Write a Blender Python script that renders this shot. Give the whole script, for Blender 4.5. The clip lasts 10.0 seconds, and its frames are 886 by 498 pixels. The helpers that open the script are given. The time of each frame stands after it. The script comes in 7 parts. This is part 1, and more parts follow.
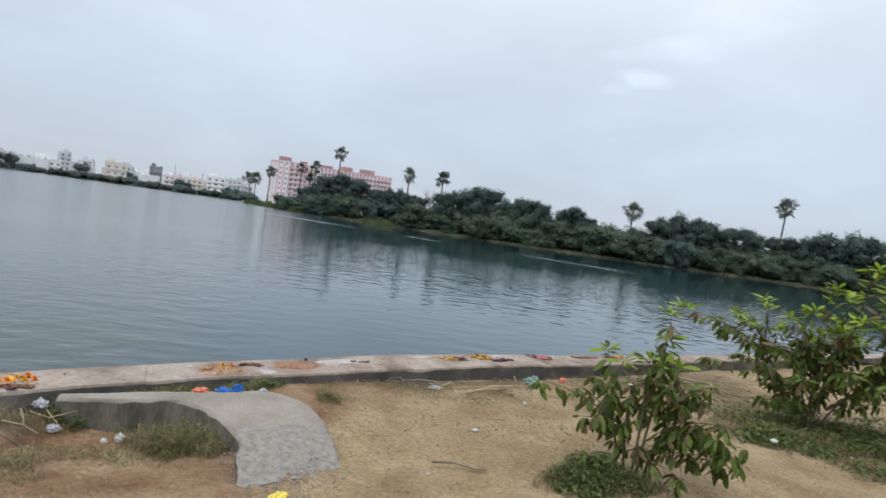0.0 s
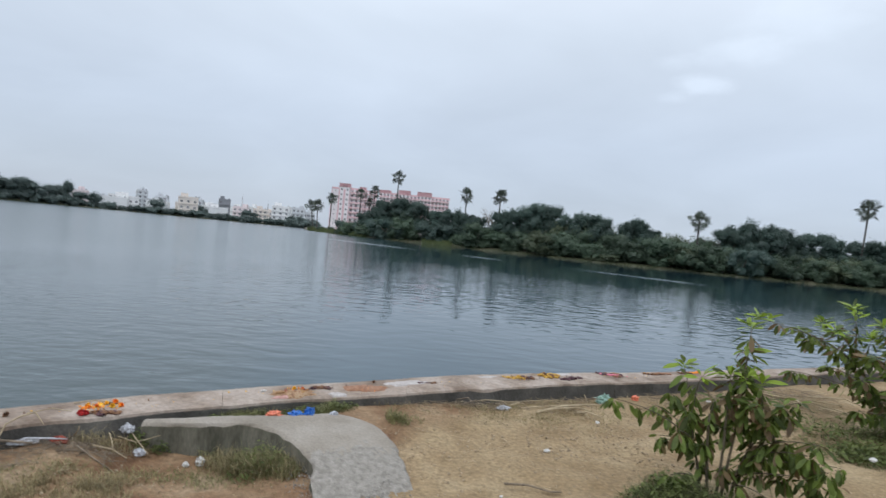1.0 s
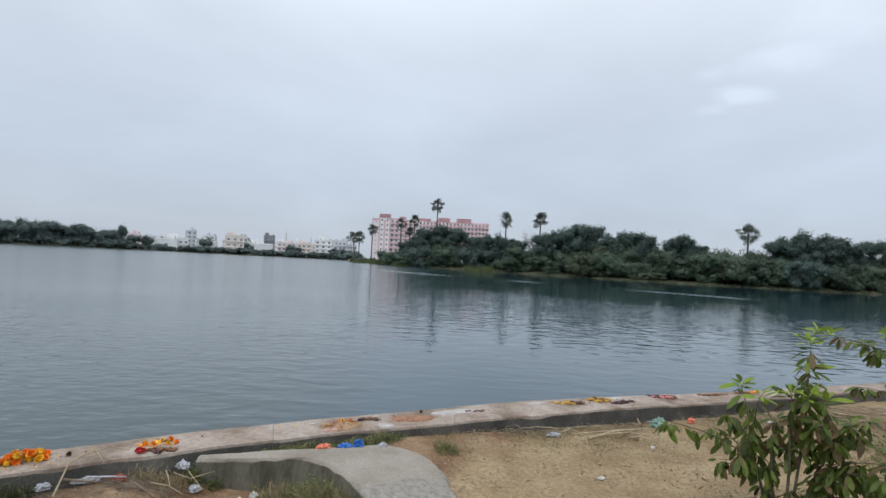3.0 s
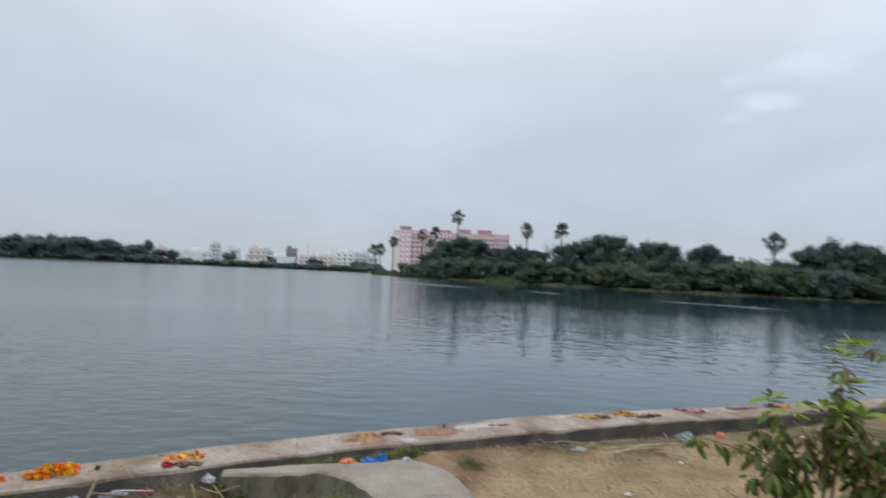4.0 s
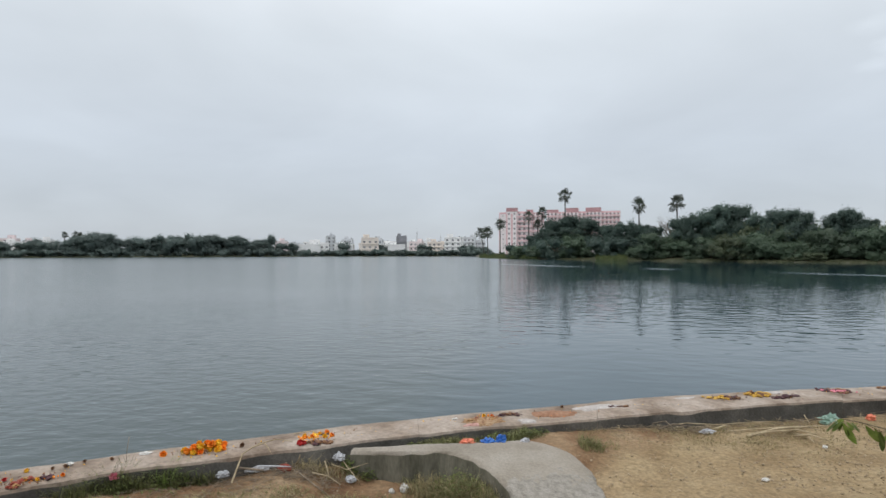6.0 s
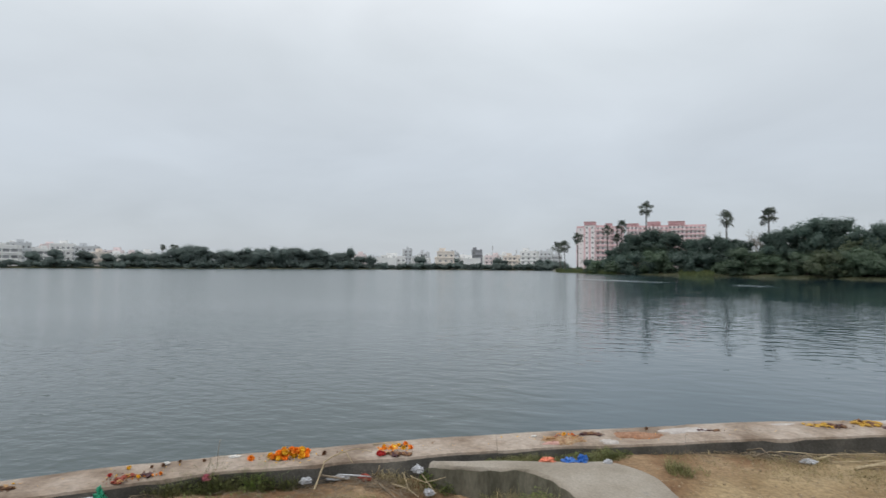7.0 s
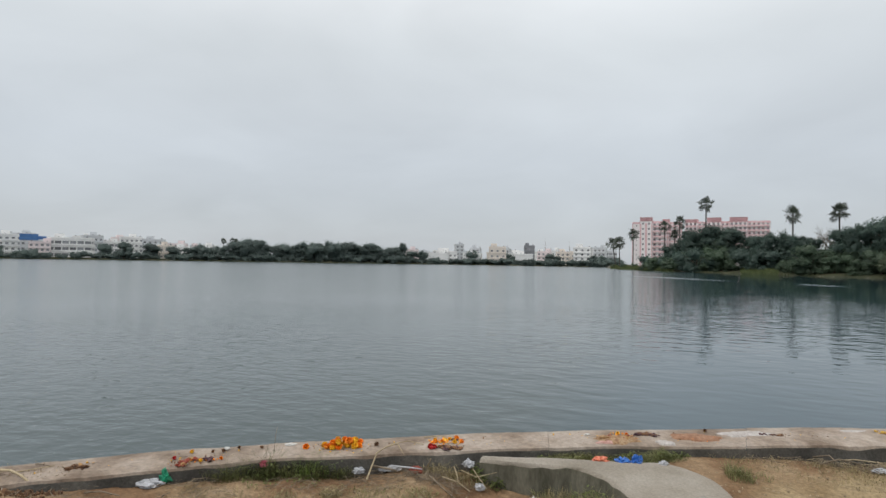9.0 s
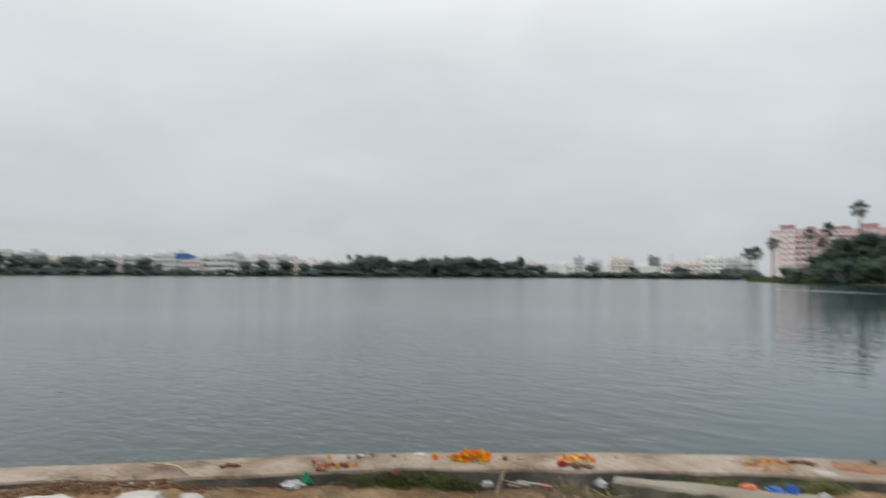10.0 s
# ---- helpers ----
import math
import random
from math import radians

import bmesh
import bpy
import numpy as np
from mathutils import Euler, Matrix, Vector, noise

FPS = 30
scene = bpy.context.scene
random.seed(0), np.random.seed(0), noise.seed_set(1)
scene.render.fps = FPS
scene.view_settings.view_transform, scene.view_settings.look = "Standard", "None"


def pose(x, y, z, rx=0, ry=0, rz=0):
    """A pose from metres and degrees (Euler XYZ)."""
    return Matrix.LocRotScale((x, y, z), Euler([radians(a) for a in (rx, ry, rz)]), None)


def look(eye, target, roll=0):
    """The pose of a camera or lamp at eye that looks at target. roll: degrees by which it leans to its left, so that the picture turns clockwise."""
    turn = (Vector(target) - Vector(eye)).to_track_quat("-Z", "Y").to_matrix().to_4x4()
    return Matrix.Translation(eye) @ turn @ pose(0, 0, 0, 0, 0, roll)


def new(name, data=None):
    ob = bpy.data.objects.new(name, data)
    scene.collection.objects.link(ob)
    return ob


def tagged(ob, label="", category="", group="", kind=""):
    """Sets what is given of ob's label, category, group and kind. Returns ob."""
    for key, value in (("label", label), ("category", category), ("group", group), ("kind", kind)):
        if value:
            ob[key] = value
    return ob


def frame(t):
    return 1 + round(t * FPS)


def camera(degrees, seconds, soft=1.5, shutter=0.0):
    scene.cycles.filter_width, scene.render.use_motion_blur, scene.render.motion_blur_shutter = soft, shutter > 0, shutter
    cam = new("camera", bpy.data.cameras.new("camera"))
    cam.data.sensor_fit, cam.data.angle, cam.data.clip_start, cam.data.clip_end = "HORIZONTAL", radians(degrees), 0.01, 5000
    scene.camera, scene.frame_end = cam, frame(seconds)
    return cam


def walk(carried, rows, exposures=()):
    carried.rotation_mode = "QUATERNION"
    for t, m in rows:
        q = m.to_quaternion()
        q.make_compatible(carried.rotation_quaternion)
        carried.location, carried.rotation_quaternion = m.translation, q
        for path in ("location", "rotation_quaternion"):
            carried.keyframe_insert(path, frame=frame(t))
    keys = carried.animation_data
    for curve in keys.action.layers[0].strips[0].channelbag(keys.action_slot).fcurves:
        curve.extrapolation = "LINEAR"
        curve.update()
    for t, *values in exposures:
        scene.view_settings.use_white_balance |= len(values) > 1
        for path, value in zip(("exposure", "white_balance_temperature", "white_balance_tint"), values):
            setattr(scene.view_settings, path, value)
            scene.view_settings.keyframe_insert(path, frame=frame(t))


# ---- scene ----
cam = camera(72.83, 10.0, soft=1.5, shutter=0.5)
# t, eye x y z, yaw to the left, pitch up, roll to the left
ROWS = [
    (0.0, 0.057, 0.006, 1.490, 1.70, -2.15, 7.99),
    (0.5, 0.042, -0.014, 1.478, 4.64, -1.53, 6.73),
    (1.0, 0.035, 0.015, 1.483, 7.57, -0.97, 5.56),
    (1.5, 0.046, 0.003, 1.480, 9.14, 0.31, 3.04),
    (2.0, 0.039, -0.001, 1.487, 9.80, 0.42, 2.84),
    (2.5, 0.037, 0.007, 1.481, 11.09, -0.09, 3.09),
    (2.7, 0.040, 0.009, 1.482, 11.53, 0.45, 3.04),
    (3.8, 0.037, 0.010, 1.504, 11.74, 1.79, 2.64),
    (4.0, 0.031, 0.010, 1.500, 13.71, 2.27, 2.51),
    (4.2, 0.012, 0.003, 1.492, 16.04, 4.46, 2.15),
    (4.4, 0.002, 0.002, 1.476, 16.96, 3.30, 0.31),
    (4.5, 0.011, 0.010, 1.464, 18.58, 1.33, 0.16),
    (4.6, 0.015, 0.017, 1.465, 20.14, -0.32, 0.40),
    (4.8, 0.018, 0.033, 1.476, 22.03, -1.92, -0.25),
    (5.0, 0.021, 0.042, 1.487, 23.35, -1.45, -0.85),
    (5.2, 0.028, 0.030, 1.491, 22.94, -0.34, 0.18),
    (6.3, 0.014, 0.002, 1.500, 25.00, 0.76, -0.56),
    (6.5, 0.011, 0.002, 1.496, 26.65, 1.09, -0.39),
    (7.0, -0.010, -0.002, 1.497, 31.07, 1.71, 0.36),
    (7.5, -0.019, 0.035, 1.496, 33.53, 1.32, 0.63),
    (8.0, -0.006, -0.004, 1.492, 34.37, 1.05, 0.43),
    (8.5, -0.008, -0.004, 1.490, 35.37, 1.49, 0.74),
    (9.0, -0.015, -0.002, 1.494, 36.00, 1.20, 0.90),
    (9.5, -0.030, -0.010, 1.482, 37.63, 0.53, 0.58),
    (9.7, -0.036, -0.018, 1.482, 41.07, -0.35, 0.92),
    (9.8, -0.041, -0.023, 1.483, 42.81, 0.38, 0.58),
    (10.0, -0.055, -0.035, 1.484, 47.20, 2.42, 0.40),
]


def view(x, y, z, yaw, pitch, roll):
    a, b = radians(yaw), radians(pitch)
    way = Vector((-math.sin(a) * math.cos(b), math.cos(a) * math.cos(b), math.sin(b)))
    return look((x, y, z), Vector((x, y, z)) + way, roll)


EXPOSURES = [(0.0, 0.06, 6200, 11), (0.5, 0.02, 6080, 11), (2.0, 0.0, 6050, 11), (2.7, -0.02, 6130, 11), (4.0, -0.12, 6200, 11), (4.5, -0.12, 6350, 11), (5.0, 0.02, 6500, 11), (6.5, -0.05, 6500, 10), (7.5, -0.09, 6650, 10), (9.0, -0.09, 6700, 10), (10.0, -0.08, 6850, 10)]
walk(cam, [(t, view(*p)) for t, *p in ROWS], EXPOSURES)

# ---------------------------------------------------------------- sky and light
WATER_Z = -0.6
SUN_AZ, SUN_EL = 205.0, 58.0


def nodes_of(idblock):
    idblock.use_nodes = True
    idblock.node_tree.nodes.clear()
    return idblock.node_tree.nodes, idblock.node_tree.links


def build_sky():
    world = bpy.data.worlds.new("overcast_sky")
    scene.world = world
    n, l = nodes_of(world)
    out, bg = n.new("ShaderNodeOutputWorld"), n.new("ShaderNodeBackground")
    sky = n.new("ShaderNodeTexSky")
    sky.sky_type, sky.sun_disc = "NISHITA", False
    sky.sun_elevation, sky.sun_rotation = radians(SUN_EL), radians(SUN_AZ)
    coord = n.new("ShaderNodeTexCoord")
    sep = n.new("ShaderNodeSeparateXYZ")
    l.new(coord.outputs["Generated"], sep.inputs[0])
    ramp = n.new("ShaderNodeValToRGB")          # overcast: dull at the horizon, brighter overhead
    els = ramp.color_ramp.elements
    els[0].position, els[0].color = 0.0, (0.495, 0.54, 0.595, 1)
    els[1].position, els[1].color = 1.0, (1.45, 1.47, 1.50, 1)
    for p, c in ((0.06, (0.51, 0.557, 0.61, 1)), (0.17, (0.58, 0.635, 0.695, 1)), (0.33, (0.69, 0.745, 0.79, 1)), (0.5, (0.92, 0.96, 1.0, 1))):
        e = els.new(p)
        e.color = c
    l.new(sep.outputs["Z"], ramp.inputs[0])
    # cloud layers: directions are projected on a level ceiling, so that they flatten towards the horizon
    lift = n.new("ShaderNodeMath"); lift.operation = "ADD"; lift.inputs[1].default_value = 0.30
    l.new(sep.outputs["Z"], lift.inputs[0])
    plan = n.new("ShaderNodeVectorMath"); plan.operation = "DIVIDE"
    comb = n.new("ShaderNodeCombineXYZ")
    for k in range(3):
        l.new(lift.outputs[0], comb.inputs[k])
    l.new(coord.outputs["Generated"], plan.inputs[0]); l.new(comb.outputs[0], plan.inputs[1])
    big = n.new("ShaderNodeTexNoise")
    big.inputs["Scale"].default_value, big.inputs["Detail"].default_value, big.inputs["Roughness"].default_value = 1.5, 7, 0.5
    big.inputs["Distortion"].default_value = 0.4
    l.new(plan.outputs[0], big.inputs["Vector"])
    amount = n.new("ShaderNodeMapRange")
    amount.inputs["From Min"].default_value, amount.inputs["From Max"].default_value = 0.3, 0.72
    amount.inputs["To Min"].default_value, amount.inputs["To Max"].default_value = 0.925, 1.075
    l.new(big.outputs["Fac"], amount.inputs["Value"])
    # thinner, brighter breaks in the cloud
    wob = n.new("ShaderNodeTexNoise"); wob.inputs["Scale"].default_value, wob.inputs["Detail"].default_value = 7.0, 5
    l.new(plan.outputs[0], wob.inputs["Vector"])
    total = amount.outputs[0]
    for az, el, wide, tall, gain in ((14.0, 15.3, 0.045, 0.014, 0.17), (12.2, 14.2, 0.03, 0.012, 0.10), (11.6, 17.3, 0.03, 0.013, 0.08), (17.6, 18.0, 0.06, 0.02, 0.09), (22.0, 20.5, 0.12, 0.04, 0.08)):
        a, e = radians(az), radians(el)
        off = n.new("ShaderNodeVectorMath"); off.operation = "SUBTRACT"
        off.inputs[1].default_value = (math.sin(a) * math.cos(e), math.cos(a) * math.cos(e), math.sin(e))
        l.new(coord.outputs["Generated"], off.inputs[0])
        sq = n.new("ShaderNodeVectorMath"); sq.operation = "MULTIPLY"; sq.inputs[1].default_value = (1 / wide, 1 / wide, 1 / tall)
        l.new(off.outputs[0], sq.inputs[0])
        ln = n.new("ShaderNodeVectorMath"); ln.operation = "LENGTH"
        l.new(sq.outputs[0], ln.inputs[0])
        ws = n.new("ShaderNodeMath"); ws.operation = "MULTIPLY_ADD"; ws.inputs[1].default_value = 2.4
        l.new(wob.outputs["Fac"], ws.inputs[0]); l.new(ln.outputs["Value"], ws.inputs[2])
        gr = n.new("ShaderNodeMapRange"); gr.interpolation_type = "SMOOTHSTEP"
        gr.inputs["From Min"].default_value, gr.inputs["From Max"].default_value = 1.3, 2.5
        gr.inputs["To Min"].default_value, gr.inputs["To Max"].default_value = gain, 0.0
        l.new(ws.outputs[0], gr.inputs["Value"])
        tot = n.new("ShaderNodeMath"); tot.operation = "ADD"
        l.new(total, tot.inputs[0]); l.new(gr.outputs[0], tot.inputs[1])
        total = tot.outputs[0]
    mul = n.new("ShaderNodeVectorMath"); mul.operation = "SCALE"
    l.new(ramp.outputs["Color"], mul.inputs[0]); l.new(total, mul.inputs["Scale"])
    dim = n.new("ShaderNodeVectorMath"); dim.operation = "SCALE"; dim.inputs["Scale"].default_value = 0.012
    l.new(sky.outputs[0], dim.inputs[0])
    add = n.new("ShaderNodeVectorMath"); add.operation = "ADD"
    l.new(mul.outputs[0], add.inputs[0]); l.new(dim.outputs[0], add.inputs[1])
    l.new(add.outputs[0], bg.inputs["Color"])
    l.new(bg.outputs[0], out.inputs[0])


build_sky()
sun_data = bpy.data.lights.new("sun", "SUN")
sun_data.energy, sun_data.angle, sun_data.color = 1.0, radians(25), (1.0, 0.96, 0.9)
sun = new("sun", sun_data)
_a, _e = radians(SUN_AZ), radians(SUN_EL)
sun.matrix_world = look((30 * math.sin(_a), 30 * math.cos(_a), 40), (30 * math.sin(_a) - math.sin(_a) * math.cos(_e), 30 * math.cos(_a) - math.cos(_a) * math.cos(_e), 40 - math.sin(_e)))


# ---------------------------------------------------------------- materials
def material(name, colours, rough=0.8, scale=8.0, fine=60.0, bump=0.3, bump_scale=40.0, detail=6, metal=0.0, spec=0.5, per_object=0.0,
             per_island=0.0, stops=(0.3, 0.7), fine_mix=0.35, space="Object", trans=0.0, dist=0.01, rough_var=0.08, stretch=None):
    """A worn surface: two or three colours mixed by broad noise, fine grain over it, and fine relief."""
    m = bpy.data.materials.new(name)
    n, l = nodes_of(m)
    out, p = n.new("ShaderNodeOutputMaterial"), n.new("ShaderNodeBsdfPrincipled")
    coord = n.new("ShaderNodeTexCoord")
    vec = n.new("ShaderNodeNewGeometry").outputs["Position"] if space == "World" else coord.outputs[space]
    if stretch:
        mp = n.new("ShaderNodeMapping"); mp.inputs["Scale"].default_value = stretch
        l.new(vec, mp.inputs["Vector"])
        vec = mp.outputs[0]
    b = n.new("ShaderNodeTexNoise")
    b.inputs["Scale"].default_value, b.inputs["Detail"].default_value = scale, detail
    l.new(vec, b.inputs["Vector"])
    ramp = n.new("ShaderNodeValToRGB")
    els = ramp.color_ramp.elements
    els[0].position, els[1].position = stops
    els[0].color, els[1].color = (*colours[0], 1), (*colours[-1], 1)
    for k, c in enumerate(colours[1:-1]):
        e = els.new(stops[0] + (stops[1] - stops[0]) * (k + 1) / (len(colours) - 1))
        e.color = (*c, 1)
    l.new(b.outputs["Fac"], ramp.inputs[0])
    f = n.new("ShaderNodeTexNoise")
    f.inputs["Scale"].default_value, f.inputs["Detail"].default_value, f.inputs["Roughness"].default_value = fine, 4, 0.7
    l.new(vec, f.inputs["Vector"])
    fr = n.new("ShaderNodeMapRange")
    fr.inputs["From Min"].default_value, fr.inputs["From Max"].default_value = 0.25, 0.75
    fr.inputs["To Min"].default_value, fr.inputs["To Max"].default_value = 1 - fine_mix, 1 + fine_mix
    l.new(f.outputs["Fac"], fr.inputs["Value"])
    value = fr.outputs[0]
    info = n.new("ShaderNodeObjectInfo") if per_object else n.new("ShaderNodeNewGeometry") if per_island else None
    if info:
        k = per_object or per_island
        mr = n.new("ShaderNodeMapRange")
        mr.inputs["To Min"].default_value, mr.inputs["To Max"].default_value = 1 - k, 1 + k
        l.new(info.outputs["Random" if per_object else "Random Per Island"], mr.inputs["Value"])
        x = n.new("ShaderNodeMath"); x.operation = "MULTIPLY"
        l.new(value, x.inputs[0]); l.new(mr.outputs[0], x.inputs[1])
        value = x.outputs[0]
    sc = n.new("ShaderNodeVectorMath"); sc.operation = "SCALE"
    l.new(ramp.outputs["Color"], sc.inputs[0]); l.new(value, sc.inputs["Scale"])
    l.new(sc.outputs[0], p.inputs["Base Color"])
    rr = n.new("ShaderNodeMapRange")
    rr.inputs["To Min"].default_value, rr.inputs["To Max"].default_value = max(0.02, rough - rough_var), min(1, rough + rough_var)
    l.new(f.outputs["Fac"], rr.inputs["Value"]); l.new(rr.outputs[0], p.inputs["Roughness"])
    p.inputs["Metallic"].default_value, p.inputs["Specular IOR Level"].default_value = metal, spec
    if bump:
        bn = n.new("ShaderNodeTexNoise")
        bn.inputs["Scale"].default_value, bn.inputs["Detail"].default_value = bump_scale, 6
        l.new(vec, bn.inputs["Vector"])
        bp = n.new("ShaderNodeBump")
        bp.inputs["Strength"].default_value, bp.inputs["Distance"].default_value = bump, dist
        l.new(bn.outputs["Fac"], bp.inputs["Height"]); l.new(bp.outputs[0], p.inputs["Normal"])
    if trans:
        tr = n.new("ShaderNodeBsdfTranslucent")
        l.new(sc.outputs[0], tr.inputs["Color"])
        mx = n.new("ShaderNodeMixShader"); mx.inputs[0].default_value = trans
        l.new(p.outputs[0], mx.inputs[1]); l.new(tr.outputs[0], mx.inputs[2])
        l.new(mx.outputs[0], out.inputs[0])
    else:
        l.new(p.outputs[0], out.inputs[0])
    return m


def water_material():
    m = bpy.data.materials.new("lake_water")
    n, l = nodes_of(m)
    out, p = n.new("ShaderNodeOutputMaterial"), n.new("ShaderNodeBsdfPrincipled")
    pos = n.new("ShaderNodeNewGeometry").outputs["Position"]
    p.inputs["Roughness"].default_value, p.inputs["IOR"].default_value = 0.035, 1.333
    # ripples run across the line of sight; patches of calm and of breeze
    swing = n.new("ShaderNodeMapping"); swing.inputs["Rotation"].default_value = (0, 0, radians(-18))
    turn = n.new("ShaderNodeMapping"); turn.inputs["Scale"].default_value = (0.7, 1.0, 1.0)
    l.new(pos, swing.inputs["Vector"]); l.new(swing.outputs[0], turn.inputs["Vector"])
    w1 = n.new("ShaderNodeTexNoise"); w1.inputs["Scale"].default_value, w1.inputs["Detail"].default_value, w1.inputs["Distortion"].default_value = 5.5, 3, 0.6
    w2 = n.new("ShaderNodeTexNoise"); w2.inputs["Scale"].default_value, w2.inputs["Detail"].default_value = 3.6, 2.0
    patch = n.new("ShaderNodeTexNoise"); patch.inputs["Scale"].default_value, patch.inputs["Detail"].default_value = 0.045, 3
    l.new(turn.outputs[0], w1.inputs["Vector"]); l.new(turn.outputs[0], w2.inputs["Vector"]); l.new(pos, patch.inputs["Vector"])
    k = n.new("ShaderNodeMapRange")
    k.inputs["From Min"].default_value, k.inputs["From Max"].default_value = 0.38, 0.62
    k.inputs["To Min"].default_value, k.inputs["To Max"].default_value = 0.45, 1.0
    l.new(patch.outputs["Fac"], k.inputs["Value"])
    part_xyz = n.new("ShaderNodeSeparateXYZ")
    l.new(pos, part_xyz.inputs[0])
    ahead = n.new("ShaderNodeMath"); ahead.operation = "ADD"; ahead.inputs[1].default_value = 6.0
    l.new(part_xyz.outputs["Y"], ahead.inputs[0])
    slant = n.new("ShaderNodeMath"); slant.operation = "DIVIDE"
    l.new(part_xyz.outputs["X"], slant.inputs[0]); l.new(ahead.outputs[0], slant.inputs[1])
    calm = n.new("ShaderNodeMapRange"); calm.interpolation_type = "SMOOTHSTEP"     # split by bearing to fit the camera's view: still towards the spit, ruffled over the open lake
    calm.inputs["From Min"].default_value, calm.inputs["From Max"].default_value = -0.12, -0.62
    calm.inputs["To Min"].default_value, calm.inputs["To Max"].default_value = 0.9, 1.0
    l.new(slant.outputs[0], calm.inputs["Value"])
    both = n.new("ShaderNodeMath"); both.operation = "MULTIPLY"
    l.new(k.outputs[0], both.inputs[0]); l.new(calm.outputs[0], both.inputs[1])
    s = n.new("ShaderNodeMath"); s.operation = "MULTIPLY_ADD"
    sway = n.new("ShaderNodeMapRange")
    sway.inputs["From Min"].default_value, sway.inputs["From Max"].default_value = 0.9, 1.0
    sway.inputs["To Min"].default_value, sway.inputs["To Max"].default_value = 2.0, 1.3
    l.new(calm.outputs[0], sway.inputs["Value"]); l.new(sway.outputs[0], s.inputs[1])
    chop = n.new("ShaderNodeMapRange")
    chop.inputs["From Min"].default_value, chop.inputs["From Max"].default_value = 0.9, 1.0
    chop.inputs["To Min"].default_value, chop.inputs["To Max"].default_value = 0.35, 0.85
    l.new(calm.outputs[0], chop.inputs["Value"])
    small = n.new("ShaderNodeMath"); small.operation = "MULTIPLY"
    l.new(w1.outputs["Fac"], small.inputs[0]); l.new(chop.outputs[0], small.inputs[1])
    # longer wavelets with wide crests travel over the lee
    long_crest = n.new("ShaderNodeMapping"); long_crest.inputs["Scale"].default_value = (0.7, 1.0, 1.0)
    l.new(swing.outputs[0], long_crest.inputs["Vector"])
    w3 = n.new("ShaderNodeTexNoise"); w3.inputs["Scale"].default_value, w3.inputs["Detail"].default_value, w3.inputs["Distortion"].default_value = 1.9, 1.2, 0.4
    l.new(long_crest.outputs[0], w3.inputs["Vector"])
    heave = n.new("ShaderNodeMapRange")
    heave.inputs["From Min"].default_value, heave.inputs["From Max"].default_value = 0.9, 1.0
    heave.inputs["To Min"].default_value, heave.inputs["To Max"].default_value = 5.5, 0.0
    l.new(calm.outputs[0], heave.inputs["Value"])
    wavelet = n.new("ShaderNodeMath"); wavelet.operation = "MULTIPLY_ADD"
    l.new(w3.outputs["Fac"], wavelet.inputs[0]); l.new(heave.outputs[0], wavelet.inputs[1]); l.new(small.outputs[0], wavelet.inputs[2])
    l.new(w2.outputs["Fac"], s.inputs[0]); l.new(wavelet.outputs[0], s.inputs[2])
    b = n.new("ShaderNodeBump"); b.inputs["Distance"].default_value = 0.026
    reach = n.new("ShaderNodeVectorMath"); reach.operation = "LENGTH"
    l.new(pos, reach.inputs[0])
    away = n.new("ShaderNodeFloatCurve")
    dist = n.new("ShaderNodeMath"); dist.operation = "DIVIDE"; dist.inputs[1].default_value = 100.0
    l.new(reach.outputs["Value"], dist.inputs[0]); l.new(dist.outputs[0], away.inputs["Value"])
    cv = away.mapping.curves[0]
    cv.points[0].location, cv.points[1].location = (0.0, 0.10), (1.0, 0.075)
    for q, v in ((0.09, 0.1), (0.14, 0.18), (0.22, 0.26), (0.34, 0.27), (0.5, 0.17)):
        cv.points.new(q, v)
    away.mapping.update()
    open_fade = n.new("ShaderNodeMapRange"); open_fade.interpolation_type = "SMOOTHSTEP"
    open_fade.inputs["From Min"].default_value, open_fade.inputs["From Max"].default_value = 8.0, 45.0
    open_fade.inputs["To Min"].default_value, open_fade.inputs["To Max"].default_value = 0.72, 0.2
    l.new(reach.outputs["Value"], open_fade.inputs["Value"])
    lee = n.new("ShaderNodeMapRange"); lee.interpolation_type = "SMOOTHSTEP"
    lee.inputs["From Min"].default_value, lee.inputs["From Max"].default_value = -0.34, -0.12
    l.new(slant.outputs[0], lee.inputs["Value"])
    fade = n.new("ShaderNodeMix"); fade.data_type = "FLOAT"
    # base colour: greener in the open, bluer in the lee
    broad = n.new("ShaderNodeTexNoise"); broad.inputs["Scale"].default_value = 0.05
    l.new(pos, broad.inputs["Vector"])
    drift = n.new("ShaderNodeMath"); drift.operation = "MULTIPLY_ADD"; drift.inputs[1].default_value = 0.4
    l.new(broad.outputs["Fac"], drift.inputs[0]); l.new(lee.outputs[0], drift.inputs[2])
    ramp = n.new("ShaderNodeValToRGB")
    ramp.color_ramp.elements[0].position, ramp.color_ramp.elements[1].position = 0.2, 1.2 / 1.4 + 0.1
    ramp.color_ramp.elements[0].color, ramp.color_ramp.elements[1].color = (0.031, 0.049, 0.048, 1), (0.018, 0.046, 0.06, 1)
    l.new(drift.outputs[0], ramp.inputs[0]); l.new(ramp.outputs[0], p.inputs["Base Color"])
    l.new(lee.outputs[0], fade.inputs[0]); l.new(open_fade.outputs[0], fade.inputs[2]); l.new(away.outputs[0], fade.inputs[3])
    bs = n.new("ShaderNodeMath"); bs.operation = "MULTIPLY"
    l.new(both.outputs[0], bs.inputs[0]); l.new(fade.outputs[0], bs.inputs[1])
    l.new(bs.outputs[0], b.inputs["Strength"])
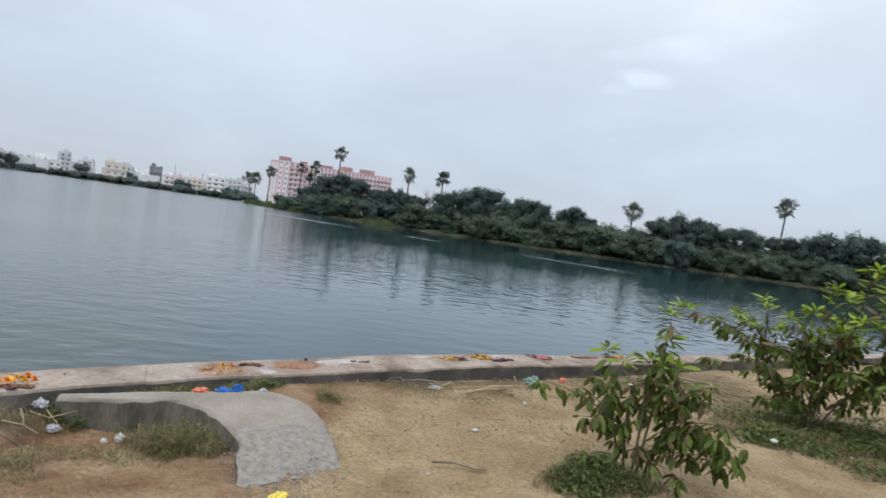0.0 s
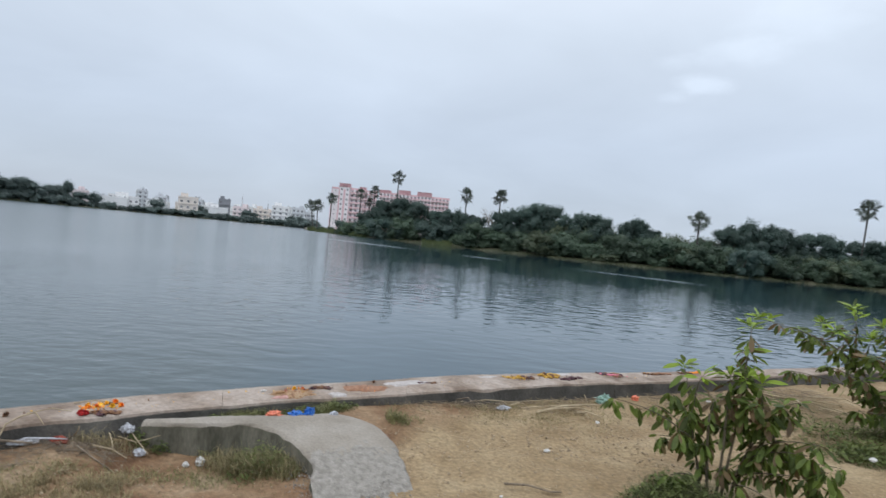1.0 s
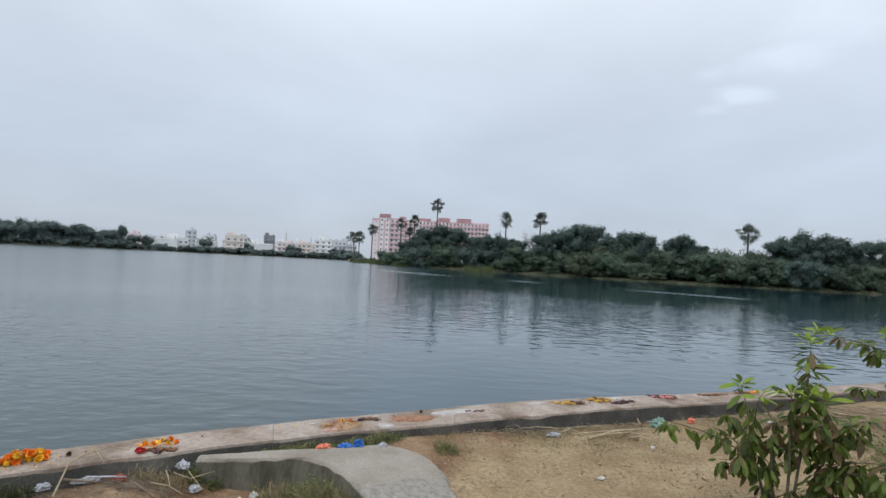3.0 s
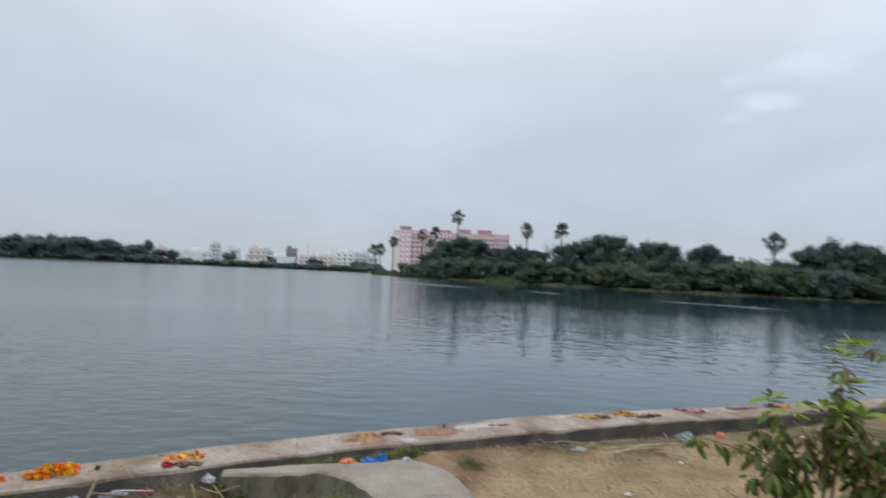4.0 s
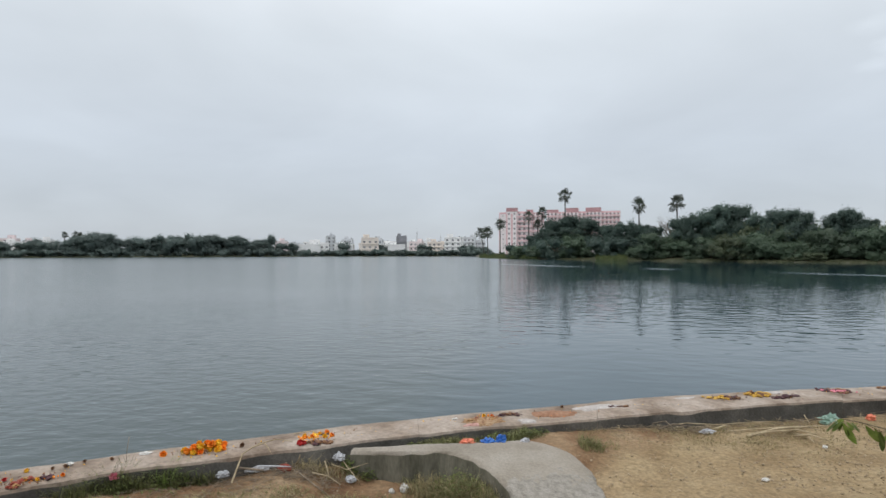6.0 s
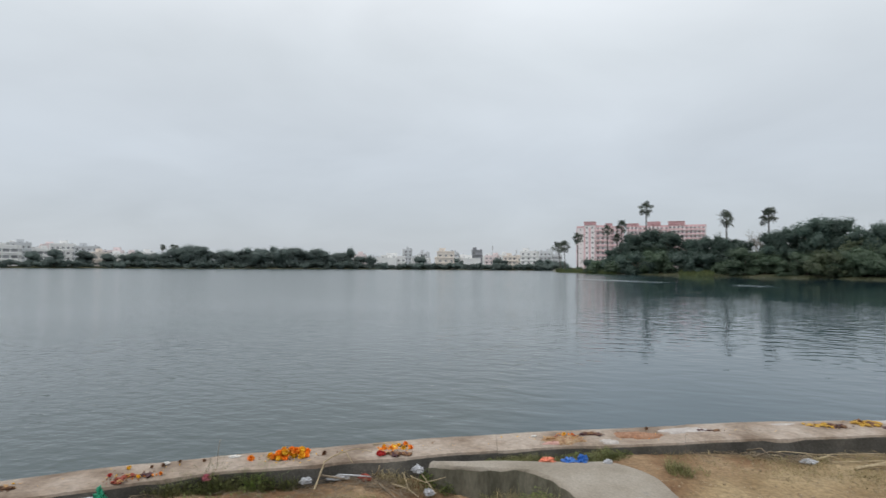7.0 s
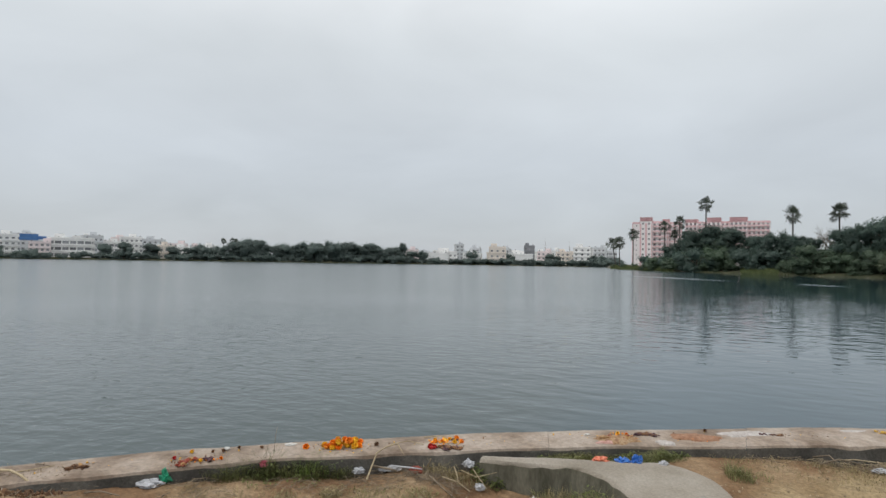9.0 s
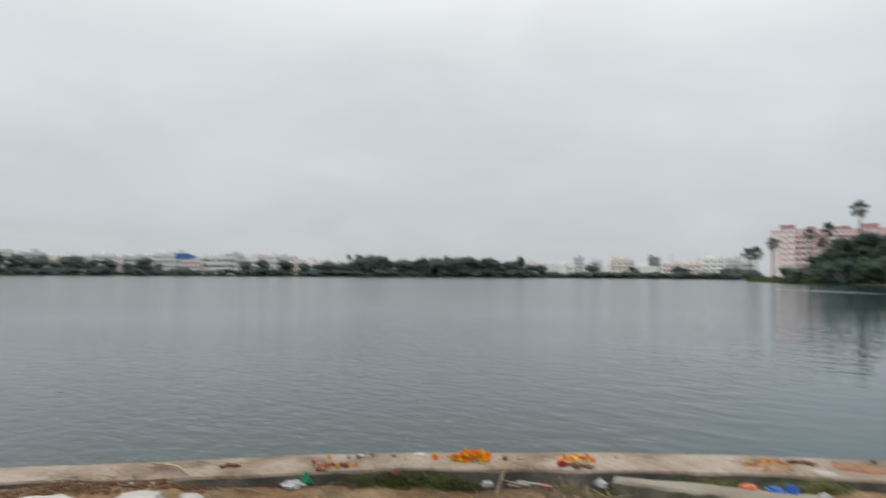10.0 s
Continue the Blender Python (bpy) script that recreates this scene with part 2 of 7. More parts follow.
    l.new(s.outputs[0], b.inputs["Height"]); l.new(b.outputs[0], p.inputs["Normal"])
    far = n.new("ShaderNodeMath"); far.operation = "DIVIDE"; far.inputs[1].default_value = 200.0
    l.new(reach.outputs["Value"], far.inputs[0])
    gloss = []
    for stops in (((0.04, 0.05), (0.2, 0.16), (0.9, 0.18)), ((0.04, 0.02), (0.12, 0.018), (0.36, 0.025), (0.44, 0.03))):
        cr = n.new("ShaderNodeValToRGB")
        e = cr.color_ramp.elements
        e[0].position, e[1].position = stops[0][0], stops[-1][0]
        e[0].color, e[1].color = (stops[0][1],) * 3 + (1,), (stops[-1][1],) * 3 + (1,)
        for q, v in stops[1:-1]:
            e.new(q).color = (v, v, v, 1)
        l.new(far.outputs[0], cr.inputs[0])
        gloss.append(cr)
    rm = n.new("ShaderNodeMix"); rm.data_type = "FLOAT"
    l.new(lee.outputs[0], rm.inputs[0]); l.new(gloss[0].outputs[0], rm.inputs[2]); l.new(gloss[1].outputs[0], rm.inputs[3])
    # a streak of breeze lies across the lee, well off the far shore
    sw = n.new("ShaderNodeTexNoise"); sw.inputs["Scale"].default_value, sw.inputs["Detail"].default_value = 0.03, 3
    l.new(pos, sw.inputs["Vector"])
    cross_line = n.new("ShaderNodeVectorMath"); cross_line.operation = "DOT_PRODUCT"; cross_line.inputs[1].default_value = (0.648, 0.762, 0.0)
    l.new(pos, cross_line.inputs[0])
    so = n.new("ShaderNodeMath"); so.operation = "MULTIPLY_ADD"; so.inputs[1].default_value = 8.0
    l.new(sw.outputs["Fac"], so.inputs[0]); l.new(cross_line.outputs["Value"], so.inputs[2])
    sd = n.new("ShaderNodeMath"); sd.operation = "SUBTRACT"; sd.inputs[1].default_value = 63.0
    l.new(so.outputs[0], sd.inputs[0])
    sa = n.new("ShaderNodeMath"); sa.operation = "ABSOLUTE"
    l.new(sd.outputs[0], sa.inputs[0])
    sm = n.new("ShaderNodeMapRange"); sm.interpolation_type = "SMOOTHSTEP"
    sm.inputs["From Min"].default_value, sm.inputs["From Max"].default_value = 4.0, 0.2
    sm.inputs["To Min"].default_value, sm.inputs["To Max"].default_value = 0.0, 0.17
    l.new(sa.outputs[0], sm.inputs["Value"])
    # it lies in three lengths
    gust = None
    for mid, half in ((-27.0, 15.0), (-5.5, 4.0), (12.5, 9.0)):
        off = n.new("ShaderNodeMath"); off.operation = "SUBTRACT"; off.inputs[1].default_value = mid
        l.new(part_xyz.outputs["X"], off.inputs[0])
        size = n.new("ShaderNodeMath"); size.operation = "ABSOLUTE"
        l.new(off.outputs[0], size.inputs[0])
        win = n.new("ShaderNodeMapRange"); win.interpolation_type = "SMOOTHSTEP"
        win.inputs["From Min"].default_value, win.inputs["From Max"].default_value = half, half * 0.3
        l.new(size.outputs[0], win.inputs["Value"])
        if gust is None:
            gust = win.outputs[0]
        else:
            more = n.new("ShaderNodeMath"); more.operation = "MAXIMUM"
            l.new(gust, more.inputs[0]); l.new(win.outputs[0], more.inputs[1])
            gust = more.outputs[0]
    smg = n.new("ShaderNodeMath"); smg.operation = "MULTIPLY"
    l.new(sm.outputs[0], smg.inputs[0]); l.new(gust, smg.inputs[1])
    rs_ = n.new("ShaderNodeMath"); rs_.operation = "ADD"
    l.new(rm.outputs[0], rs_.inputs[0]); l.new(smg.outputs[0], rs_.inputs[1])
    l.new(rs_.outputs[0], p.inputs["Roughness"])
    l.new(p.outputs[0], out.inputs[0])
    return m


M_WATER = water_material()
M_SOIL = material("sandy_soil", [(0.205, 0.143, 0.076), (0.248, 0.18, 0.10), (0.285, 0.213, 0.122), (0.325, 0.252, 0.15)], rough=0.95, scale=2.6, fine=34, detail=13, bump=1.0, bump_scale=30, space="World", dist=0.022, stops=(0.3, 0.68), spec=0.2, fine_mix=0.42)


def redden(m, colours):
    """Turns the soil reddish along the bank in the west, with a ragged edge."""
    n, l = m.node_tree.nodes, m.node_tree.links
    ramp = next(q for q in n if q.bl_idname == "ShaderNodeValToRGB")
    scale = next(q for q in n if q.bl_idname == "ShaderNodeVectorMath")
    second = n.new("ShaderNodeValToRGB")
    e = second.color_ramp.elements
    e[0].position, e[1].position, e[0].color, e[1].color = 0.28, 0.72, (*colours[0], 1), (*colours[-1], 1)
    for k, c in enumerate(colours[1:-1]):
        e.new(0.28 + 0.44 * (k + 1) / (len(colours) - 1)).color = (*c, 1)
    l.new(ramp.inputs[0].links[0].from_socket, second.inputs[0])
    pos = n.new("ShaderNodeNewGeometry").outputs["Position"]
    slope = n.new("ShaderNodeVectorMath"); slope.operation = "DOT_PRODUCT"; slope.inputs[1].default_value = (1.0, -0.25, 0.0)
    l.new(pos, slope.inputs[0])
    wob = n.new("ShaderNodeTexNoise"); wob.inputs["Scale"].default_value, wob.inputs["Detail"].default_value = 1.6, 8
    l.new(pos, wob.inputs["Vector"])
    s = n.new("ShaderNodeMath"); s.operation = "MULTIPLY_ADD"; s.inputs[1].default_value = 1.4
    l.new(wob.outputs["Fac"], s.inputs[0]); l.new(slope.outputs["Value"], s.inputs[2])
    mr = n.new("ShaderNodeMapRange"); mr.interpolation_type = "SMOOTHSTEP"
    mr.inputs["From Min"].default_value, mr.inputs["From Max"].default_value = -1.25, -0.55
    l.new(s.outputs[0], mr.inputs["Value"])
    mx = n.new("ShaderNodeMix"); mx.data_type = "RGBA"
    l.new(mr.outputs[0], mx.inputs[0]); l.new(second.outputs[0], mx.inputs[6]); l.new(ramp.outputs[0], mx.inputs[7])
    l.new(mx.outputs[2], scale.inputs[0])


redden(M_SOIL, [(0.13, 0.07, 0.038), (0.19, 0.115, 0.064), (0.25, 0.17, 0.10), (0.295, 0.22, 0.14)])
M_BANK = material("far_grassy_bank", [(0.042, 0.046, 0.028), (0.06, 0.064, 0.038), (0.085, 0.075, 0.048)], rough=0.95, scale=0.12, fine=1.2, bump=0.4, bump_scale=2, space="World", spec=0.1, dist=0.1)
M_BED = material("lake_mud", [(0.05, 0.05, 0.035), (0.09, 0.085, 0.06)], space="World", scale=0.5)
M_CONC = material("worn_concrete", [(0.165, 0.122, 0.09), (0.268, 0.215, 0.17), (0.345, 0.292, 0.245)], rough=0.9, scale=3.2, fine=28, bump=0.5, bump_scale=55, fine_mix=0.34, spec=0.3, stops=(0.32, 0.6), space="World", detail=12)
# side faces of the quay wall: a darker mottled tone than its top
M_SIDE = material("dark_side_concrete", [(0.05, 0.047, 0.042), (0.095, 0.09, 0.08), (0.19, 0.175, 0.15)], rough=0.9, scale=4, fine=60, bump=0.6, bump_scale=40, spec=0.3, stops=(0.3, 0.8), space="World", detail=9)
# ramp side faces: darker than the slab, with vertical streaks
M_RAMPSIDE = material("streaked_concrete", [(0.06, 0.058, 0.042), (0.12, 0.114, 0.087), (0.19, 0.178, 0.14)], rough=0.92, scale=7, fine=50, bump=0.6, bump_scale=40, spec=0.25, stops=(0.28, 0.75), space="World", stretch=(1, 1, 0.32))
M_RAMP = material("grey_cement", [(0.215, 0.19, 0.152), (0.275, 0.247, 0.206), (0.318, 0.29, 0.248)], rough=0.92, scale=3.0, fine=60, bump=0.6, bump_scale=60, fine_mix=0.24, space="World", spec=0.25, detail=10)
M_RUBBLE = material("broken_cement", [(0.20, 0.185, 0.158), (0.26, 0.242, 0.21), (0.315, 0.293, 0.258)], rough=0.95, scale=26, fine=110, bump=1.0, bump_scale=26, fine_mix=0.3, space="World", spec=0.2, dist=0.025, stops=(0.3, 0.68))
M_WILT = material("wilted_yellow_petals", [(0.20, 0.10, 0.03), (0.46, 0.27, 0.04), (0.58, 0.38, 0.05)], rough=0.8, scale=40, fine=150, bump=0.8, bump_scale=120, dist=0.006)
M_LEAF = material("glossy_green_leaf", [(0.078, 0.118, 0.024), (0.125, 0.172, 0.036), (0.18, 0.222, 0.055)], spec=0.3, rough=0.5, scale=14, fine=60, bump=0.1, per_object=0.6, trans=0.45, fine_mix=0.12)
M_LEAF_MASS = material("glossy_green_leaves", [(0.078, 0.118, 0.024), (0.125, 0.172, 0.036), (0.18, 0.222, 0.055)], spec=0.3, rough=0.5, scale=14, fine=60, bump=0.1, per_island=0.6, trans=0.45, fine_mix=0.12)
M_LEAF_YOUNG = material("young_leaf", [(0.20, 0.30, 0.03), (0.30, 0.41, 0.045)], spec=0.3, rough=0.5, scale=14, fine=60, bump=0.1, per_object=0.2, trans=0.35, fine_mix=0.1)
M_LEAF_DRY = material("browning_leaf", [(0.095, 0.06, 0.028), (0.14, 0.095, 0.042), (0.12, 0.10, 0.038)], rough=0.6, scale=14, fine=60, bump=0.15, per_object=0.35, trans=0.3, fine_mix=0.15)
M_STEM = material("brown_stem", [(0.065, 0.055, 0.035), (0.13, 0.11, 0.07)], rough=0.8, scale=20, fine=120, bump=0.4)
M_GRASS = material("green_grass", [(0.15, 0.165, 0.06), (0.26, 0.25, 0.115)], rough=0.7, scale=6, fine=40, bump=0, per_island=0.45, trans=0.3, space="World")
M_FRESHGRASS = material("fresh_grass", [(0.13, 0.20, 0.045), (0.22, 0.31, 0.075)], rough=0.6, scale=6, fine=40, bump=0, per_island=0.3, trans=0.35, space="World")
M_WEED = material("dark_weeds", [(0.075, 0.085, 0.03), (0.135, 0.142, 0.055)], rough=0.7, scale=6, fine=40, bump=0, per_island=0.5, trans=0.3, space="World")
M_DRYGRASS = material("dry_grass", [(0.20, 0.165, 0.08), (0.34, 0.28, 0.15)], rough=0.8, scale=6, fine=40, bump=0, per_island=0.35, trans=0.15, space="World")
M_REED = material("shore_reeds", [(0.07, 0.085, 0.045), (0.10, 0.11, 0.06), (0.13, 0.12, 0.075)], rough=0.85, scale=0.3, fine=2, bump=0, per_island=0.3, trans=0.1, space="World", spec=0.1)
M_BANKGRASS = material("bank_grass", [(0.085, 0.12, 0.045), (0.115, 0.145, 0.055), (0.145, 0.165, 0.07)], rough=0.6, scale=0.3, fine=2, bump=0, per_island=0.3, trans=0.3, space="World", spec=0.4)
M_BROADWEED = material("broad_weed_leaves", [(0.08, 0.105, 0.03), (0.13, 0.16, 0.05), (0.18, 0.20, 0.07)], rough=0.6, scale=6, fine=40, bump=0, per_island=0.4, trans=0.35, space="World", spec=0.3)
M_STRAW = material("dry_stalk", [(0.26, 0.20, 0.115), (0.46, 0.38, 0.25)], rough=0.8, scale=10, fine=60, bump=0.2)
M_TWIG = material("grey_twig", [(0.13, 0.10, 0.07), (0.26, 0.21, 0.15)], rough=0.85, scale=10, fine=60, bump=0.2)
M_ORANGE = material("orange_petals", [(0.80, 0.20, 0.01), (0.90, 0.33, 0.018)], rough=0.7, scale=40, fine=150, bump=0.6, bump_scale=180, per_object=0.15, dist=0.004)
M_YELLOW = material("yellow_petals", [(0.78, 0.40, 0.015), (0.86, 0.52, 0.03)], rough=0.7, scale=40, fine=150, bump=0.6, bump_scale=180, per_object=0.12, dist=0.004)
M_RED = material("red_petals", [(0.35, 0.01, 0.012), (0.52, 0.02, 0.02)], rough=0.65, scale=40, fine=150, bump=0.6, bump_scale=180, dist=0.004)
M_PINK = material("pink_petals", [(0.50, 0.12, 0.17), (0.62, 0.22, 0.27)], rough=0.65, scale=40, fine=150, bump=0.6, bump_scale=180, dist=0.004)
M_BROWN = material("withered_petals", [(0.09, 0.045, 0.025), (0.22, 0.11, 0.05)], rough=0.85, scale=40, fine=150, bump=0.8, bump_scale=120, dist=0.006, per_object=0.25)
M_REDDRY = material("dried_red_petals", [(0.16, 0.03, 0.02), (0.30, 0.06, 0.03)], rough=0.8, scale=40, fine=150, bump=0.8, bump_scale=120, dist=0.006)
M_WILTTAN = material("tan_wilted_petals", [(0.27, 0.14, 0.05), (0.40, 0.24, 0.10)], rough=0.85, scale=40, fine=150, bump=0.8, bump_scale=120, dist=0.006)
M_MAROON = material("dark_wilted_petals", [(0.035, 0.015, 0.02), (0.10, 0.04, 0.045)], rough=0.8, scale=40, fine=150, bump=0.8, bump_scale=120, dist=0.006)
M_ASH = material("red_brown_ash", [(0.20, 0.092, 0.05), (0.265, 0.138, 0.08), (0.32, 0.19, 0.12)], rough=0.95, scale=28, fine=90, bump=0.8, bump_scale=70, dist=0.01)
M_STRAWHEAP = material("ochre_straw", [(0.20, 0.10, 0.055), (0.33, 0.205, 0.11), (0.40, 0.29, 0.18)], rough=0.95, scale=34, fine=140, bump=1.0, bump_scale=110, dist=0.012, stops=(0.32, 0.68))
M_PINKPOW = material("pink_powder", [(0.38, 0.20, 0.17), (0.47, 0.30, 0.26)], rough=0.95, scale=30, fine=90, bump=0.4)
M_WHITEPOW = material("white_powder", [(0.33, 0.30, 0.275), (0.45, 0.42, 0.40)], rough=0.95, scale=12, fine=90, bump=0.4)
M_BLUE = material("blue_plastic", [(0.02, 0.11, 0.42), (0.04, 0.18, 0.56)], rough=0.35, scale=20, fine=80, bump=0.3, trans=0.15)
M_WHITEPL = material("white_plastic", [(0.38, 0.39, 0.41), (0.56, 0.57, 0.60)], rough=0.4, scale=20, fine=80, bump=0.3, trans=0.2, per_object=0.12)
M_REDPL = material("red_orange_plastic", [(0.55, 0.11, 0.05), (0.68, 0.24, 0.14)], rough=0.4, scale=40, fine=80, bump=0.3)
M_YELPL = material("yellow_plastic", [(0.62, 0.48, 0.05), (0.75, 0.60, 0.10)], rough=0.4, scale=20, fine=80, bump=0.3)
M_GREENPL = material("green_plastic", [(0.01, 0.20, 0.11), (0.02, 0.29, 0.16)], rough=0.35, scale=20, fine=80, bump=0.3, trans=0.15)
M_PALEGREEN = material("pale_green_plastic", [(0.22, 0.36, 0.29), (0.34, 0.47, 0.40)], rough=0.35, scale=20, fine=80, bump=0.3, trans=0.25)
M_PAPER = material("white_paper", [(0.50, 0.49, 0.47), (0.62, 0.61, 0.58)], rough=0.9, scale=20, fine=90, bump=0.2)
M_STONE = material("pebble", [(0.24, 0.18, 0.115), (0.36, 0.29, 0.20)], rough=0.95, scale=20, fine=90, bump=0.3, per_island=0.22, spec=0.2)
M_GRAVEL = material("cement_gravel", [(0.19, 0.178, 0.155), (0.29, 0.272, 0.245)], rough=0.95, scale=20, fine=90, bump=0.3, per_island=0.45)
M_SACK = material("white_woven_sack", [(0.36, 0.355, 0.335), (0.52, 0.515, 0.495)], rough=0.75, scale=9, fine=160, bump=0.5, bump_scale=220, dist=0.004)
# the spit's trees: blue raised in the green to stand in for haze
M_TREE = material("broad_tree_foliage", [(0.064, 0.106, 0.088), (0.075, 0.12, 0.098), (0.086, 0.132, 0.104)], rough=0.5, scale=0.35, fine=3, bump=0, per_object=0.18, trans=0.5, spec=0.5, fine_mix=0.15)
M_TREE_LIGHT = material("scrub_foliage", [(0.078, 0.122, 0.078), (0.09, 0.136, 0.085), (0.1, 0.147, 0.09)], rough=0.5, scale=0.35, fine=3, bump=0, per_object=0.25, trans=0.5, spec=0.45, fine_mix=0.15)
M_TREE_OLIVE = material("olive_scrub_foliage", [(0.088, 0.118, 0.064), (0.1, 0.13, 0.07), (0.115, 0.141, 0.078)], rough=0.5, scale=0.35, fine=3, bump=0, per_object=0.2, trans=0.45, spec=0.45, fine_mix=0.15)
# far bank foliage: distant haze is painted in as a paler, bluer green
M_TREE_FAR = material("hazed_far_foliage", [(0.115, 0.16, 0.148), (0.132, 0.178, 0.162), (0.148, 0.19, 0.172)], rough=0.55, scale=0.3, fine=2, bump=0, per_object=0.2, trans=0.5, spec=0.5, fine_mix=0.12)
M_TREE_BARE = material("grey_twigs", [(0.16, 0.145, 0.12), (0.24, 0.22, 0.19)], rough=0.9, scale=0.35, fine=3, bump=0, per_object=0.2, spec=0.2)
M_BARK = material("tree_bark", [(0.07, 0.055, 0.04), (0.14, 0.115, 0.085)], rough=0.9, scale=2, fine=12, bump=0.5, bump_scale=8)
M_PALM = material("palm_fans", [(0.06, 0.08, 0.062), (0.10, 0.12, 0.088)], rough=0.5, scale=1.0, fine=6, bump=0, trans=0.2, per_object=0.2)
M_PALMTRUNK = material("palm_trunk", [(0.06, 0.056, 0.05), (0.11, 0.10, 0.09)], rough=0.9, scale=1.5, fine=9, bump=0.5, bump_scale=6)
M_APT_WHITE = material("off_white_paint", [(0.80, 0.755, 0.76), (0.87, 0.83, 0.835)], rough=0.8, scale=0.15, fine=1.5, bump=0, fine_mix=0.06)
M_APT_HEAD = material("dusty_rose_paint", [(0.50, 0.285, 0.30), (0.58, 0.345, 0.36)], rough=0.8, scale=0.15, fine=1.5, bump=0, fine_mix=0.06)
M_APT_PINK = material("pink_paint", [(0.70, 0.47, 0.49), (0.77, 0.54, 0.56)], rough=0.8, scale=0.15, fine=1.5, bump=0, fine_mix=0.06)
M_GLASS = material("dark_window_glass", [(0.20, 0.205, 0.22), (0.28, 0.285, 0.30)], rough=0.25, scale=0.5, fine=2, bump=0, per_object=0.4)
M_CONC_FAR = material("grey_render", [(0.30, 0.30, 0.30), (0.40, 0.40, 0.40)], rough=0.9, scale=0.4, fine=3, bump=0, fine_mix=0.1)
M_BLUESHEET = material("blue_sheet_cladding", [(0.05, 0.15, 0.36), (0.08, 0.20, 0.44)], rough=0.6, scale=0.4, fine=3, bump=0, fine_mix=0.1)


def wall_paint(name, c):
    d = tuple(v * 0.86 for v in c)
    return material(name, [d, c], rough=0.85, scale=0.2, fine=2.0, bump=0, fine_mix=0.08, stops=(0.25, 0.7))


M_W = {"white": wall_paint("white_house_paint", (0.85, 0.85, 0.84)), "cream": wall_paint("cream_house_paint", (0.80, 0.73, 0.66)),
       "pink": wall_paint("pale_pink_house_paint", (0.80, 0.71, 0.71)), "grey": wall_paint("grey_house_paint", (0.66, 0.68, 0.70)),
       "green": wall_paint("pale_green_house_paint", (0.60, 0.68, 0.62)), "dark": wall_paint("dark_grey_house_paint", (0.27, 0.28, 0.30))}


# ---------------------------------------------------------------- mesh helpers
def mesh_of(name, bm, mats, smooth=False):
    me = bpy.data.meshes.new(name)
    bm.to_mesh(me)
    bm.free()
    for m in mats if isinstance(mats, (list, tuple)) else [mats]:
        me.materials.append(m)
    if smooth:
        me.polygons.foreach_set("use_smooth", [True] * len(me.polygons))
    return me


def mesh_from(name, verts, faces, mats, slots=None, smooth=False):
    me = bpy.data.meshes.new(name)
    me.from_pydata([tuple(v) for v in verts], [], [tuple(f) for f in faces])
    for m in mats if isinstance(mats, (list, tuple)) else [mats]:
        me.materials.append(m)
    if slots is not None:
        me.polygons.foreach_set("material_index", list(slots))
    if smooth:
        me.polygons.foreach_set("use_smooth", [True] * len(me.polygons))
    me.update()
    return me


def part(name, data, parent, label="", m=None):
    """A mesh (or shared mesh data) as one object under a thing or part."""
    ob = new(name, data)
    ob.parent = parent
    if m is not None:
        ob.matrix_basis = m
    return tagged(ob, label) if label else ob


def thing(name, label, category, group="", m=None, kind="", data=None):
    ob = new(name, data)
    if m is not None:
        ob.matrix_basis = m
    return tagged(ob, label, category, group, kind)


def box(bm, x0, x1, y0, y1, z0, z1, slot=0, bevel=0.0):
    vs = [bm.verts.new((x, y, z)) for z in (z0, z1) for x, y in ((x0, y0), (x1, y0), (x1, y1), (x0, y1))]
    fs = [bm.faces.new([vs[i] for i in q]) for q in ((3, 2, 1, 0), (4, 5, 6, 7), (0, 1, 5, 4), (1, 2, 6, 5), (2, 3, 7, 6), (3, 0, 4, 7))]
    for f in fs:
        f.material_index = slot
    if bevel:
        bmesh.ops.bevel(bm, geom=list({e for f in fs for e in f.edges}), offset=bevel, segments=2, affect="EDGES", clamp_overlap=True)


def tube(path, radii, sides=6):
    """Vertices and faces of a tapered tube along a path of points."""
    verts, faces = [], []
    pts = [Vector(p) for p in path]
    for k, p in enumerate(pts):
        d = (pts[min(k + 1, len(pts) - 1)] - pts[max(k - 1, 0)]).normalized()
        u = d.cross(Vector((0.3, 0.9, 0.17))).normalized()
        w = d.cross(u)
        for s in range(sides):
            a = 2 * math.pi * s / sides
            verts.append(p + (u * math.cos(a) + w * math.sin(a)) * radii[k])
    for k in range(len(pts) - 1):
        for s in range(sides):
            a, b = k * sides + s, k * sides + (s + 1) % sides
            faces.append((a, b, b + sides, a + sides))
    faces.append(tuple(range(sides))[::-1])
    faces.append(tuple(range((len(pts) - 1) * sides, len(pts) * sides)))
    return verts, faces


def at(az, d, z=0.0):
    a = radians(az)
    return Vector((d * math.sin(a), d * math.cos(a), z))


def catmull(points, step):
    """A smooth line through plan points, resampled at about the step."""
    pts = [Vector((*p, 0)) for p in points]
    pts = [2 * pts[0] - pts[1]] + pts + [2 * pts[-1] - pts[-2]]
    out = []
    for i in range(1, len(pts) - 2):
        a, b, c, d = pts[i - 1 : i + 3]
        n = max(2, int((c - b).length / step))
        for k in range(n):
            t = k / n
            out.append(0.5 * (2 * b + (c - a) * t + (2 * a - 5 * b + 4 * c - d) * t * t + (3 * b - a - 3 * c + d) * t**3))
    return out + [pts[-2]]


def rnd(a, b):
    return random.uniform(a, b)


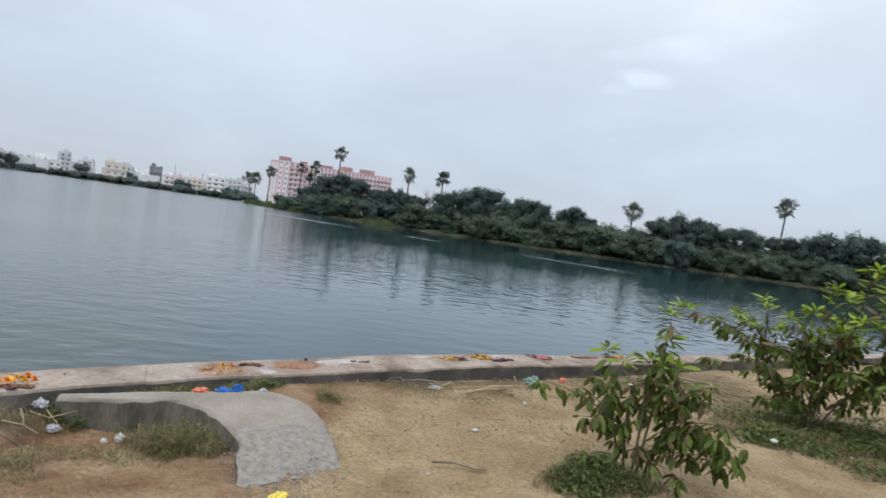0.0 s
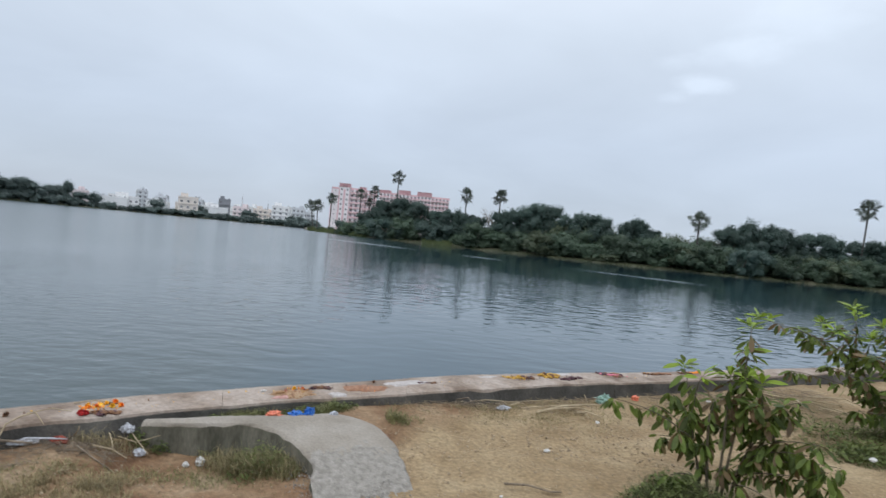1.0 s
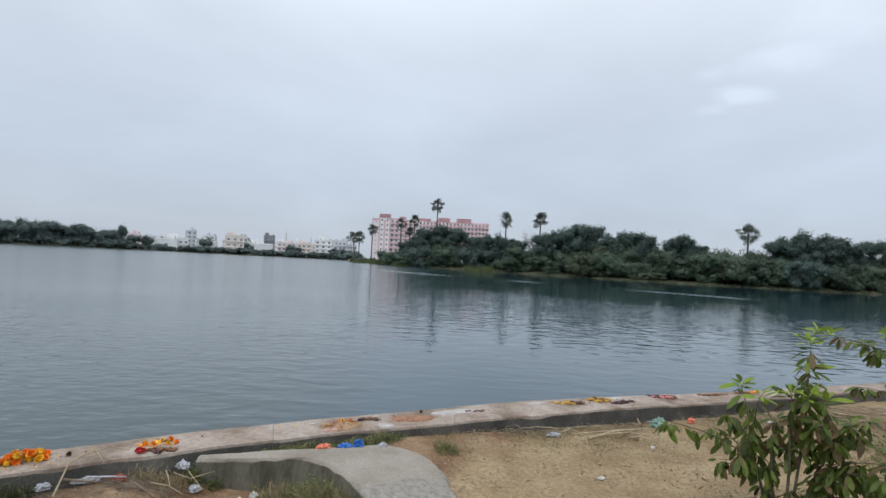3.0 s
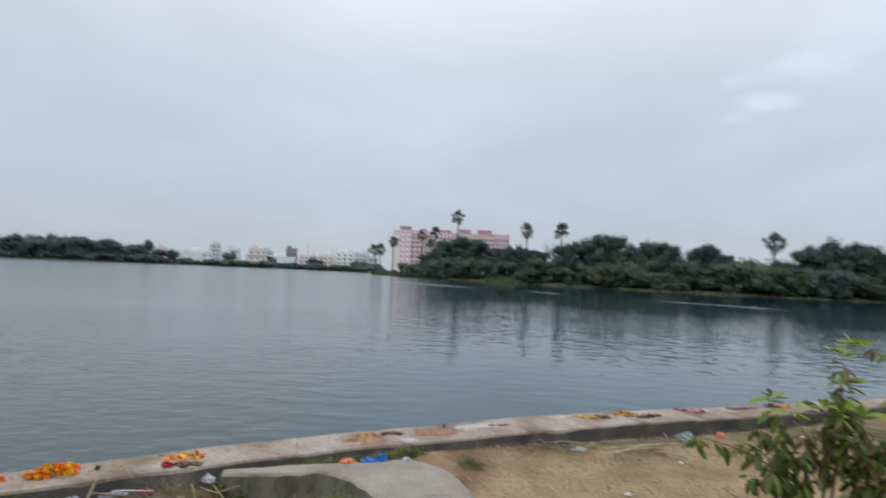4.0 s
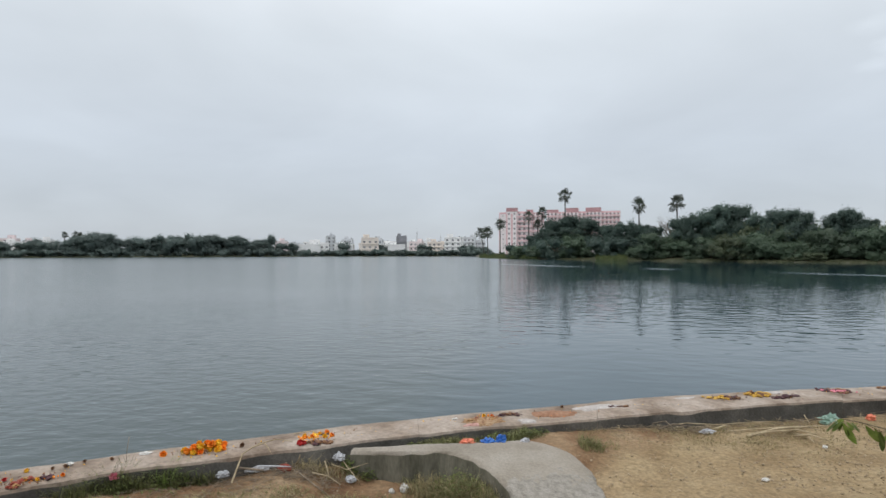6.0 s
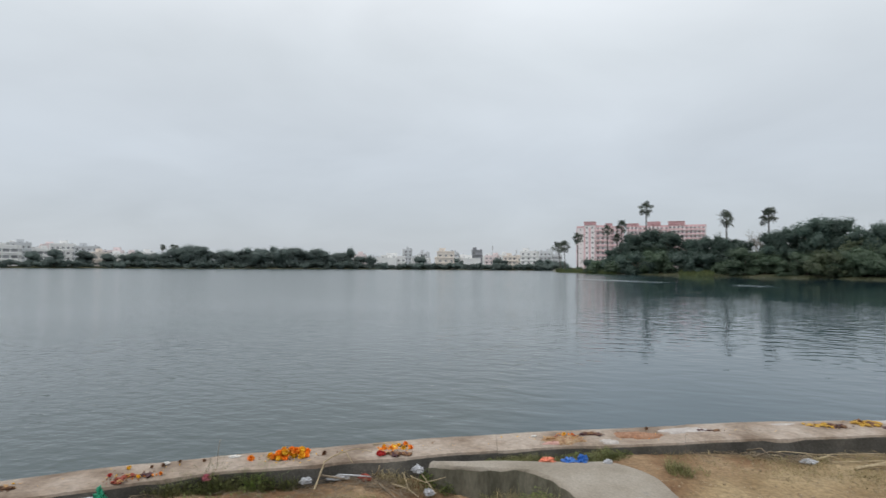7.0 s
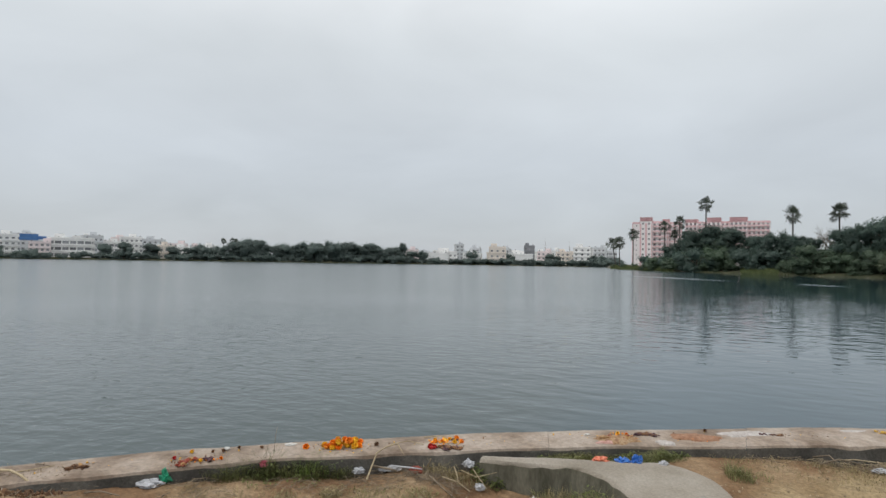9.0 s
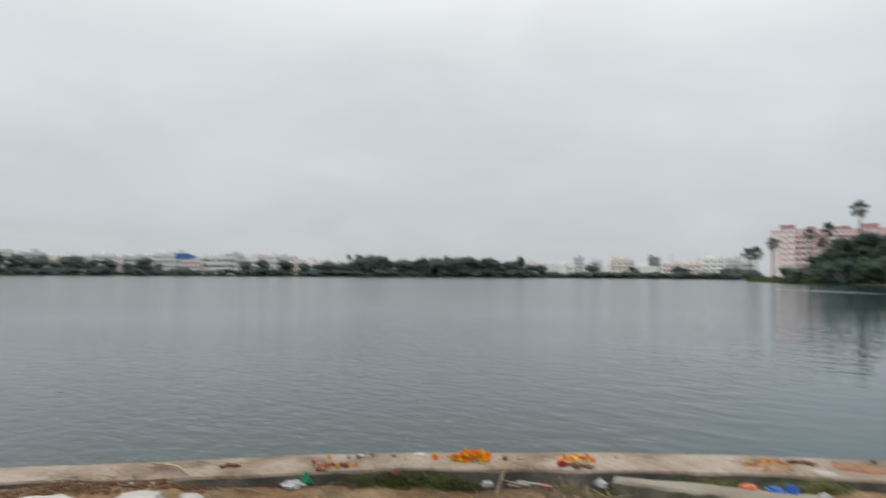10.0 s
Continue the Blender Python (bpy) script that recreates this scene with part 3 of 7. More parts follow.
# ---------------------------------------------------------------- plan of the shore
QUAY_FRONT = [(-14, -15), (-8.2, -5.6), (-5.65, -1.2), (-4.6, 0.54), (-4.27, 0.96), (-3.88, 1.5), (-3.59, 1.94), (-3.27, 2.43), (-2.8, 2.93), (-2.28, 3.49),
              (-1.69, 4.08), (-1.05, 4.6), (-0.39, 5.14), (0.82, 6.08), (1.85, 6.82), (4.05, 8.46), (8.9, 11.95), (20, 19.7), (60, 47)]
QUAY_BACK = [(-14.4, -15.0), (-8.6, -5.5), (-5.97, -1.1), (-4.919, 0.625), (-4.599, 1.066), (-4.253, 1.613), (-3.951, 2.098), (-3.545, 2.648), (-3.05, 3.214), (-2.482, 3.86),
             (-1.88, 4.47), (-1.16, 5.094), (-0.444, 5.725), (0.882, 6.65), (1.98, 7.4), (4.3, 9.06), (9.2, 12.55), (20.3, 20.3), (60.3, 47.6)]
TOP_Z = 0.2
_mid = catmull([((a[0] + b[0]) / 2, (a[1] + b[1]) / 2) for a, b in zip(QUAY_FRONT, QUAY_BACK)], 0.3)
_mid_az = np.degrees(np.unwrap([math.atan2(p.x, p.y) for p in _mid]))
_mid_r = np.array([p.length for p in _mid])
# far shoreline: direction, distance
SHORE_AZ = [-140, -100, -84, -70, -54, -40, -30, -22.5, -20.9, -20.5, -19.5, -17.5, -15.5, -12.5, -10, -7.5, -5, 0, 3, 6, 10, 15, 19, 23, 26, 33, 42, 50, 56]
SHORE_D = [300, 390, 420, 410, 415, 440, 445, 437, 425, 285, 258, 228, 208, 190, 184, 170, 168, 158, 152, 148, 147, 146, 146, 152, 158, 158, 140, 112, 75]
# ground heights near the camera: x, y, z
SPOTS = [(0.25, 5.42, 0.05), (0.5, 5.7, 0.045), (1.05, 6.1, 0.045), (2.0, 6.75, 0.05), (3.2, 7.2, 0.06), (1.4, 4.2, 0.06), (0.2, 4.2, 0.055), (-0.25, 3.4, 0.02), (-1.25, 3.15, -0.035), (-1.02, 3.12, 0.03), (-1.0, 3.25, 0.03), (-1.6, 3.3, -0.06), (-2.05, 3.25, -0.055),
         (-2.45, 3.15, 0.10), (-2.65, 2.75, 0.06), (-3.2, 2.25, 0.09), (-3.7, 1.4, 0.10), (-4.3, 0.5, 0.10), (0, 0, 0.0), (-1.0, 4.35, 0.12), (-1.5, 2.2, 0.0), (2.5, 3.0, 0.03),
         (3.5, 5.6, 0.08), (-0.6, 4.75, 0.11), (-2.3, 3.32, 0.08), (8, 9, 0.05), (-1.9, 3.95, 0.11), (-4.42, 0.74, 0.19), (-4.1, 1.2, 0.175), (-4.8, 0.1, 0.18), (-3.8, 1.62, 0.13)]


def near_height(x, y):
    w = np.zeros_like(x)
    s = np.zeros_like(x)
    for a, b, c in SPOTS:
        k = 1.0 / ((x - a) ** 2 + (y - b) ** 2 + 0.03) ** 1.6
        w += k
        s += k * c
    return s / w


def rough_height(x, y, z):
    return np.array([noise.noise(Vector((a * 1.3, b * 1.3, 3.0))) * 0.022 + noise.noise(Vector((a * 5, b * 5, 9.0))) * 0.015
                     + noise.noise(Vector((a * 15, b * 15, 1.0))) * 0.010 for a, b in zip(x.ravel(), y.ravel())]).reshape(x.shape)


_gx, _gy = np.meshgrid(np.arange(-6.0, 7.0, 0.05), np.arange(-1.0, 9.5, 0.05))
_GRID = near_height(_gx, _gy) + rough_height(_gx, _gy, 0)


def ground_z(x, y):
    """Height of the near ground at a place."""
    i, j = min(max((y + 1.0) / 0.05, 0), _GRID.shape[0] - 2), min(max((x + 6.0) / 0.05, 0), _GRID.shape[1] - 2)
    a, b = int(i), int(j)
    u, v = i - a, j - b
    return float((_GRID[a, b] * (1 - v) + _GRID[a, b + 1] * v) * (1 - u) + (_GRID[a + 1, b] * (1 - v) + _GRID[a + 1, b + 1] * v) * u)


def quay_r(az):
    return np.interp(az, _mid_az, _mid_r, left=1e6, right=1e6)


def build_ground():
    azs = np.concatenate([np.arange(-180, -92, 4.0), np.arange(-92, 50, 0.45), np.arange(50, 180, 4.0)])
    rs = [0.0, 0.6, 1.0, 1.4]
    while rs[-1] < 11:
        rs.append(rs[-1] + max(0.028, rs[-1] * 0.0105))
    while rs[-1] < 60:
        rs.append(rs[-1] * 1.07)
    while rs[-1] < 560:
        rs.append(rs[-1] * 1.022)
    while rs[-1] < 4700:
        rs.append(rs[-1] * 1.15)
    rs = np.array(rs)
    A, R = np.meshgrid(np.radians(azs), rs)
    X, Y = R * np.sin(A), R * np.cos(A)
    near = R < 11
    Z = np.zeros_like(X)
    Z[near] = near_height(X[near], Y[near]) + rough_height(X[near], Y[near], 0)
    far_n = np.array([noise.noise(Vector((a * 0.03, b * 0.03, 0))) for a, b in zip(X[~near], Y[~near])])
    Z[~near] = 0.06 + 0.1 * far_n
    az_d = np.degrees(A)
    q = quay_r(az_d)
    s = np.interp(az_d, SHORE_AZ, SHORE_D, left=0, right=0)
    wob = np.array([noise.noise(Vector((a * 0.9, 5.0, 0))) + 0.5 * noise.noise(Vector((a * 3.1, 8.0, 0))) for a in np.degrees(azs)])
    s = s * (1 + 0.022 * wob[None, :]) * (s > 0)
    lake = (R > q) & (R < s)
    kind = np.where(lake, 1, np.where(R > 60, 2, 0))
    edge = np.clip((s - R) / 5.0, 0, 1)
    Z[lake] = (WATER_Z - 0.08 - 0.9 * edge)[lake]
    beyond = (R >= s) & (s > 0) & (R > q)
    rise = np.clip((R - s) / 9.0, 0, 1)
    Z[beyond] = (WATER_Z + 0.06 + rise * 0.85 + 0.25 * rise * np.interp(R, [60, 600], [0.2, 1.0]))[beyond] + 0.12 * np.array(
        [noise.noise(Vector((a * 0.12, b * 0.12, 4))) for a, b in zip(X[beyond], Y[beyond])])
    nr, na = X.shape
    verts = np.stack([X, Y, Z], -1).reshape(-1, 3)
    faces, slots = [], []
    for i in range(nr - 1):
        for j in range(na):
            k = (j + 1) % na
            faces.append((i * na + j, i * na + k, (i + 1) * na + k, (i + 1) * na + j) if i else (0 * na + j, (i + 1) * na + k, (i + 1) * na + j))
            slots.append(int(max(kind[i, j], kind[i + 1, j]) if kind[i + 1, j] != 0 else 0))
    me = mesh_from("ground", verts, [f[::-1] for f in faces], [M_SOIL, M_BED, M_BANK], slots, smooth=True)
    tagged(new("ground", me), "bare sandy earth bank and far grassy land around a lake", "ground", kind="structure")


build_ground()


def build_water():
    rs = [1.2, 3, 6, 12, 25, 50, 100, 200, 330, 480]
    azs = np.radians(np.arange(-180, 180, 4.0))
    verts = [(r * math.sin(a), r * math.cos(a), WATER_Z) for r in rs for a in azs]
    n = len(azs)
    faces = [(i * n + j, (i + 1) * n + j, (i + 1) * n + (j + 1) % n, i * n + (j + 1) % n) for i in range(len(rs) - 1) for j in range(n)]
    me = mesh_from("water", verts, faces, M_WATER)
    tagged(new("water", me), "calm grey lake water with fine ripples", "water", kind="structure")


build_water()


# ---------------------------------------------------------------- quay wall
def build_quay():
    root = tagged(new("quay_wall"), "low worn concrete quay wall along the lake, littered with flower offerings", "wall", kind="structure")
    # front and back share the control parameter: sample both with the same numbers
    rows = []
    for i in range(len(QUAY_FRONT) - 1):
        a, b = Vector((*QUAY_FRONT[i], 0)), Vector((*QUAY_FRONT[i + 1], 0))
        rows.append(max(2, int((b - a).length / (0.045 if -6 < a.x < 5 else 0.5))))
    def sample(points):
        pts = [Vector((*p, 0)) for p in points]
        pts = [2 * pts[0] - pts[1]] + pts + [2 * pts[-1] - pts[-2]]
        out = []
        for i, m in enumerate(rows):
            a, b, c, d = pts[i : i + 4]
            for k in range(m):
                t = k / m
                out.append(0.5 * (2 * b + (c - a) * t + (2 * a - 5 * b + 4 * c - d) * t * t + (3 * b - a - 3 * c + d) * t**3))
        return out
    F, B = sample(QUAY_FRONT), sample(QUAY_BACK)
    joints = [Vector(p) for p in ((-7.4, -3.9, 0), (-5.2, -0.2, 0), (-3.33, 2.60, 0), (-2.02, 4.1, 0), (-0.76, 5.0, 0), (1.2, 6.5, 0), (3.2, 8.0, 0), (6.1, 10.1, 0), (11.5, 13.9, 0), (24, 22.6, 0))]
    cuts = sorted({0, len(F) - 1, *(min(range(len(F)), key=lambda k: ((F[k] + B[k]) / 2 - j).length) for j in joints)})
    for seg, (i0, i1) in enumerate(zip(cuts, cuts[1:])):
        dz, dl = rnd(-0.006, 0.006), rnd(-0.008, 0.008)
        verts, faces, slots = [], [], []
        ts = [0, 0.012, 0.2, 0.4, 0.6, 0.8, 0.988, 1]
        m = 0
        for k in range(i0, i1 + 1):
            f, b = F[k], B[k]
            w = (b - f)
            along = (F[min(k + 1, len(F) - 1)] - F[max(k - 1, 0)]).normalized()
            gap = along * (0.001 if k == i0 and seg else -0.001 if k == i1 and seg < len(cuts) - 2 else 0)
            chip = max(0.0, noise.noise(Vector((f.x * 3.1, f.y * 3.1, 2))) - 0.18) * 0.10
            chipb = max(0.0, noise.noise(Vector((f.x * 2.7, f.y * 2.7, 7))) - 0.2) * 0.12
            n1 = noise.noise(Vector((f.x * 2, f.y * 2, 0))) * 0.012
            ring = []
            for t in ts:
                p = f + w * (t + dl * 0.3) + gap
                z = TOP_Z + dz + 0.006 * noise.noise(Vector((p.x * 3, p.y * 3, 1))) + 0.0025 * noise.noise(Vector((p.x * 19, p.y * 19, 4)))
                if t == 0: z -= 0.02 + chip * 0.5
                if t == ts[1]: z -= 0.004 + chip * 0.25
                if t == 1: z -= 0.022 + chipb * 0.5
                if t == ts[-2]: z -= 0.005
                if t <= ts[1]: p = p + w.normalized() * (n1 + chip * 0.5)
                if t >= ts[-2]: p = p - w.normalized() * (chipb * 0.5)
                ring.append(Vector((p.x, p.y, z)))
            lean = w.normalized()
            lo = f + lean * n1 + gap
            low = [Vector((lo.x, lo.y, -0.35)), Vector((lo.x, lo.y, 0.06)) + lean * (0.008 * noise.noise(Vector((lo.x * 6, lo.y * 6, 3))))]
            high = [Vector((b.x + gap.x, b.y + gap.y, -0.2)), Vector((b.x + gap.x, b.y + gap.y, -1.5))]
            ring = low + ring + high
            m = len(ring)
            verts += ring
        rowsn = i1 - i0 + 1
        for k in range(rowsn - 1):
            for j in range(m - 1):
                a = k * m + j
                faces.append((a, a + m, a + m + 1, a + 1))
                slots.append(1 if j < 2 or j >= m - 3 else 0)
        for k in (0, rowsn - 1):
            f = tuple(range(k * m, k * m + m))
            faces.append(f if k == 0 else f[::-1])
            slots.append(0)
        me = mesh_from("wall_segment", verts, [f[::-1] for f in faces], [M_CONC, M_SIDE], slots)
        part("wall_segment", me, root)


build_quay()


# ---------------------------------------------------------------- concrete ramp
def build_ramp():
    front = [(-2.18, 3.44, 0.172), (-1.87, 3.51, 0.192), (-1.6, 3.60, 0.2), (-1.44, 3.58, 0.2), (-1.29, 3.54, 0.18), (-1.15, 3.45, 0.15), (-1.05, 3.36, 0.12), (-0.98, 3.20, 0.075), (-0.92, 2.98, 0.01)]
    back = [(-2.17, 3.50, 0.175), (-1.84, 3.68, 0.192), (-1.40, 3.92, 0.19), (-1.14, 4.12, 0.18), (-0.88, 4.11, 0.15), (-0.70, 3.93, 0.115), (-0.60, 3.76, 0.08), (-0.50, 3.57, 0.045), (-0.41, 3.36, 0.0)]
    def fine(points, per=14):
        pts = [Vector(p) for p in points]
        pts = [2 * pts[0] - pts[1]] + pts + [2 * pts[-1] - pts[-2]]
        out = []
        for i in range(1, len(pts) - 2):
            a, b, c, d = pts[i - 1 : i + 3]
            for k in range(per):
                t = k / per
                out.append(0.5 * (2 * b + (c - a) * t + (2 * a - 5 * b + 4 * c - d) * t * t + (3 * b - a - 3 * c + d) * t**3))
        return out + [pts[-2]]
    F, B = fine(front), fine(back)
    n, c = len(F), 40
    root = thing("concrete_ramp", "grey cement ramp by the quay, broken at its foot", "ramp")
    verts, faces, slots = [], [], []
    for k in range(n):
        s = k / (n - 1)
        rub = min(1, max(0, (s - 0.66) / 0.15))
        for j in range(c + 1):
            t = j / c
            p = F[k].lerp(B[k], t)
            hump = 0.012 * math.sin(math.pi * t)
            z = p.z + hump + 0.006 * noise.noise(p * 4) + rub * (0.014 * noise.noise(p * 22) + 0.014 * abs(noise.noise(p * 34))) + 0.002 * noise.noise(p * 30)
            if t in (0, 1):
                z -= 0.02 + 0.02 * noise.noise(p * 11)
            off = Vector((noise.noise(p * 7), noise.noise(p * 7 + Vector((9, 0, 0))), 0)) * (0.026 if t in (0, 1) else 0.004) * (1 + rub)
            verts.append((p.x + off.x, p.y + off.y, z))
    for k in range(n - 1):
        for j in range(c):
            a = k * (c + 1) + j
            faces.append((a, a + c + 1, a + c + 2, a + 1))
            p = Vector(verts[a])
            slots.append(1 if (k / (n - 1) + 0.07 * noise.noise(p * 9) + 0.10 * noise.noise(p * 33)) > 0.68 else 0)
    me = mesh_from("slab", verts, faces, [M_RAMP, M_RUBBLE], slots, smooth=True)
    part("slab", me, root)
    # side faces, down into the earth
    def skirt(name, idx, label):
        vs, fs = [], []
        for i in idx:
            x, y, z = verts[i]
            q = Vector((x, y, 0))
            d = 0.012 * noise.noise(q * 6)
            vs += [(x, y, z), (x + d, y + d, z - 0.09), (x + 0.4 * d, y - d, -0.3)]
        for k in range(len(idx) - 1):
            for j in range(2):
                a = 3 * k + j
                fs.append((a, a + 1, a + 4, a + 3))
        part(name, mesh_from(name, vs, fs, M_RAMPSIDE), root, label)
    skirt("side_face", [k * (c + 1) for k in range(n)], "dark streaked concrete side")
    skirt("side_face", [k * (c + 1) + c for k in range(n)][::-1], "dark streaked concrete side")
    skirt("end_face", list(range(c, -1, -1)), "")
    skirt("end_face", [(n - 1) * (c + 1) + j for j in range(c + 1)], "")


build_ramp()


# ---------------------------------------------------------------- far shore: trees, palms, buildings
def crown_mesh(name, seed, lumps, spread, low, high, lump_r, mat, leaves=9000, size=0.19, solid=0.62):
    """Foliage of a tree ten metres high: many small leaf sprays round billows, over solid balls added inside to block
    light.
    """
    rng = random.Random(seed)
    g = np.random.default_rng(seed)
    verts, faces, billows = [], [], []
    for k in range(lumps):
        a = rng.uniform(0, 2 * math.pi)
        q = rng.random() ** 0.6
        z = rng.uniform(low, high)
        narrow = math.sqrt(max(0.12, 1 - ((z - (low + high) / 2) / ((high - low) * 0.62)) ** 2))
        c = Vector((math.cos(a) * spread * q * narrow, math.sin(a) * spread * q * narrow, z))
        r = lump_r * rng.uniform(0.45, 1.25)
        billows.append((c, r, r * rng.uniform(0.65, 0.95)))
    bm = bmesh.new()
    bmesh.ops.create_icosphere(bm, subdivisions=2, radius=1)
    ball = [v.co.copy() for v in bm.verts]
    tris = [tuple(v.index for v in f.verts) for f in bm.faces]
    bm.free()
    for c, r, h in billows:
        b = len(verts)
        for v in ball:
            k = solid * (0.9 + 0.5 * noise.noise(v * 2.1 + c))
            verts.append((c.x + v.x * r * k, c.y + v.y * r * k, c.z + v.z * h * k))
        faces += [tuple(b + i for i in t) for t in tris]
    # twigs end in small clumps all over the billows, and each clump is a loose spray of leaves
    area = np.array([r * (r + h) for c, r, h in billows])
    clumps = leaves // 15
    which = g.choice(len(billows), clumps, p=area / area.sum())
    C = np.array([tuple(c) for c, r, h in billows])[which]
    R = np.array([(r, r, h) for c, r, h in billows])[which]
    d = g.normal(size=(clumps, 3))
    d /= np.linalg.norm(d, axis=1)[:, None]
    low_side = d[:, 2] < -0.5
    d[low_side, 2] *= -0.5
    bulge = np.array([noise.noise(Vector(q) * 2.1 + Vector(c)) + 0.6 * noise.noise(Vector(q) * 4.7 + Vector(c)) for q, c in zip(d, C)])
    K = C + d * R * (0.84 + 0.36 * bulge + 0.10 * g.normal(size=clumps))[:, None]
    big = lump_r * 0.22 * g.uniform(0.6, 1.5, clumps)
    own = g.integers(0, clumps, leaves)
    e = g.normal(size=(leaves, 3)) * np.array((1, 1, 0.7))
    P = K[own] + e * big[own][:, None]
    nrm = d[own] * 0.9 + e * 0.25 + g.normal(size=(leaves, 3)) * 0.3 + np.array((0, 0, 0.3))
    u = np.cross(nrm, g.normal(size=(leaves, 3)))
    u /= np.linalg.norm(u, axis=1)[:, None]
    w = np.cross(nrm, u)
    w /= np.linalg.norm(w, axis=1)[:, None]
    s = (size * g.uniform(0.5, 1.4, leaves))[:, None]
    T = np.stack([P - u * s, P + u * s * 0.9 + w * s * 0.35, P + w * s * 1.15 - u * s * 0.1], 1).reshape(-1, 3)
    b = len(verts)
    verts += [tuple(v) for v in T]
    faces += [(b + 3 * i, b + 3 * i + 1, b + 3 * i + 2) for i in range(leaves)]
    k = (10.0 if high > 7 else 7.6) / sorted(v[2] for v in verts)[int(len(verts) * 0.993)]
    return mesh_from(name, [(v[0], v[1], v[2] * k) for v in verts], faces, mat)


def trunk_mesh(name, seed, height, r, limbs, spread):
    rng = random.Random(seed)
    verts, faces = [], []
    def add(path, radii):
        v, f = tube(path, radii, 7)
        b = len(verts)
        verts.extend(v)
        faces.extend(tuple(b + i for i in q) for q in f)
    lean = Vector((rng.uniform(-0.4, 0.4), rng.uniform(-0.4, 0.4), 0))
    add([Vector((0, 0, -0.6)), lean * 0.3 + Vector((0, 0, height * 0.4)), lean + Vector((0, 0, height))], [r * 1.3, r, r * 0.5])
    for k in range(limbs):
        a = 2 * math.pi * (k + rng.random() * 0.6) / limbs
        z = height * rng.uniform(0.35, 0.75)
        d = Vector((math.cos(a), math.sin(a), 0))
        add([lean * 0.5 + Vector((0, 0, z)), lean * 0.5 + d * spread * 0.5 + Vector((0, 0, z + 1.0)), lean * 0.5 + d * spread + Vector((0, 0, z + 2.6))], [r * 0.55, r * 0.35, r * 0.12])
    return mesh_from(name, verts, faces, M_BARK, smooth=True)


TREE_KINDS = [
    ("tall", crown_mesh("crown", 1, 44, 3.3, 2.8, 8.6, 1.55, M_TREE, 12500), trunk_mesh("trunk", 1, 6.5, 0.32, 5, 2.2)),
    ("broad", crown_mesh("crown", 2, 56, 4.2, 2.4, 8.4, 1.5, M_TREE, 14000), trunk_mesh("trunk", 2, 6.0, 0.36, 6, 3.0)),
    ("round", crown_mesh("crown", 3, 42, 3.0, 2.0, 8.6, 1.55, M_TREE, 12500), trunk_mesh("trunk", 3, 6.0, 0.3, 5, 2.0)),
    ("spreading", crown_mesh("crown", 4, 54, 4.8, 3.4, 8.6, 1.45, M_TREE, 13000), trunk_mesh("trunk", 4, 6.2, 0.34, 7, 3.6)),
    ("ragged", crown_mesh("crown", 5, 36, 3.6, 2.0, 8.8, 1.4, M_TREE, 12000), trunk_mesh("trunk", 5, 6.6, 0.3, 6, 2.6)),
]
SCRUB_KINDS = [crown_mesh("foliage", 11 + k, n, sp, lo, hi, r, m, 5600, 0.21)
               for k, (n, sp, lo, hi, r, m) in enumerate(((34, 5.8, 0.6, 5.4, 2.0, M_TREE_LIGHT), (30, 4.8, 0.6, 6.2, 2.0, M_TREE_LIGHT), (38, 7.0, 0.4, 4.4, 1.8, M_TREE),
                                                          (30, 5.2, 0.6, 5.6, 2.0, M_TREE_LIGHT), (32, 6.0, 0.4, 5.0, 1.9, M_TREE_OLIVE)))]
SCRUB_STEM = trunk_mesh("stem", 21, 4.0, 0.3, 5, 3.0)
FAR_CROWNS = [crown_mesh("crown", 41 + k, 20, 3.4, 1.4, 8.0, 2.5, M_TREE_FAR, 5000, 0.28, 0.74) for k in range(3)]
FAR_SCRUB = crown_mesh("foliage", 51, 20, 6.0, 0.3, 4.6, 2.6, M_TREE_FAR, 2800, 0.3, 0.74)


def bare_crown(seed):
    """Leafless grey branches that fork into fine twigs, of a tree ten metres high."""
    rng = random.Random(seed)
    verts, faces = [], []
    def grow(p, d, length, r, level):
        bend = d + Vector((rng.gauss(0, 0.12), rng.gauss(0, 0.12), 0.05))
        q = p + d * length * 0.5
        e = q + bend.normalized() * length * 0.5
        v, f = tube([p, q, e], [r, r * 0.8, r * 0.55], 4)
        k = len(verts)
        verts.extend(v)
        faces.extend(tuple(k + i for i in t) for t in f)
        if level:
            for _ in range(4 if level > 1 else 5):
                w = (d * 0.8 + Vector((rng.gauss(0, 0.6), rng.gauss(0, 0.6), rng.gauss(0.12, 0.4)))).normalized()
                grow(p.lerp(e, rng.uniform(0.4, 1.0)), w, length * rng.uniform(0.55, 0.8), r * 0.5, level - 1)
    for k in range(6):
        a = 2 * math.pi * k / 6 + rng.uniform(-0.3, 0.3)
        grow(Vector((0, 0, rng.uniform(3.2, 4.6))), Vector((math.cos(a) * 0.75, math.sin(a) * 0.75, 0.75)).normalized(), 2.5, 0.12, 3)
    top = max(v.z for v in verts)
    return mesh_from("crown", [Vector((v.x, v.y, v.z * 10 / top)) for v in verts], faces, M_TREE_BARE)


BARE_CROWN = bare_crown(31)


def tree(az, d, top, k, label, group="", wide=1.0, crown=None):
    """A tree whose top reaches the height top."""
    base = at(az, d, 0.1)
    s = (top - 0.1) / 10.0
    t = thing("tree", label, "tree", group, pose(base.x, base.y, base.z, 0, 0, rnd(0, 360)) @ Matrix.Diagonal((s * wide, s * wide, s, 1)))
    part("trunk", TREE_KINDS[k][2], t)
    part("crown", crown or TREE_KINDS[k][1], t)


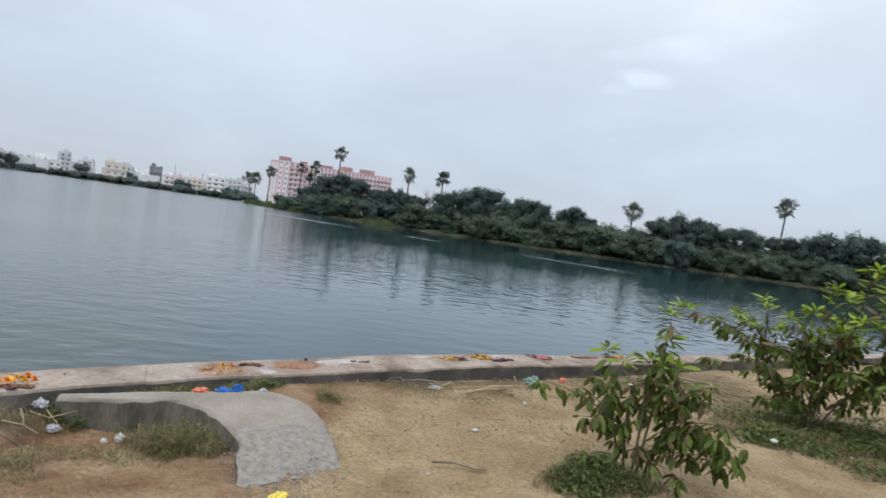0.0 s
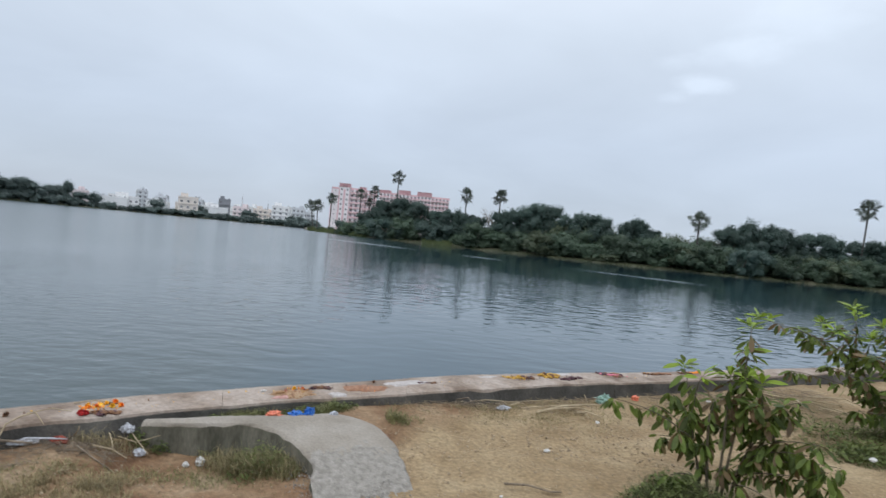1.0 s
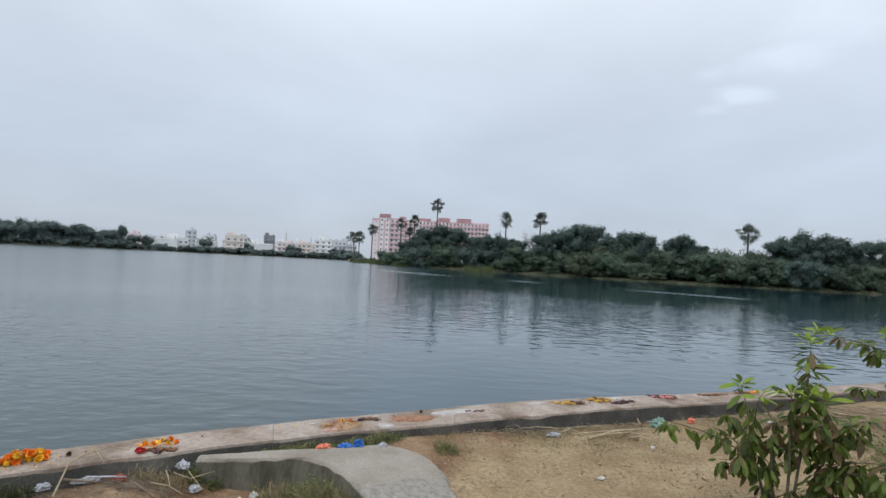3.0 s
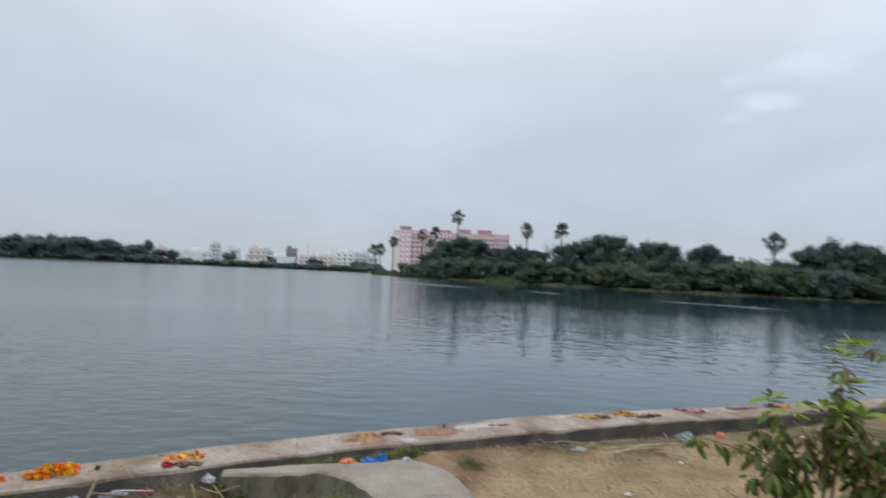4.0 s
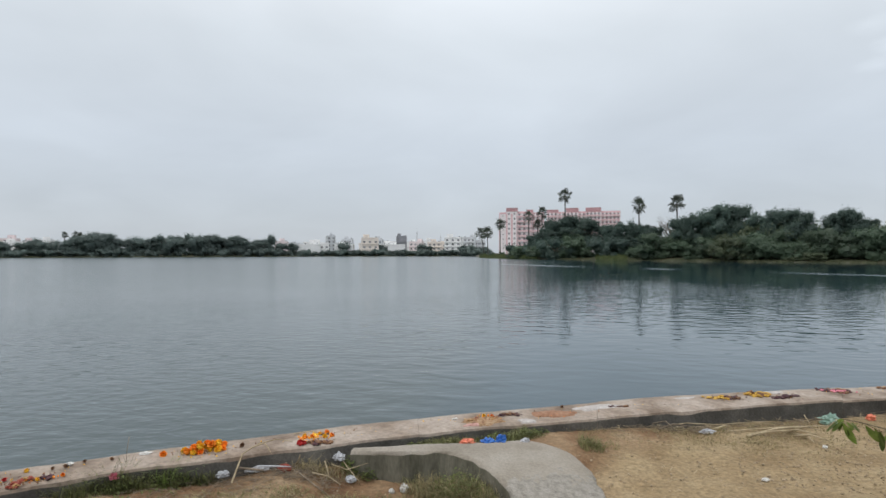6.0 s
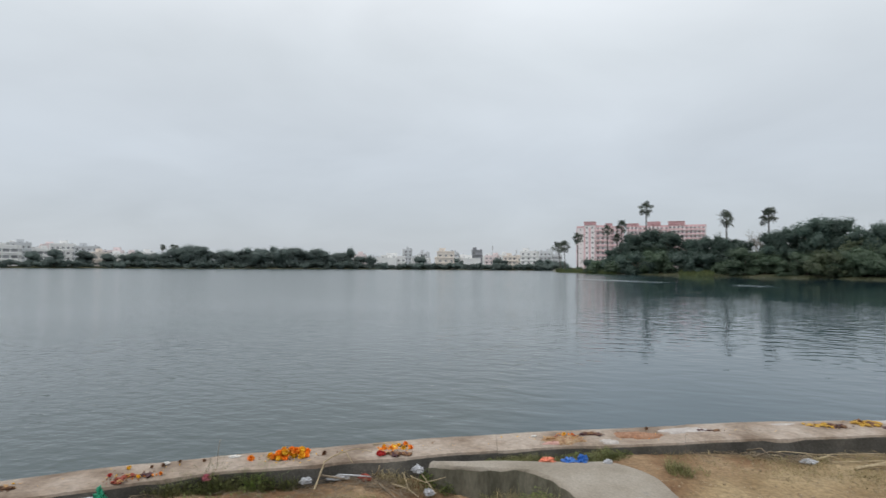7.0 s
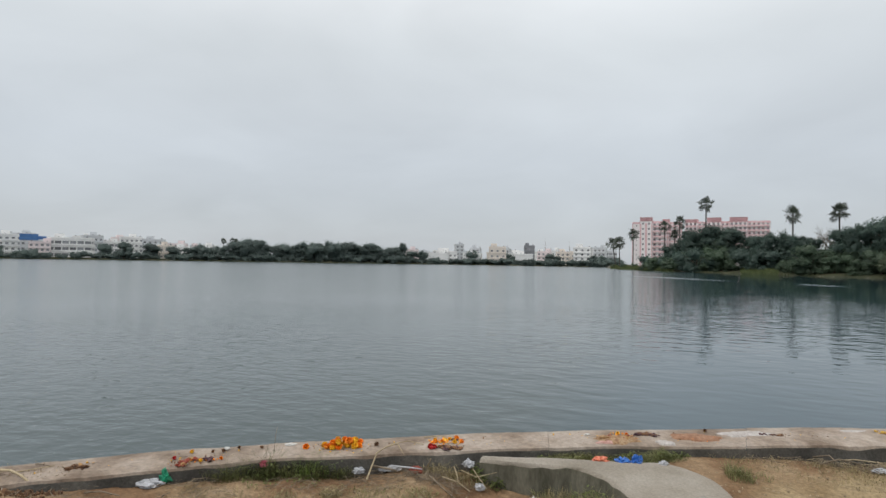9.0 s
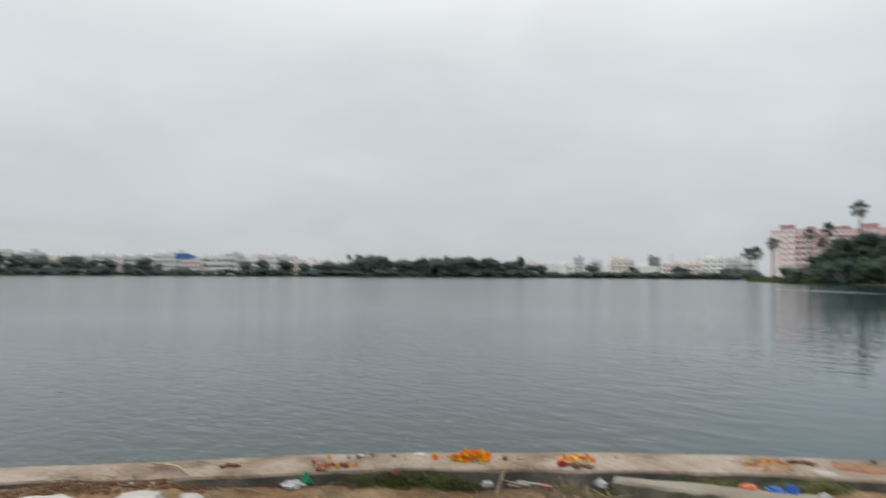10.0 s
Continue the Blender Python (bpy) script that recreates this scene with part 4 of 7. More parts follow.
def scrub(az, d, top, k, wide=1.0, foliage=None):
    base = at(az, d, WATER_Z + 0.25)
    s = (top - base.z) / 7.6
    t = thing("bush", "dense dull-green lakeside bush growing at the water's edge", "bush", "scrub along the far shore",
              pose(base.x, base.y, base.z, 0, 0, rnd(0, 360)) @ Matrix.Diagonal((s * wide, s * wide, s, 1)))
    part("stem", SCRUB_STEM, t)
    part("foliage", foliage or SCRUB_KINDS[k], t)


def shore_d(az):
    return float(np.interp(az, SHORE_AZ, SHORE_D))


def top_at(el, d):
    return 1.49 + d * math.tan(radians(el))


# the wooded spit: direction, elevation of the top, distance behind the shoreline, kind, width
WOOD = [(-15.2, 1.75, 18, 2, 1.0), (-14.2, 2.3, 20, 4, 1.0), (-13.3, 3.05, 22, 2, 1.0), (-12.2, 3.35, 18, 1, 0.95), (-11.2, 3.4, 22, 2, 1.05), (-10.2, 3.1, 16, 4, 0.9), (-9.0, 2.5, 22, 3, 0.8),
        (-7.9, 2.65, 18, 2, 0.9), (-6.8, 2.85, 14, 1, 0.8), (-5.6, 2.55, 18, 4, 0.8), (-4.5, 2.35, 14, 3, 0.75), (-2.0, 3.15, 12, 2, 0.9), (-0.7, 3.5, 16, 1, 0.85), (1.0, 4.05, 14, 0, 1.0),
        (2.2, 3.95, 18, 2, 0.95), (4.4, 3.45, 16, 1, 0.85), (5.7, 3.55, 14, 0, 0.95), (7.1, 3.25, 18, 2, 0.85), (9.3, 3.1, 14, 0, 0.8), (10.4, 3.4, 15, 2, 0.85), (11.5, 2.6, 18, 4, 0.7),
        (17.6, 3.1, 14, 4, 0.9), (18.5, 3.6, 16, 1, 0.8), (19.9, 3.85, 14, 1, 0.95), (21.3, 3.55, 17, 0, 1.0), (22.9, 2.95, 14, 2, 0.9), (24.2, 3.3, 16, 4, 0.9), (25.2, 2.9, 14, 2, 0.9),
        (26.6, 2.85, 18, 3, 0.8), (28.2, 2.95, 14, 2, 0.9), (29.8, 3.45, 16, 1, 0.85), (31.6, 3.8, 14, 1, 0.95), (33.2, 3.6, 17, 0, 1.0), (35.0, 3.4, 14, 2, 1.0), (37.0, 3.5, 15, 1, 1.0), (39.2, 3.4, 15, 0, 1.0), (41.5, 3.6, 15, 1, 1.0)]
for _az, _el, _b, _k, _w in WOOD:
    _d = shore_d(_az) + _b
    tree(_az, _d, top_at(_el, _d), _k, "dark-green leafy tree in the wood on the far spit", "trees on the spit", _w)
for _az, _el, _b in ((-3.1, 3.4, 20), (14.6, 2.35, 22), (16.2, 2.5, 20)):
    _d = shore_d(_az) + _b
    tree(_az, _d, top_at(_el, _d), 4, "thin half-bare greyish tree behind the wood", "trees on the spit", 1.0, BARE_CROWN)
random.seed(5)
# undergrowth along the shore of the spit
_az = -20.0
while _az < 44:
    _d0 = shore_d(_az)
    _el = np.interp(_az, [-20, -18, -16, -14, -12, -8, -4, 2, 8, 13, 18, 26, 44], [0.02, 0.26, 0.5, 0.85, 1.05, 0.95, 1.15, 1.3, 1.25, 1.5, 1.15, 1.05, 1.1]) * rnd(0.35, 1.6)
    _d = _d0 + (rnd(3.5, 9) if not -10.2 < _az < -6.6 else rnd(14, 18))
    scrub(_az, _d, top_at(_el, _d), random.randrange(5), rnd(1.0, 1.35))
    _d = _d0 + rnd(1.8, 3.6)
    if random.random() < 0.35 and not -10.2 < _az < -6.6:
        scrub(_az + rnd(-0.8, 0.8), _d, rnd(0.5, 1.6), random.randrange(5), rnd(1.3, 1.9))
    _d = _d0 + rnd(17, 24)
    if _az > -17:
        scrub(_az + rnd(-0.6, 0.6), _d, top_at(_el * rnd(0.9, 1.35) + 0.15, _d), random.randrange(5), rnd(1.1, 1.4))
    _az += np.interp(_az, [-20, -10, 40], [0.8, 1.5, 1.7])


def reeds(name, label, az0, az1, count, seed, tall=(0.35, 1.1), deep=5.0, mat=None, rise=0.11):
    """Reeds and rank grass in the shallows along a shore."""
    rng = random.Random(seed)
    verts, faces = [], []
    while len(faces) < count:
        az = rng.uniform(az0, az1)
        if noise.noise(Vector((az * 0.8, seed, 0))) + 0.4 * noise.noise(Vector((az * 4, seed, 3))) < rng.uniform(-0.45, 0.25):
            continue
        d = shore_d(az) + rng.uniform(-0.5, deep)
        p = at(az, d, WATER_Z - 0.05 + rise * max(0, d - shore_d(az)))
        h, w = rng.uniform(*tall), rng.uniform(0.03, 0.09)
        g = rng.uniform(0, 3.14)
        u = Vector((math.cos(g), math.sin(g), 0)) * w
        tip = p + Vector((rng.uniform(-0.3, 0.3) * h, rng.uniform(-0.3, 0.3) * h, h))
        b = len(verts)
        verts += [p - u, p + u, tip]
        faces.append((b, b + 1, b + 2))
    tagged(new(name, mesh_from(name, verts, faces, mat or M_REED)), label, "reeds", kind="stuff")


reeds("reeds", "brownish reeds and rank grass along the far shore", -20.2, 44, 9000, 3, (0.15, 0.5), 3.0)
reeds("reeds", "light-green tall grass in a clearing on the spit", -9.6, -6.8, 4000, 5, (0.5, 1.2), 11.0, M_BANKGRASS, 0.09)
reeds("reeds", "light-green low grass on the tip of the spit", -20.4, -15.0, 7000, 6, (0.5, 1.4), 9.0, M_BANKGRASS, 0.09)
reeds("reeds", "dull-green rank grass along the far bank", -88, -20.9, 9000, 7, (0.4, 1.0))


# far bank: trees and scrub
random.seed(9)
FAR_WOOD = [(-84, 1.5), (-82.6, 1.1), (-81.2, 1.3), (-80, 0.9), (-78.8, 1.15), (-77.5, 1.0), (-76.3, 1.15), (-74.9, 0.9), (-73.6, 1.05), (-72.6, 0.85), (-65.4, 1.0), (-63.9, 1.0), (-61.9, 1.0),
            (-60.2, 0.8), (-59.0, 0.85), (-58.0, 1.0), (-57.0, 0.95), (-56.0, 1.1), (-55.1, 1.35), (-54.2, 1.6), (-53.3, 1.45), (-52.4, 1.3), (-51.5, 1.3), (-50.6, 1.4), (-49.7, 1.35), (-48.8, 1.5),
            (-48.0, 1.4), (-47.2, 1.35), (-46.4, 1.55), (-45.5, 1.5), (-44.7, 1.45), (-43.9, 1.3), (-43.0, 1.35), (-42.2, 1.3), (-41.3, 1.25), (-40.5, 1.2), (-39.0, 1.0), (-38.0, 0.9), (-33.2, 1.0), (-30.0, 0.8),
            (-25.9, 0.95), (-25.2, 0.8), (-29.3, 0.7), (-36.2, 0.75), (-21.9, 0.8), (-21.1, 0.9)]
for _az, _el in FAR_WOOD:
    _d = shore_d(_az) + rnd(8, 16)
    tree(_az, _d, top_at(_el + (0.16 if _el > 0.95 else 0.08) + rnd(-0.22, 0.1), _d), random.choice((1, 2, 2, 0, 4)), "dark-green tree on the far bank, haze painted into its foliage", "trees on the far bank", rnd(0.95, 1.35), random.choice(FAR_CROWNS))
_d = shore_d(-39.85) + 10
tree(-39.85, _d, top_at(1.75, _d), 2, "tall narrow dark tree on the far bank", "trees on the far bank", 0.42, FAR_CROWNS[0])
_az = -87.0
while _az < -20.8:
    _d = shore_d(_az) + rnd(4, 7)
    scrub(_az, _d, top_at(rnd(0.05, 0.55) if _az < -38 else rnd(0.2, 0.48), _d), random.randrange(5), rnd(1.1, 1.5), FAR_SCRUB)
    _az += rnd(0.75, 1.25) * (1.0 if _az < -38 else 0.62)


for _az, _el in ((-21.5, 0.45), (-21.1, 0.55), (-20.8, 0.5), (-20.5, 0.6), (-20.2, 0.5)):
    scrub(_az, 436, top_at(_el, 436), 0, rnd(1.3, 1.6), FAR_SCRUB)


# ---------------------------------------------------------------- palms
def fan_crown(seed, fans=26):
    """Stiff fan leaves of a toddy palm round the top of its trunk, radius about 1.6 m."""
    rng = random.Random(seed)
    verts, faces = [], []
    for k in range(fans):
        a = 2.4 * k + rng.uniform(-0.3, 0.3)
        el = radians(88 - 150 * (k / fans) ** 0.9 + rng.uniform(-9, 9))
        d = Vector((math.cos(a) * math.cos(el), math.sin(a) * math.cos(el), math.sin(el)))
        side = d.cross(Vector((0, 0, 1))).normalized() if abs(d.z) < 0.98 else Vector((1, 0, 0))
        tilt = rng.uniform(-0.7, 0.7)
        nrm = d.cross(side).normalized()
        side = (side * math.cos(tilt) + nrm * math.sin(tilt)).normalized()
        hub = d * rng.uniform(0.45, 1.15)
        b = len(verts)
        verts += [side * 0.035, -side * 0.035, hub - side * 0.03, hub + side * 0.03]
        faces.append((b, b + 1, b + 2, b + 3))
        r = rng.uniform(0.62, 1.0)
        for s in range(13):
            g = radians(-112 + 224 * s / 12)
            w = (d * math.cos(g) + side * math.sin(g))
            q = w.cross(d.cross(side)).normalized()
            tip = hub + w * r * rng.uniform(0.85, 1.05) - Vector((0, 0, 0.14 * rng.random()))
            m = hub + w * r * 0.55
            b = len(verts)
            verts += [hub, m + q * 0.055, tip, m - q * 0.055]
            faces.append((b, b + 1, b + 2, b + 3))
    return mesh_from("fan_crown", verts, faces, M_PALM)


FANS = [fan_crown(s) for s in (1, 2, 3)]


def palm(az, behind, el, size, lean=(0, 0), thick=0.22, k=0):
    d = shore_d(az) + behind
    base, top = at(az, d, 0.0), top_at(el, d)
    t = thing("palm_tree", "tall slim toddy palm with a round head of fan leaves", "palm tree", "palms across the water", pose(base.x, base.y, 0.0))
    path = [Vector((-lean[0] * (1 - max(s, 0)) ** 1.3, -lean[1] * (1 - max(s, 0)) ** 1.3, top * s)) for s in (-0.04, 0.05, 0.25, 0.5, 0.75, 1)]
    v, f = tube(path, [thick * q for q in (1.5, 1.25, 1.0, 0.92, 0.9, 0.85)], 9)
    part("trunk", mesh_from("trunk", v, f, M_PALMTRUNK, smooth=True), t)
    part("crown", FANS[k % 3], t, "", pose(0, 0, top, 0, 0, 40 * k) @ Matrix.Diagonal((size, size, size, 1)))


for _k, (_az, _b, _el, _s, _l) in enumerate([
        (-19.66, 10.4, 1.98, 1.73, (-0.5, 0)), (-20.2, 6.0, 1.9, 1.77, (-1.6, 0)), (-18.43, 13.4, 2.7, 1.61, (0, 0)), (-15.76, 23.9, 3.5, 1.43, (0, 0)), (-14.5, 32.0, 3.8, 1.56, (0, 0)),
        (-14.9, 30.9, 2.7, 1.2, (0, 0)), (-12.36, 17.0, 5.35, 1.56, (0.1, 0)), (-5.78, 18.0, 4.3, 1.53, (0, 0)), (-2.58, 15.8, 4.4, 1.54, (-0.3, 0)), (15.22, 16.2, 3.68, 1.62, (0, 0)),
        (27.35, 14.5, 5.38, 1.62, (0.9, 0)), (-56.1, 17.7, 1.5, 1.4, (0, 0)), (-55.3, 21.4, 1.55, 1.5, (0, 0)), (-55.0, 25.3, 1.5, 1.3, (0, 0))]):
    palm(_az, _b, _el, _s * 1.12, _l, k=_k)


# ---------------------------------------------------------------- buildings
def facade(verts, faces, slots, origin, u, length, height, bays, floors, win, sill, depth, inward, band=None):
    """A wall with real recessed openings. Returns the places of the openings."""
    us, vs = [0.0], [0.0]
    bw, fh = length / bays, height / floors
    for b in range(bays):
        us += [b * bw + (bw - win[0]) / 2, b * bw + (bw + win[0]) / 2]
    us.append(length)
    for f in range(floors):
        vs += [f * fh + sill, f * fh + sill + win[1]]
    vs.append(height)
    holes = []
    def p(a, b, c=0.0):
        return origin + u * a + Vector((0, 0, b)) + inward * c
    def quad(a, b, c, d, s=0):
        k = len(verts)
        verts.extend((a, b, c, d))
        faces.append((k, k + 1, k + 2, k + 3))
        slots.append(s)
    for i in range(len(us) - 1):
        for j in range(len(vs) - 1):
            a, b, c, d = us[i], us[i + 1], vs[j], vs[j + 1]
            if i % 2 and j % 2:
                holes.append(((a + b) / 2, (c + d) / 2))
                for q in ((p(a, c), p(b, c), p(b, c, depth), p(a, c, depth)), (p(b, c), p(b, d), p(b, d, depth), p(b, c, depth)),
                          (p(b, d), p(a, d), p(a, d, depth), p(b, d, depth)), (p(a, d), p(a, c), p(a, c, depth), p(a, d, depth))):
                    quad(*q)
            else:
                quad(p(a, c), p(b, c), p(b, d), p(a, d), 1 if band and i % 2 and not j % 2 and j else 0)
    return holes


PANES = {}


def pane(w, h):
    key = (round(w, 2), round(h, 2))
    if key not in PANES:
        bm = bmesh.new()
        box(bm, -w / 2, w / 2, -0.02, 0.02, -h / 2, h / 2, 0)
        for x in (-w / 2 + 0.05, 0, w / 2 - 0.05):
            box(bm, x - 0.04, x + 0.04, -0.05, 0.0, -h / 2, h / 2, 1)
        box(bm, -w / 2, w / 2, -0.05, 0.0, -h / 2, -h / 2 + 0.08, 1)
        PANES[key] = mesh_of("window", bm, [M_GLASS, M_CONC_FAR])
    return PANES[key]


def block(root, x0, x1, y0, y1, z0, height, bays, floors, mats, win=(1.3, 1.3), sill=0.95, band=False, side_bays=2, name="wall", ledge=0.0):
    """A flat-roofed block under a building: walls with openings, panes in them, a roof slab with parapet."""
    verts, faces, slots = [], [], []
    w, d = x1 - x0, y1 - y0
    sides = [(Vector((x0, y0, z0)), Vector((1, 0, 0)), w, bays, Vector((0, 1, 0)), 0), (Vector((x1, y0, z0)), Vector((0, 1, 0)), d, side_bays, Vector((-1, 0, 0)), 90),
             (Vector((x1, y1, z0)), Vector((-1, 0, 0)), w, bays, Vector((0, -1, 0)), 180), (Vector((x0, y1, z0)), Vector((0, -1, 0)), d, side_bays, Vector((1, 0, 0)), 270)]
    spots = []
    for o, u, length, n, inward, turn in sides:
        for a, b in facade(verts, faces, slots, o, u, length, height, n, floors, win, sill, 0.25, inward, band):
            q = o + u * a + Vector((0, 0, b)) + inward * 0.25
            spots.append(pose(q.x, q.y, q.z, 0, 0, turn))
    wall = part(name, mesh_from(name, verts, faces, mats, slots), root)
    for m in spots:
        part("window", pane(*win), wall, "", m)
    bm = bmesh.new()
    o = 0.15
    box(bm, x0 - o, x1 + o, y0 - o, y1 + o, z0 + height, z0 + height + 0.18)
    for a, b, c, e in ((x0, x1, y0, y0 + 0.15), (x0, x1, y1 - 0.15, y1), (x0, x0 + 0.15, y0 + 0.15, y1 - 0.15), (x1 - 0.15, x1, y0 + 0.15, y1 - 0.15)):
        box(bm, a, b, c, e, z0 + height + 0.18, z0 + height + 0.95)
    part("roof", mesh_of("roof", bm, mats[1] if len(mats) > 1 else mats[0]), root)
    if ledge:
        for f in range(1, floors):
            bm = bmesh.new()
            z = z0 + height * f / floors
            box(bm, x0 - 0.02, x1 + 0.02, y0 - ledge, y0 - 0.004, z - 0.12, z + 0.06)
            part("ledge", mesh_of("ledge", bm, mats[0]), wall)


def tank(root, x, y, z, r=0.7, mat=None):
    bm = bmesh.new()
    bmesh.ops.create_cone(bm, cap_ends=True, segments=14, radius1=r, radius2=r, depth=1.3, matrix=Matrix.Translation((x, y, z + 0.65)))
    bmesh.ops.create_cone(bm, cap_ends=True, segments=14, radius1=r, radius2=r * 0.35, depth=0.3, matrix=Matrix.Translation((x, y, z + 1.45)))
    part("water_tank", mesh_of("water_tank", bm, mat or M_W["dark"]), root, "dark plastic roof water tank")


def house(az, d, width, height, floors, paint, bays=4, depth=9.0, turn=0.0, stair=True, label="", veranda=False):
    base = at(az, d, 0.3)
    words = {"white": "white", "cream": "cream", "pink": "pale pink", "grey": "grey", "green": "pale green", "dark": "dark grey"}[paint]
    root = thing("house", label or f"{words} flat-roofed {'low' if floors < 2 else str(floors) + '-storey'} house on the far bank", "house", "houses on the far bank",
                 pose(base.x, base.y, base.z, 0, 0, -az + turn))
    block(root, -width / 2, width / 2, 0, depth, 0, height, bays, floors, [M_W[paint], M_W[paint]], win=(width / bays * 0.84, 1.75) if veranda else (min(1.6, width / bays * 0.5), 1.35), sill=0.8 if veranda else 0.95, ledge=0.5 if floors > 1 else 0)
    if stair:
        sx = rnd(-0.42, 0.15) * width
        block(root, sx, sx + min(4.5, width * 0.35), depth * 0.35, depth * 0.8, height + 0.18, rnd(1.5, 2.3), 1, 1, [M_W[paint], M_W[paint]], win=(0.7, 0.8), sill=0.5, side_bays=1, name="stair_room")
        tank(root, width * 0.36 if sx < 0 else -width * 0.38, depth * 0.4, height + 0.18, 0.55)


random.seed(21)
for _h in [(-36.45, 448, 14.5, 7.0, 1, "white", 5), (-35.5, 458, 14, 8.5, 2, "white", 4), (-34.4, 500, 7, 15, 5, "grey", 2), (-32.9, 470, 7, 11.5, 4, "grey", 2), (-30.8, 452, 12.8, 12.2, 3, "cream", 3),
           (-33.25, 455, 14, 7.2, 1, "white", 4), (-29.2, 462, 12, 7.6, 2, "white", 4), (-27.8, 480, 8, 14.2, 4, "dark", 3), (-28.3, 452, 13, 7.0, 1, "white", 4), (-57.3, 450, 11, 7.0, 1, "white", 3), (-26.5, 470, 10, 9.6, 3, "pink", 3), (-24.7, 455, 10, 9, 3, "cream", 3),
           (-22.95, 448, 12.7, 12.4, 4, "white", 3), (-21.4, 470, 9, 13, 4, "grey", 3), (-20.4, 490, 10, 11, 3, "grey", 3), (-38.9, 490, 10, 10, 3, "pink", 3), (-30.2, 500, 9, 12, 4, "grey", 3), (-25.6, 505, 8, 11, 3, "white", 3),
           (-72.0, 462, 16, 13.5, 4, "white", 5), (-69.9, 428, 11, 8.5, 3, "pink", 4), (-67.9, 432, 24, 11.5, 3, "white", 6), (-66.2, 475, 12, 14.5, 4, "grey", 4), (-64.9, 480, 10, 11, 3, "white", 3), (-63.4, 480, 15, 14.5, 4, "white", 5),
           (-61.8, 470, 14, 13, 4, "grey", 4), (-60.7, 440, 9, 8.5, 2, "cream", 3), (-59.4, 455, 12, 8, 2, "white", 4), (-74.2, 455, 15, 11, 3, "grey", 4), (-76.6, 460, 15, 12, 4, "white", 5), (-79.0, 455, 14, 10, 3, "white", 4),
           (-81.4, 450, 13, 12, 4, "grey", 4), (-84, 450, 20, 13.5, 4, "white", 6), (-58.2, 470, 9, 9, 3, "pink", 3), (-71.0, 490, 16, 15, 4, "grey", 4)]:
    house(*_h, turn=rnd(-14, 14), veranda=_h[4] == 3 and _h[5] in ("white", "grey") and _h[2] > 9)


# a paler second row behind
for _k, (_az, _el) in enumerate([(-85.2, 1.25), (-82.8, 1.3), (-80.2, 1.15), (-77.8, 1.25), (-75.4, 1.2), (-73.2, 1.4), (-68.9, 1.35), (-67.0, 1.55), (-65.6, 1.3), (-64.0, 1.55), (-62.7, 1.35), (-60.0, 1.15), (-57.4, 1.05),
                                 (-37.8, 0.95), (-36.4, 1.1), (-33.4, 1.05), (-30.9, 1.0), (-29.6, 1.2), (-27.2, 1.1), (-25.1, 1.2), (-24.0, 1.0), (-22.3, 1.25)]):
    _d = rnd(520, 610)
    house(_az, _d, rnd(11, 18), top_at(_el + (0.22 if _az < -57 else 0.12), _d) - 2.6, random.choice((3, 4)), random.choice(("white", "white", "cream", "grey", "pink")), random.choice((3, 4)), turn=rnd(-20, 20))


def blue_house():
    base = at(-70.6, 446, 0.3)
    root = thing("house", "building under construction wrapped in blue sheeting", "house", "houses on the far bank", pose(base.x, base.y, base.z, 0, 0, 70.6))
    block(root, -4.5, 8.5, 0, 8, 0, 10, 4, 3, [M_W["grey"], M_W["grey"]], win=(1.5, 1.4))
    bm = bmesh.new()
    box(bm, -4.8, 4.8, -0.3, 8.3, 10.4, 14.2, 0, 0.1)
    box(bm, 4.8, 9.0, 1.2, 8.3, 10.4, 13.0, 0, 0.1)
    part("sheeting", mesh_of("sheeting", bm, M_BLUESHEET), root, "blue plastic sheeting")


blue_house()


def mast(az, d, top):
    base = at(az, d, 0.2)
    root = thing("radio_mast", "thin grey lattice radio mast behind the houses", "mast", "", pose(base.x, base.y, 0.2))
    verts, faces = [], []
    def bar(a, b, r=0.09):
        v, f = tube([a, b], [r, r], 4)
        k = len(verts)
        verts.extend(v)
        faces.extend(tuple(k + i for i in q) for q in f)
    foot = [Vector((0.7 * math.cos(a), 0.7 * math.sin(a), 0)) for a in (0, 2.09, 4.19)]
    for k, p in enumerate(foot):
        bar(p, Vector((p.x * 0.2, p.y * 0.2, top)))
        for s in range(10):
            q = foot[(k + 1) % 3]
            bar(p.lerp(Vector((p.x * 0.2, p.y * 0.2, top)), s / 10), q.lerp(Vector((q.x * 0.2, q.y * 0.2, top)), (s + 1) / 10), 0.04)
    bar(Vector((0, 0, top)), Vector((0, 0, top + 3)), 0.05)
    part("lattice", mesh_from("lattice", verts, faces, M_CONC_FAR), root)


mast(-26.35, 478, 18.0)
mast(-24.1, 470, 15.0)


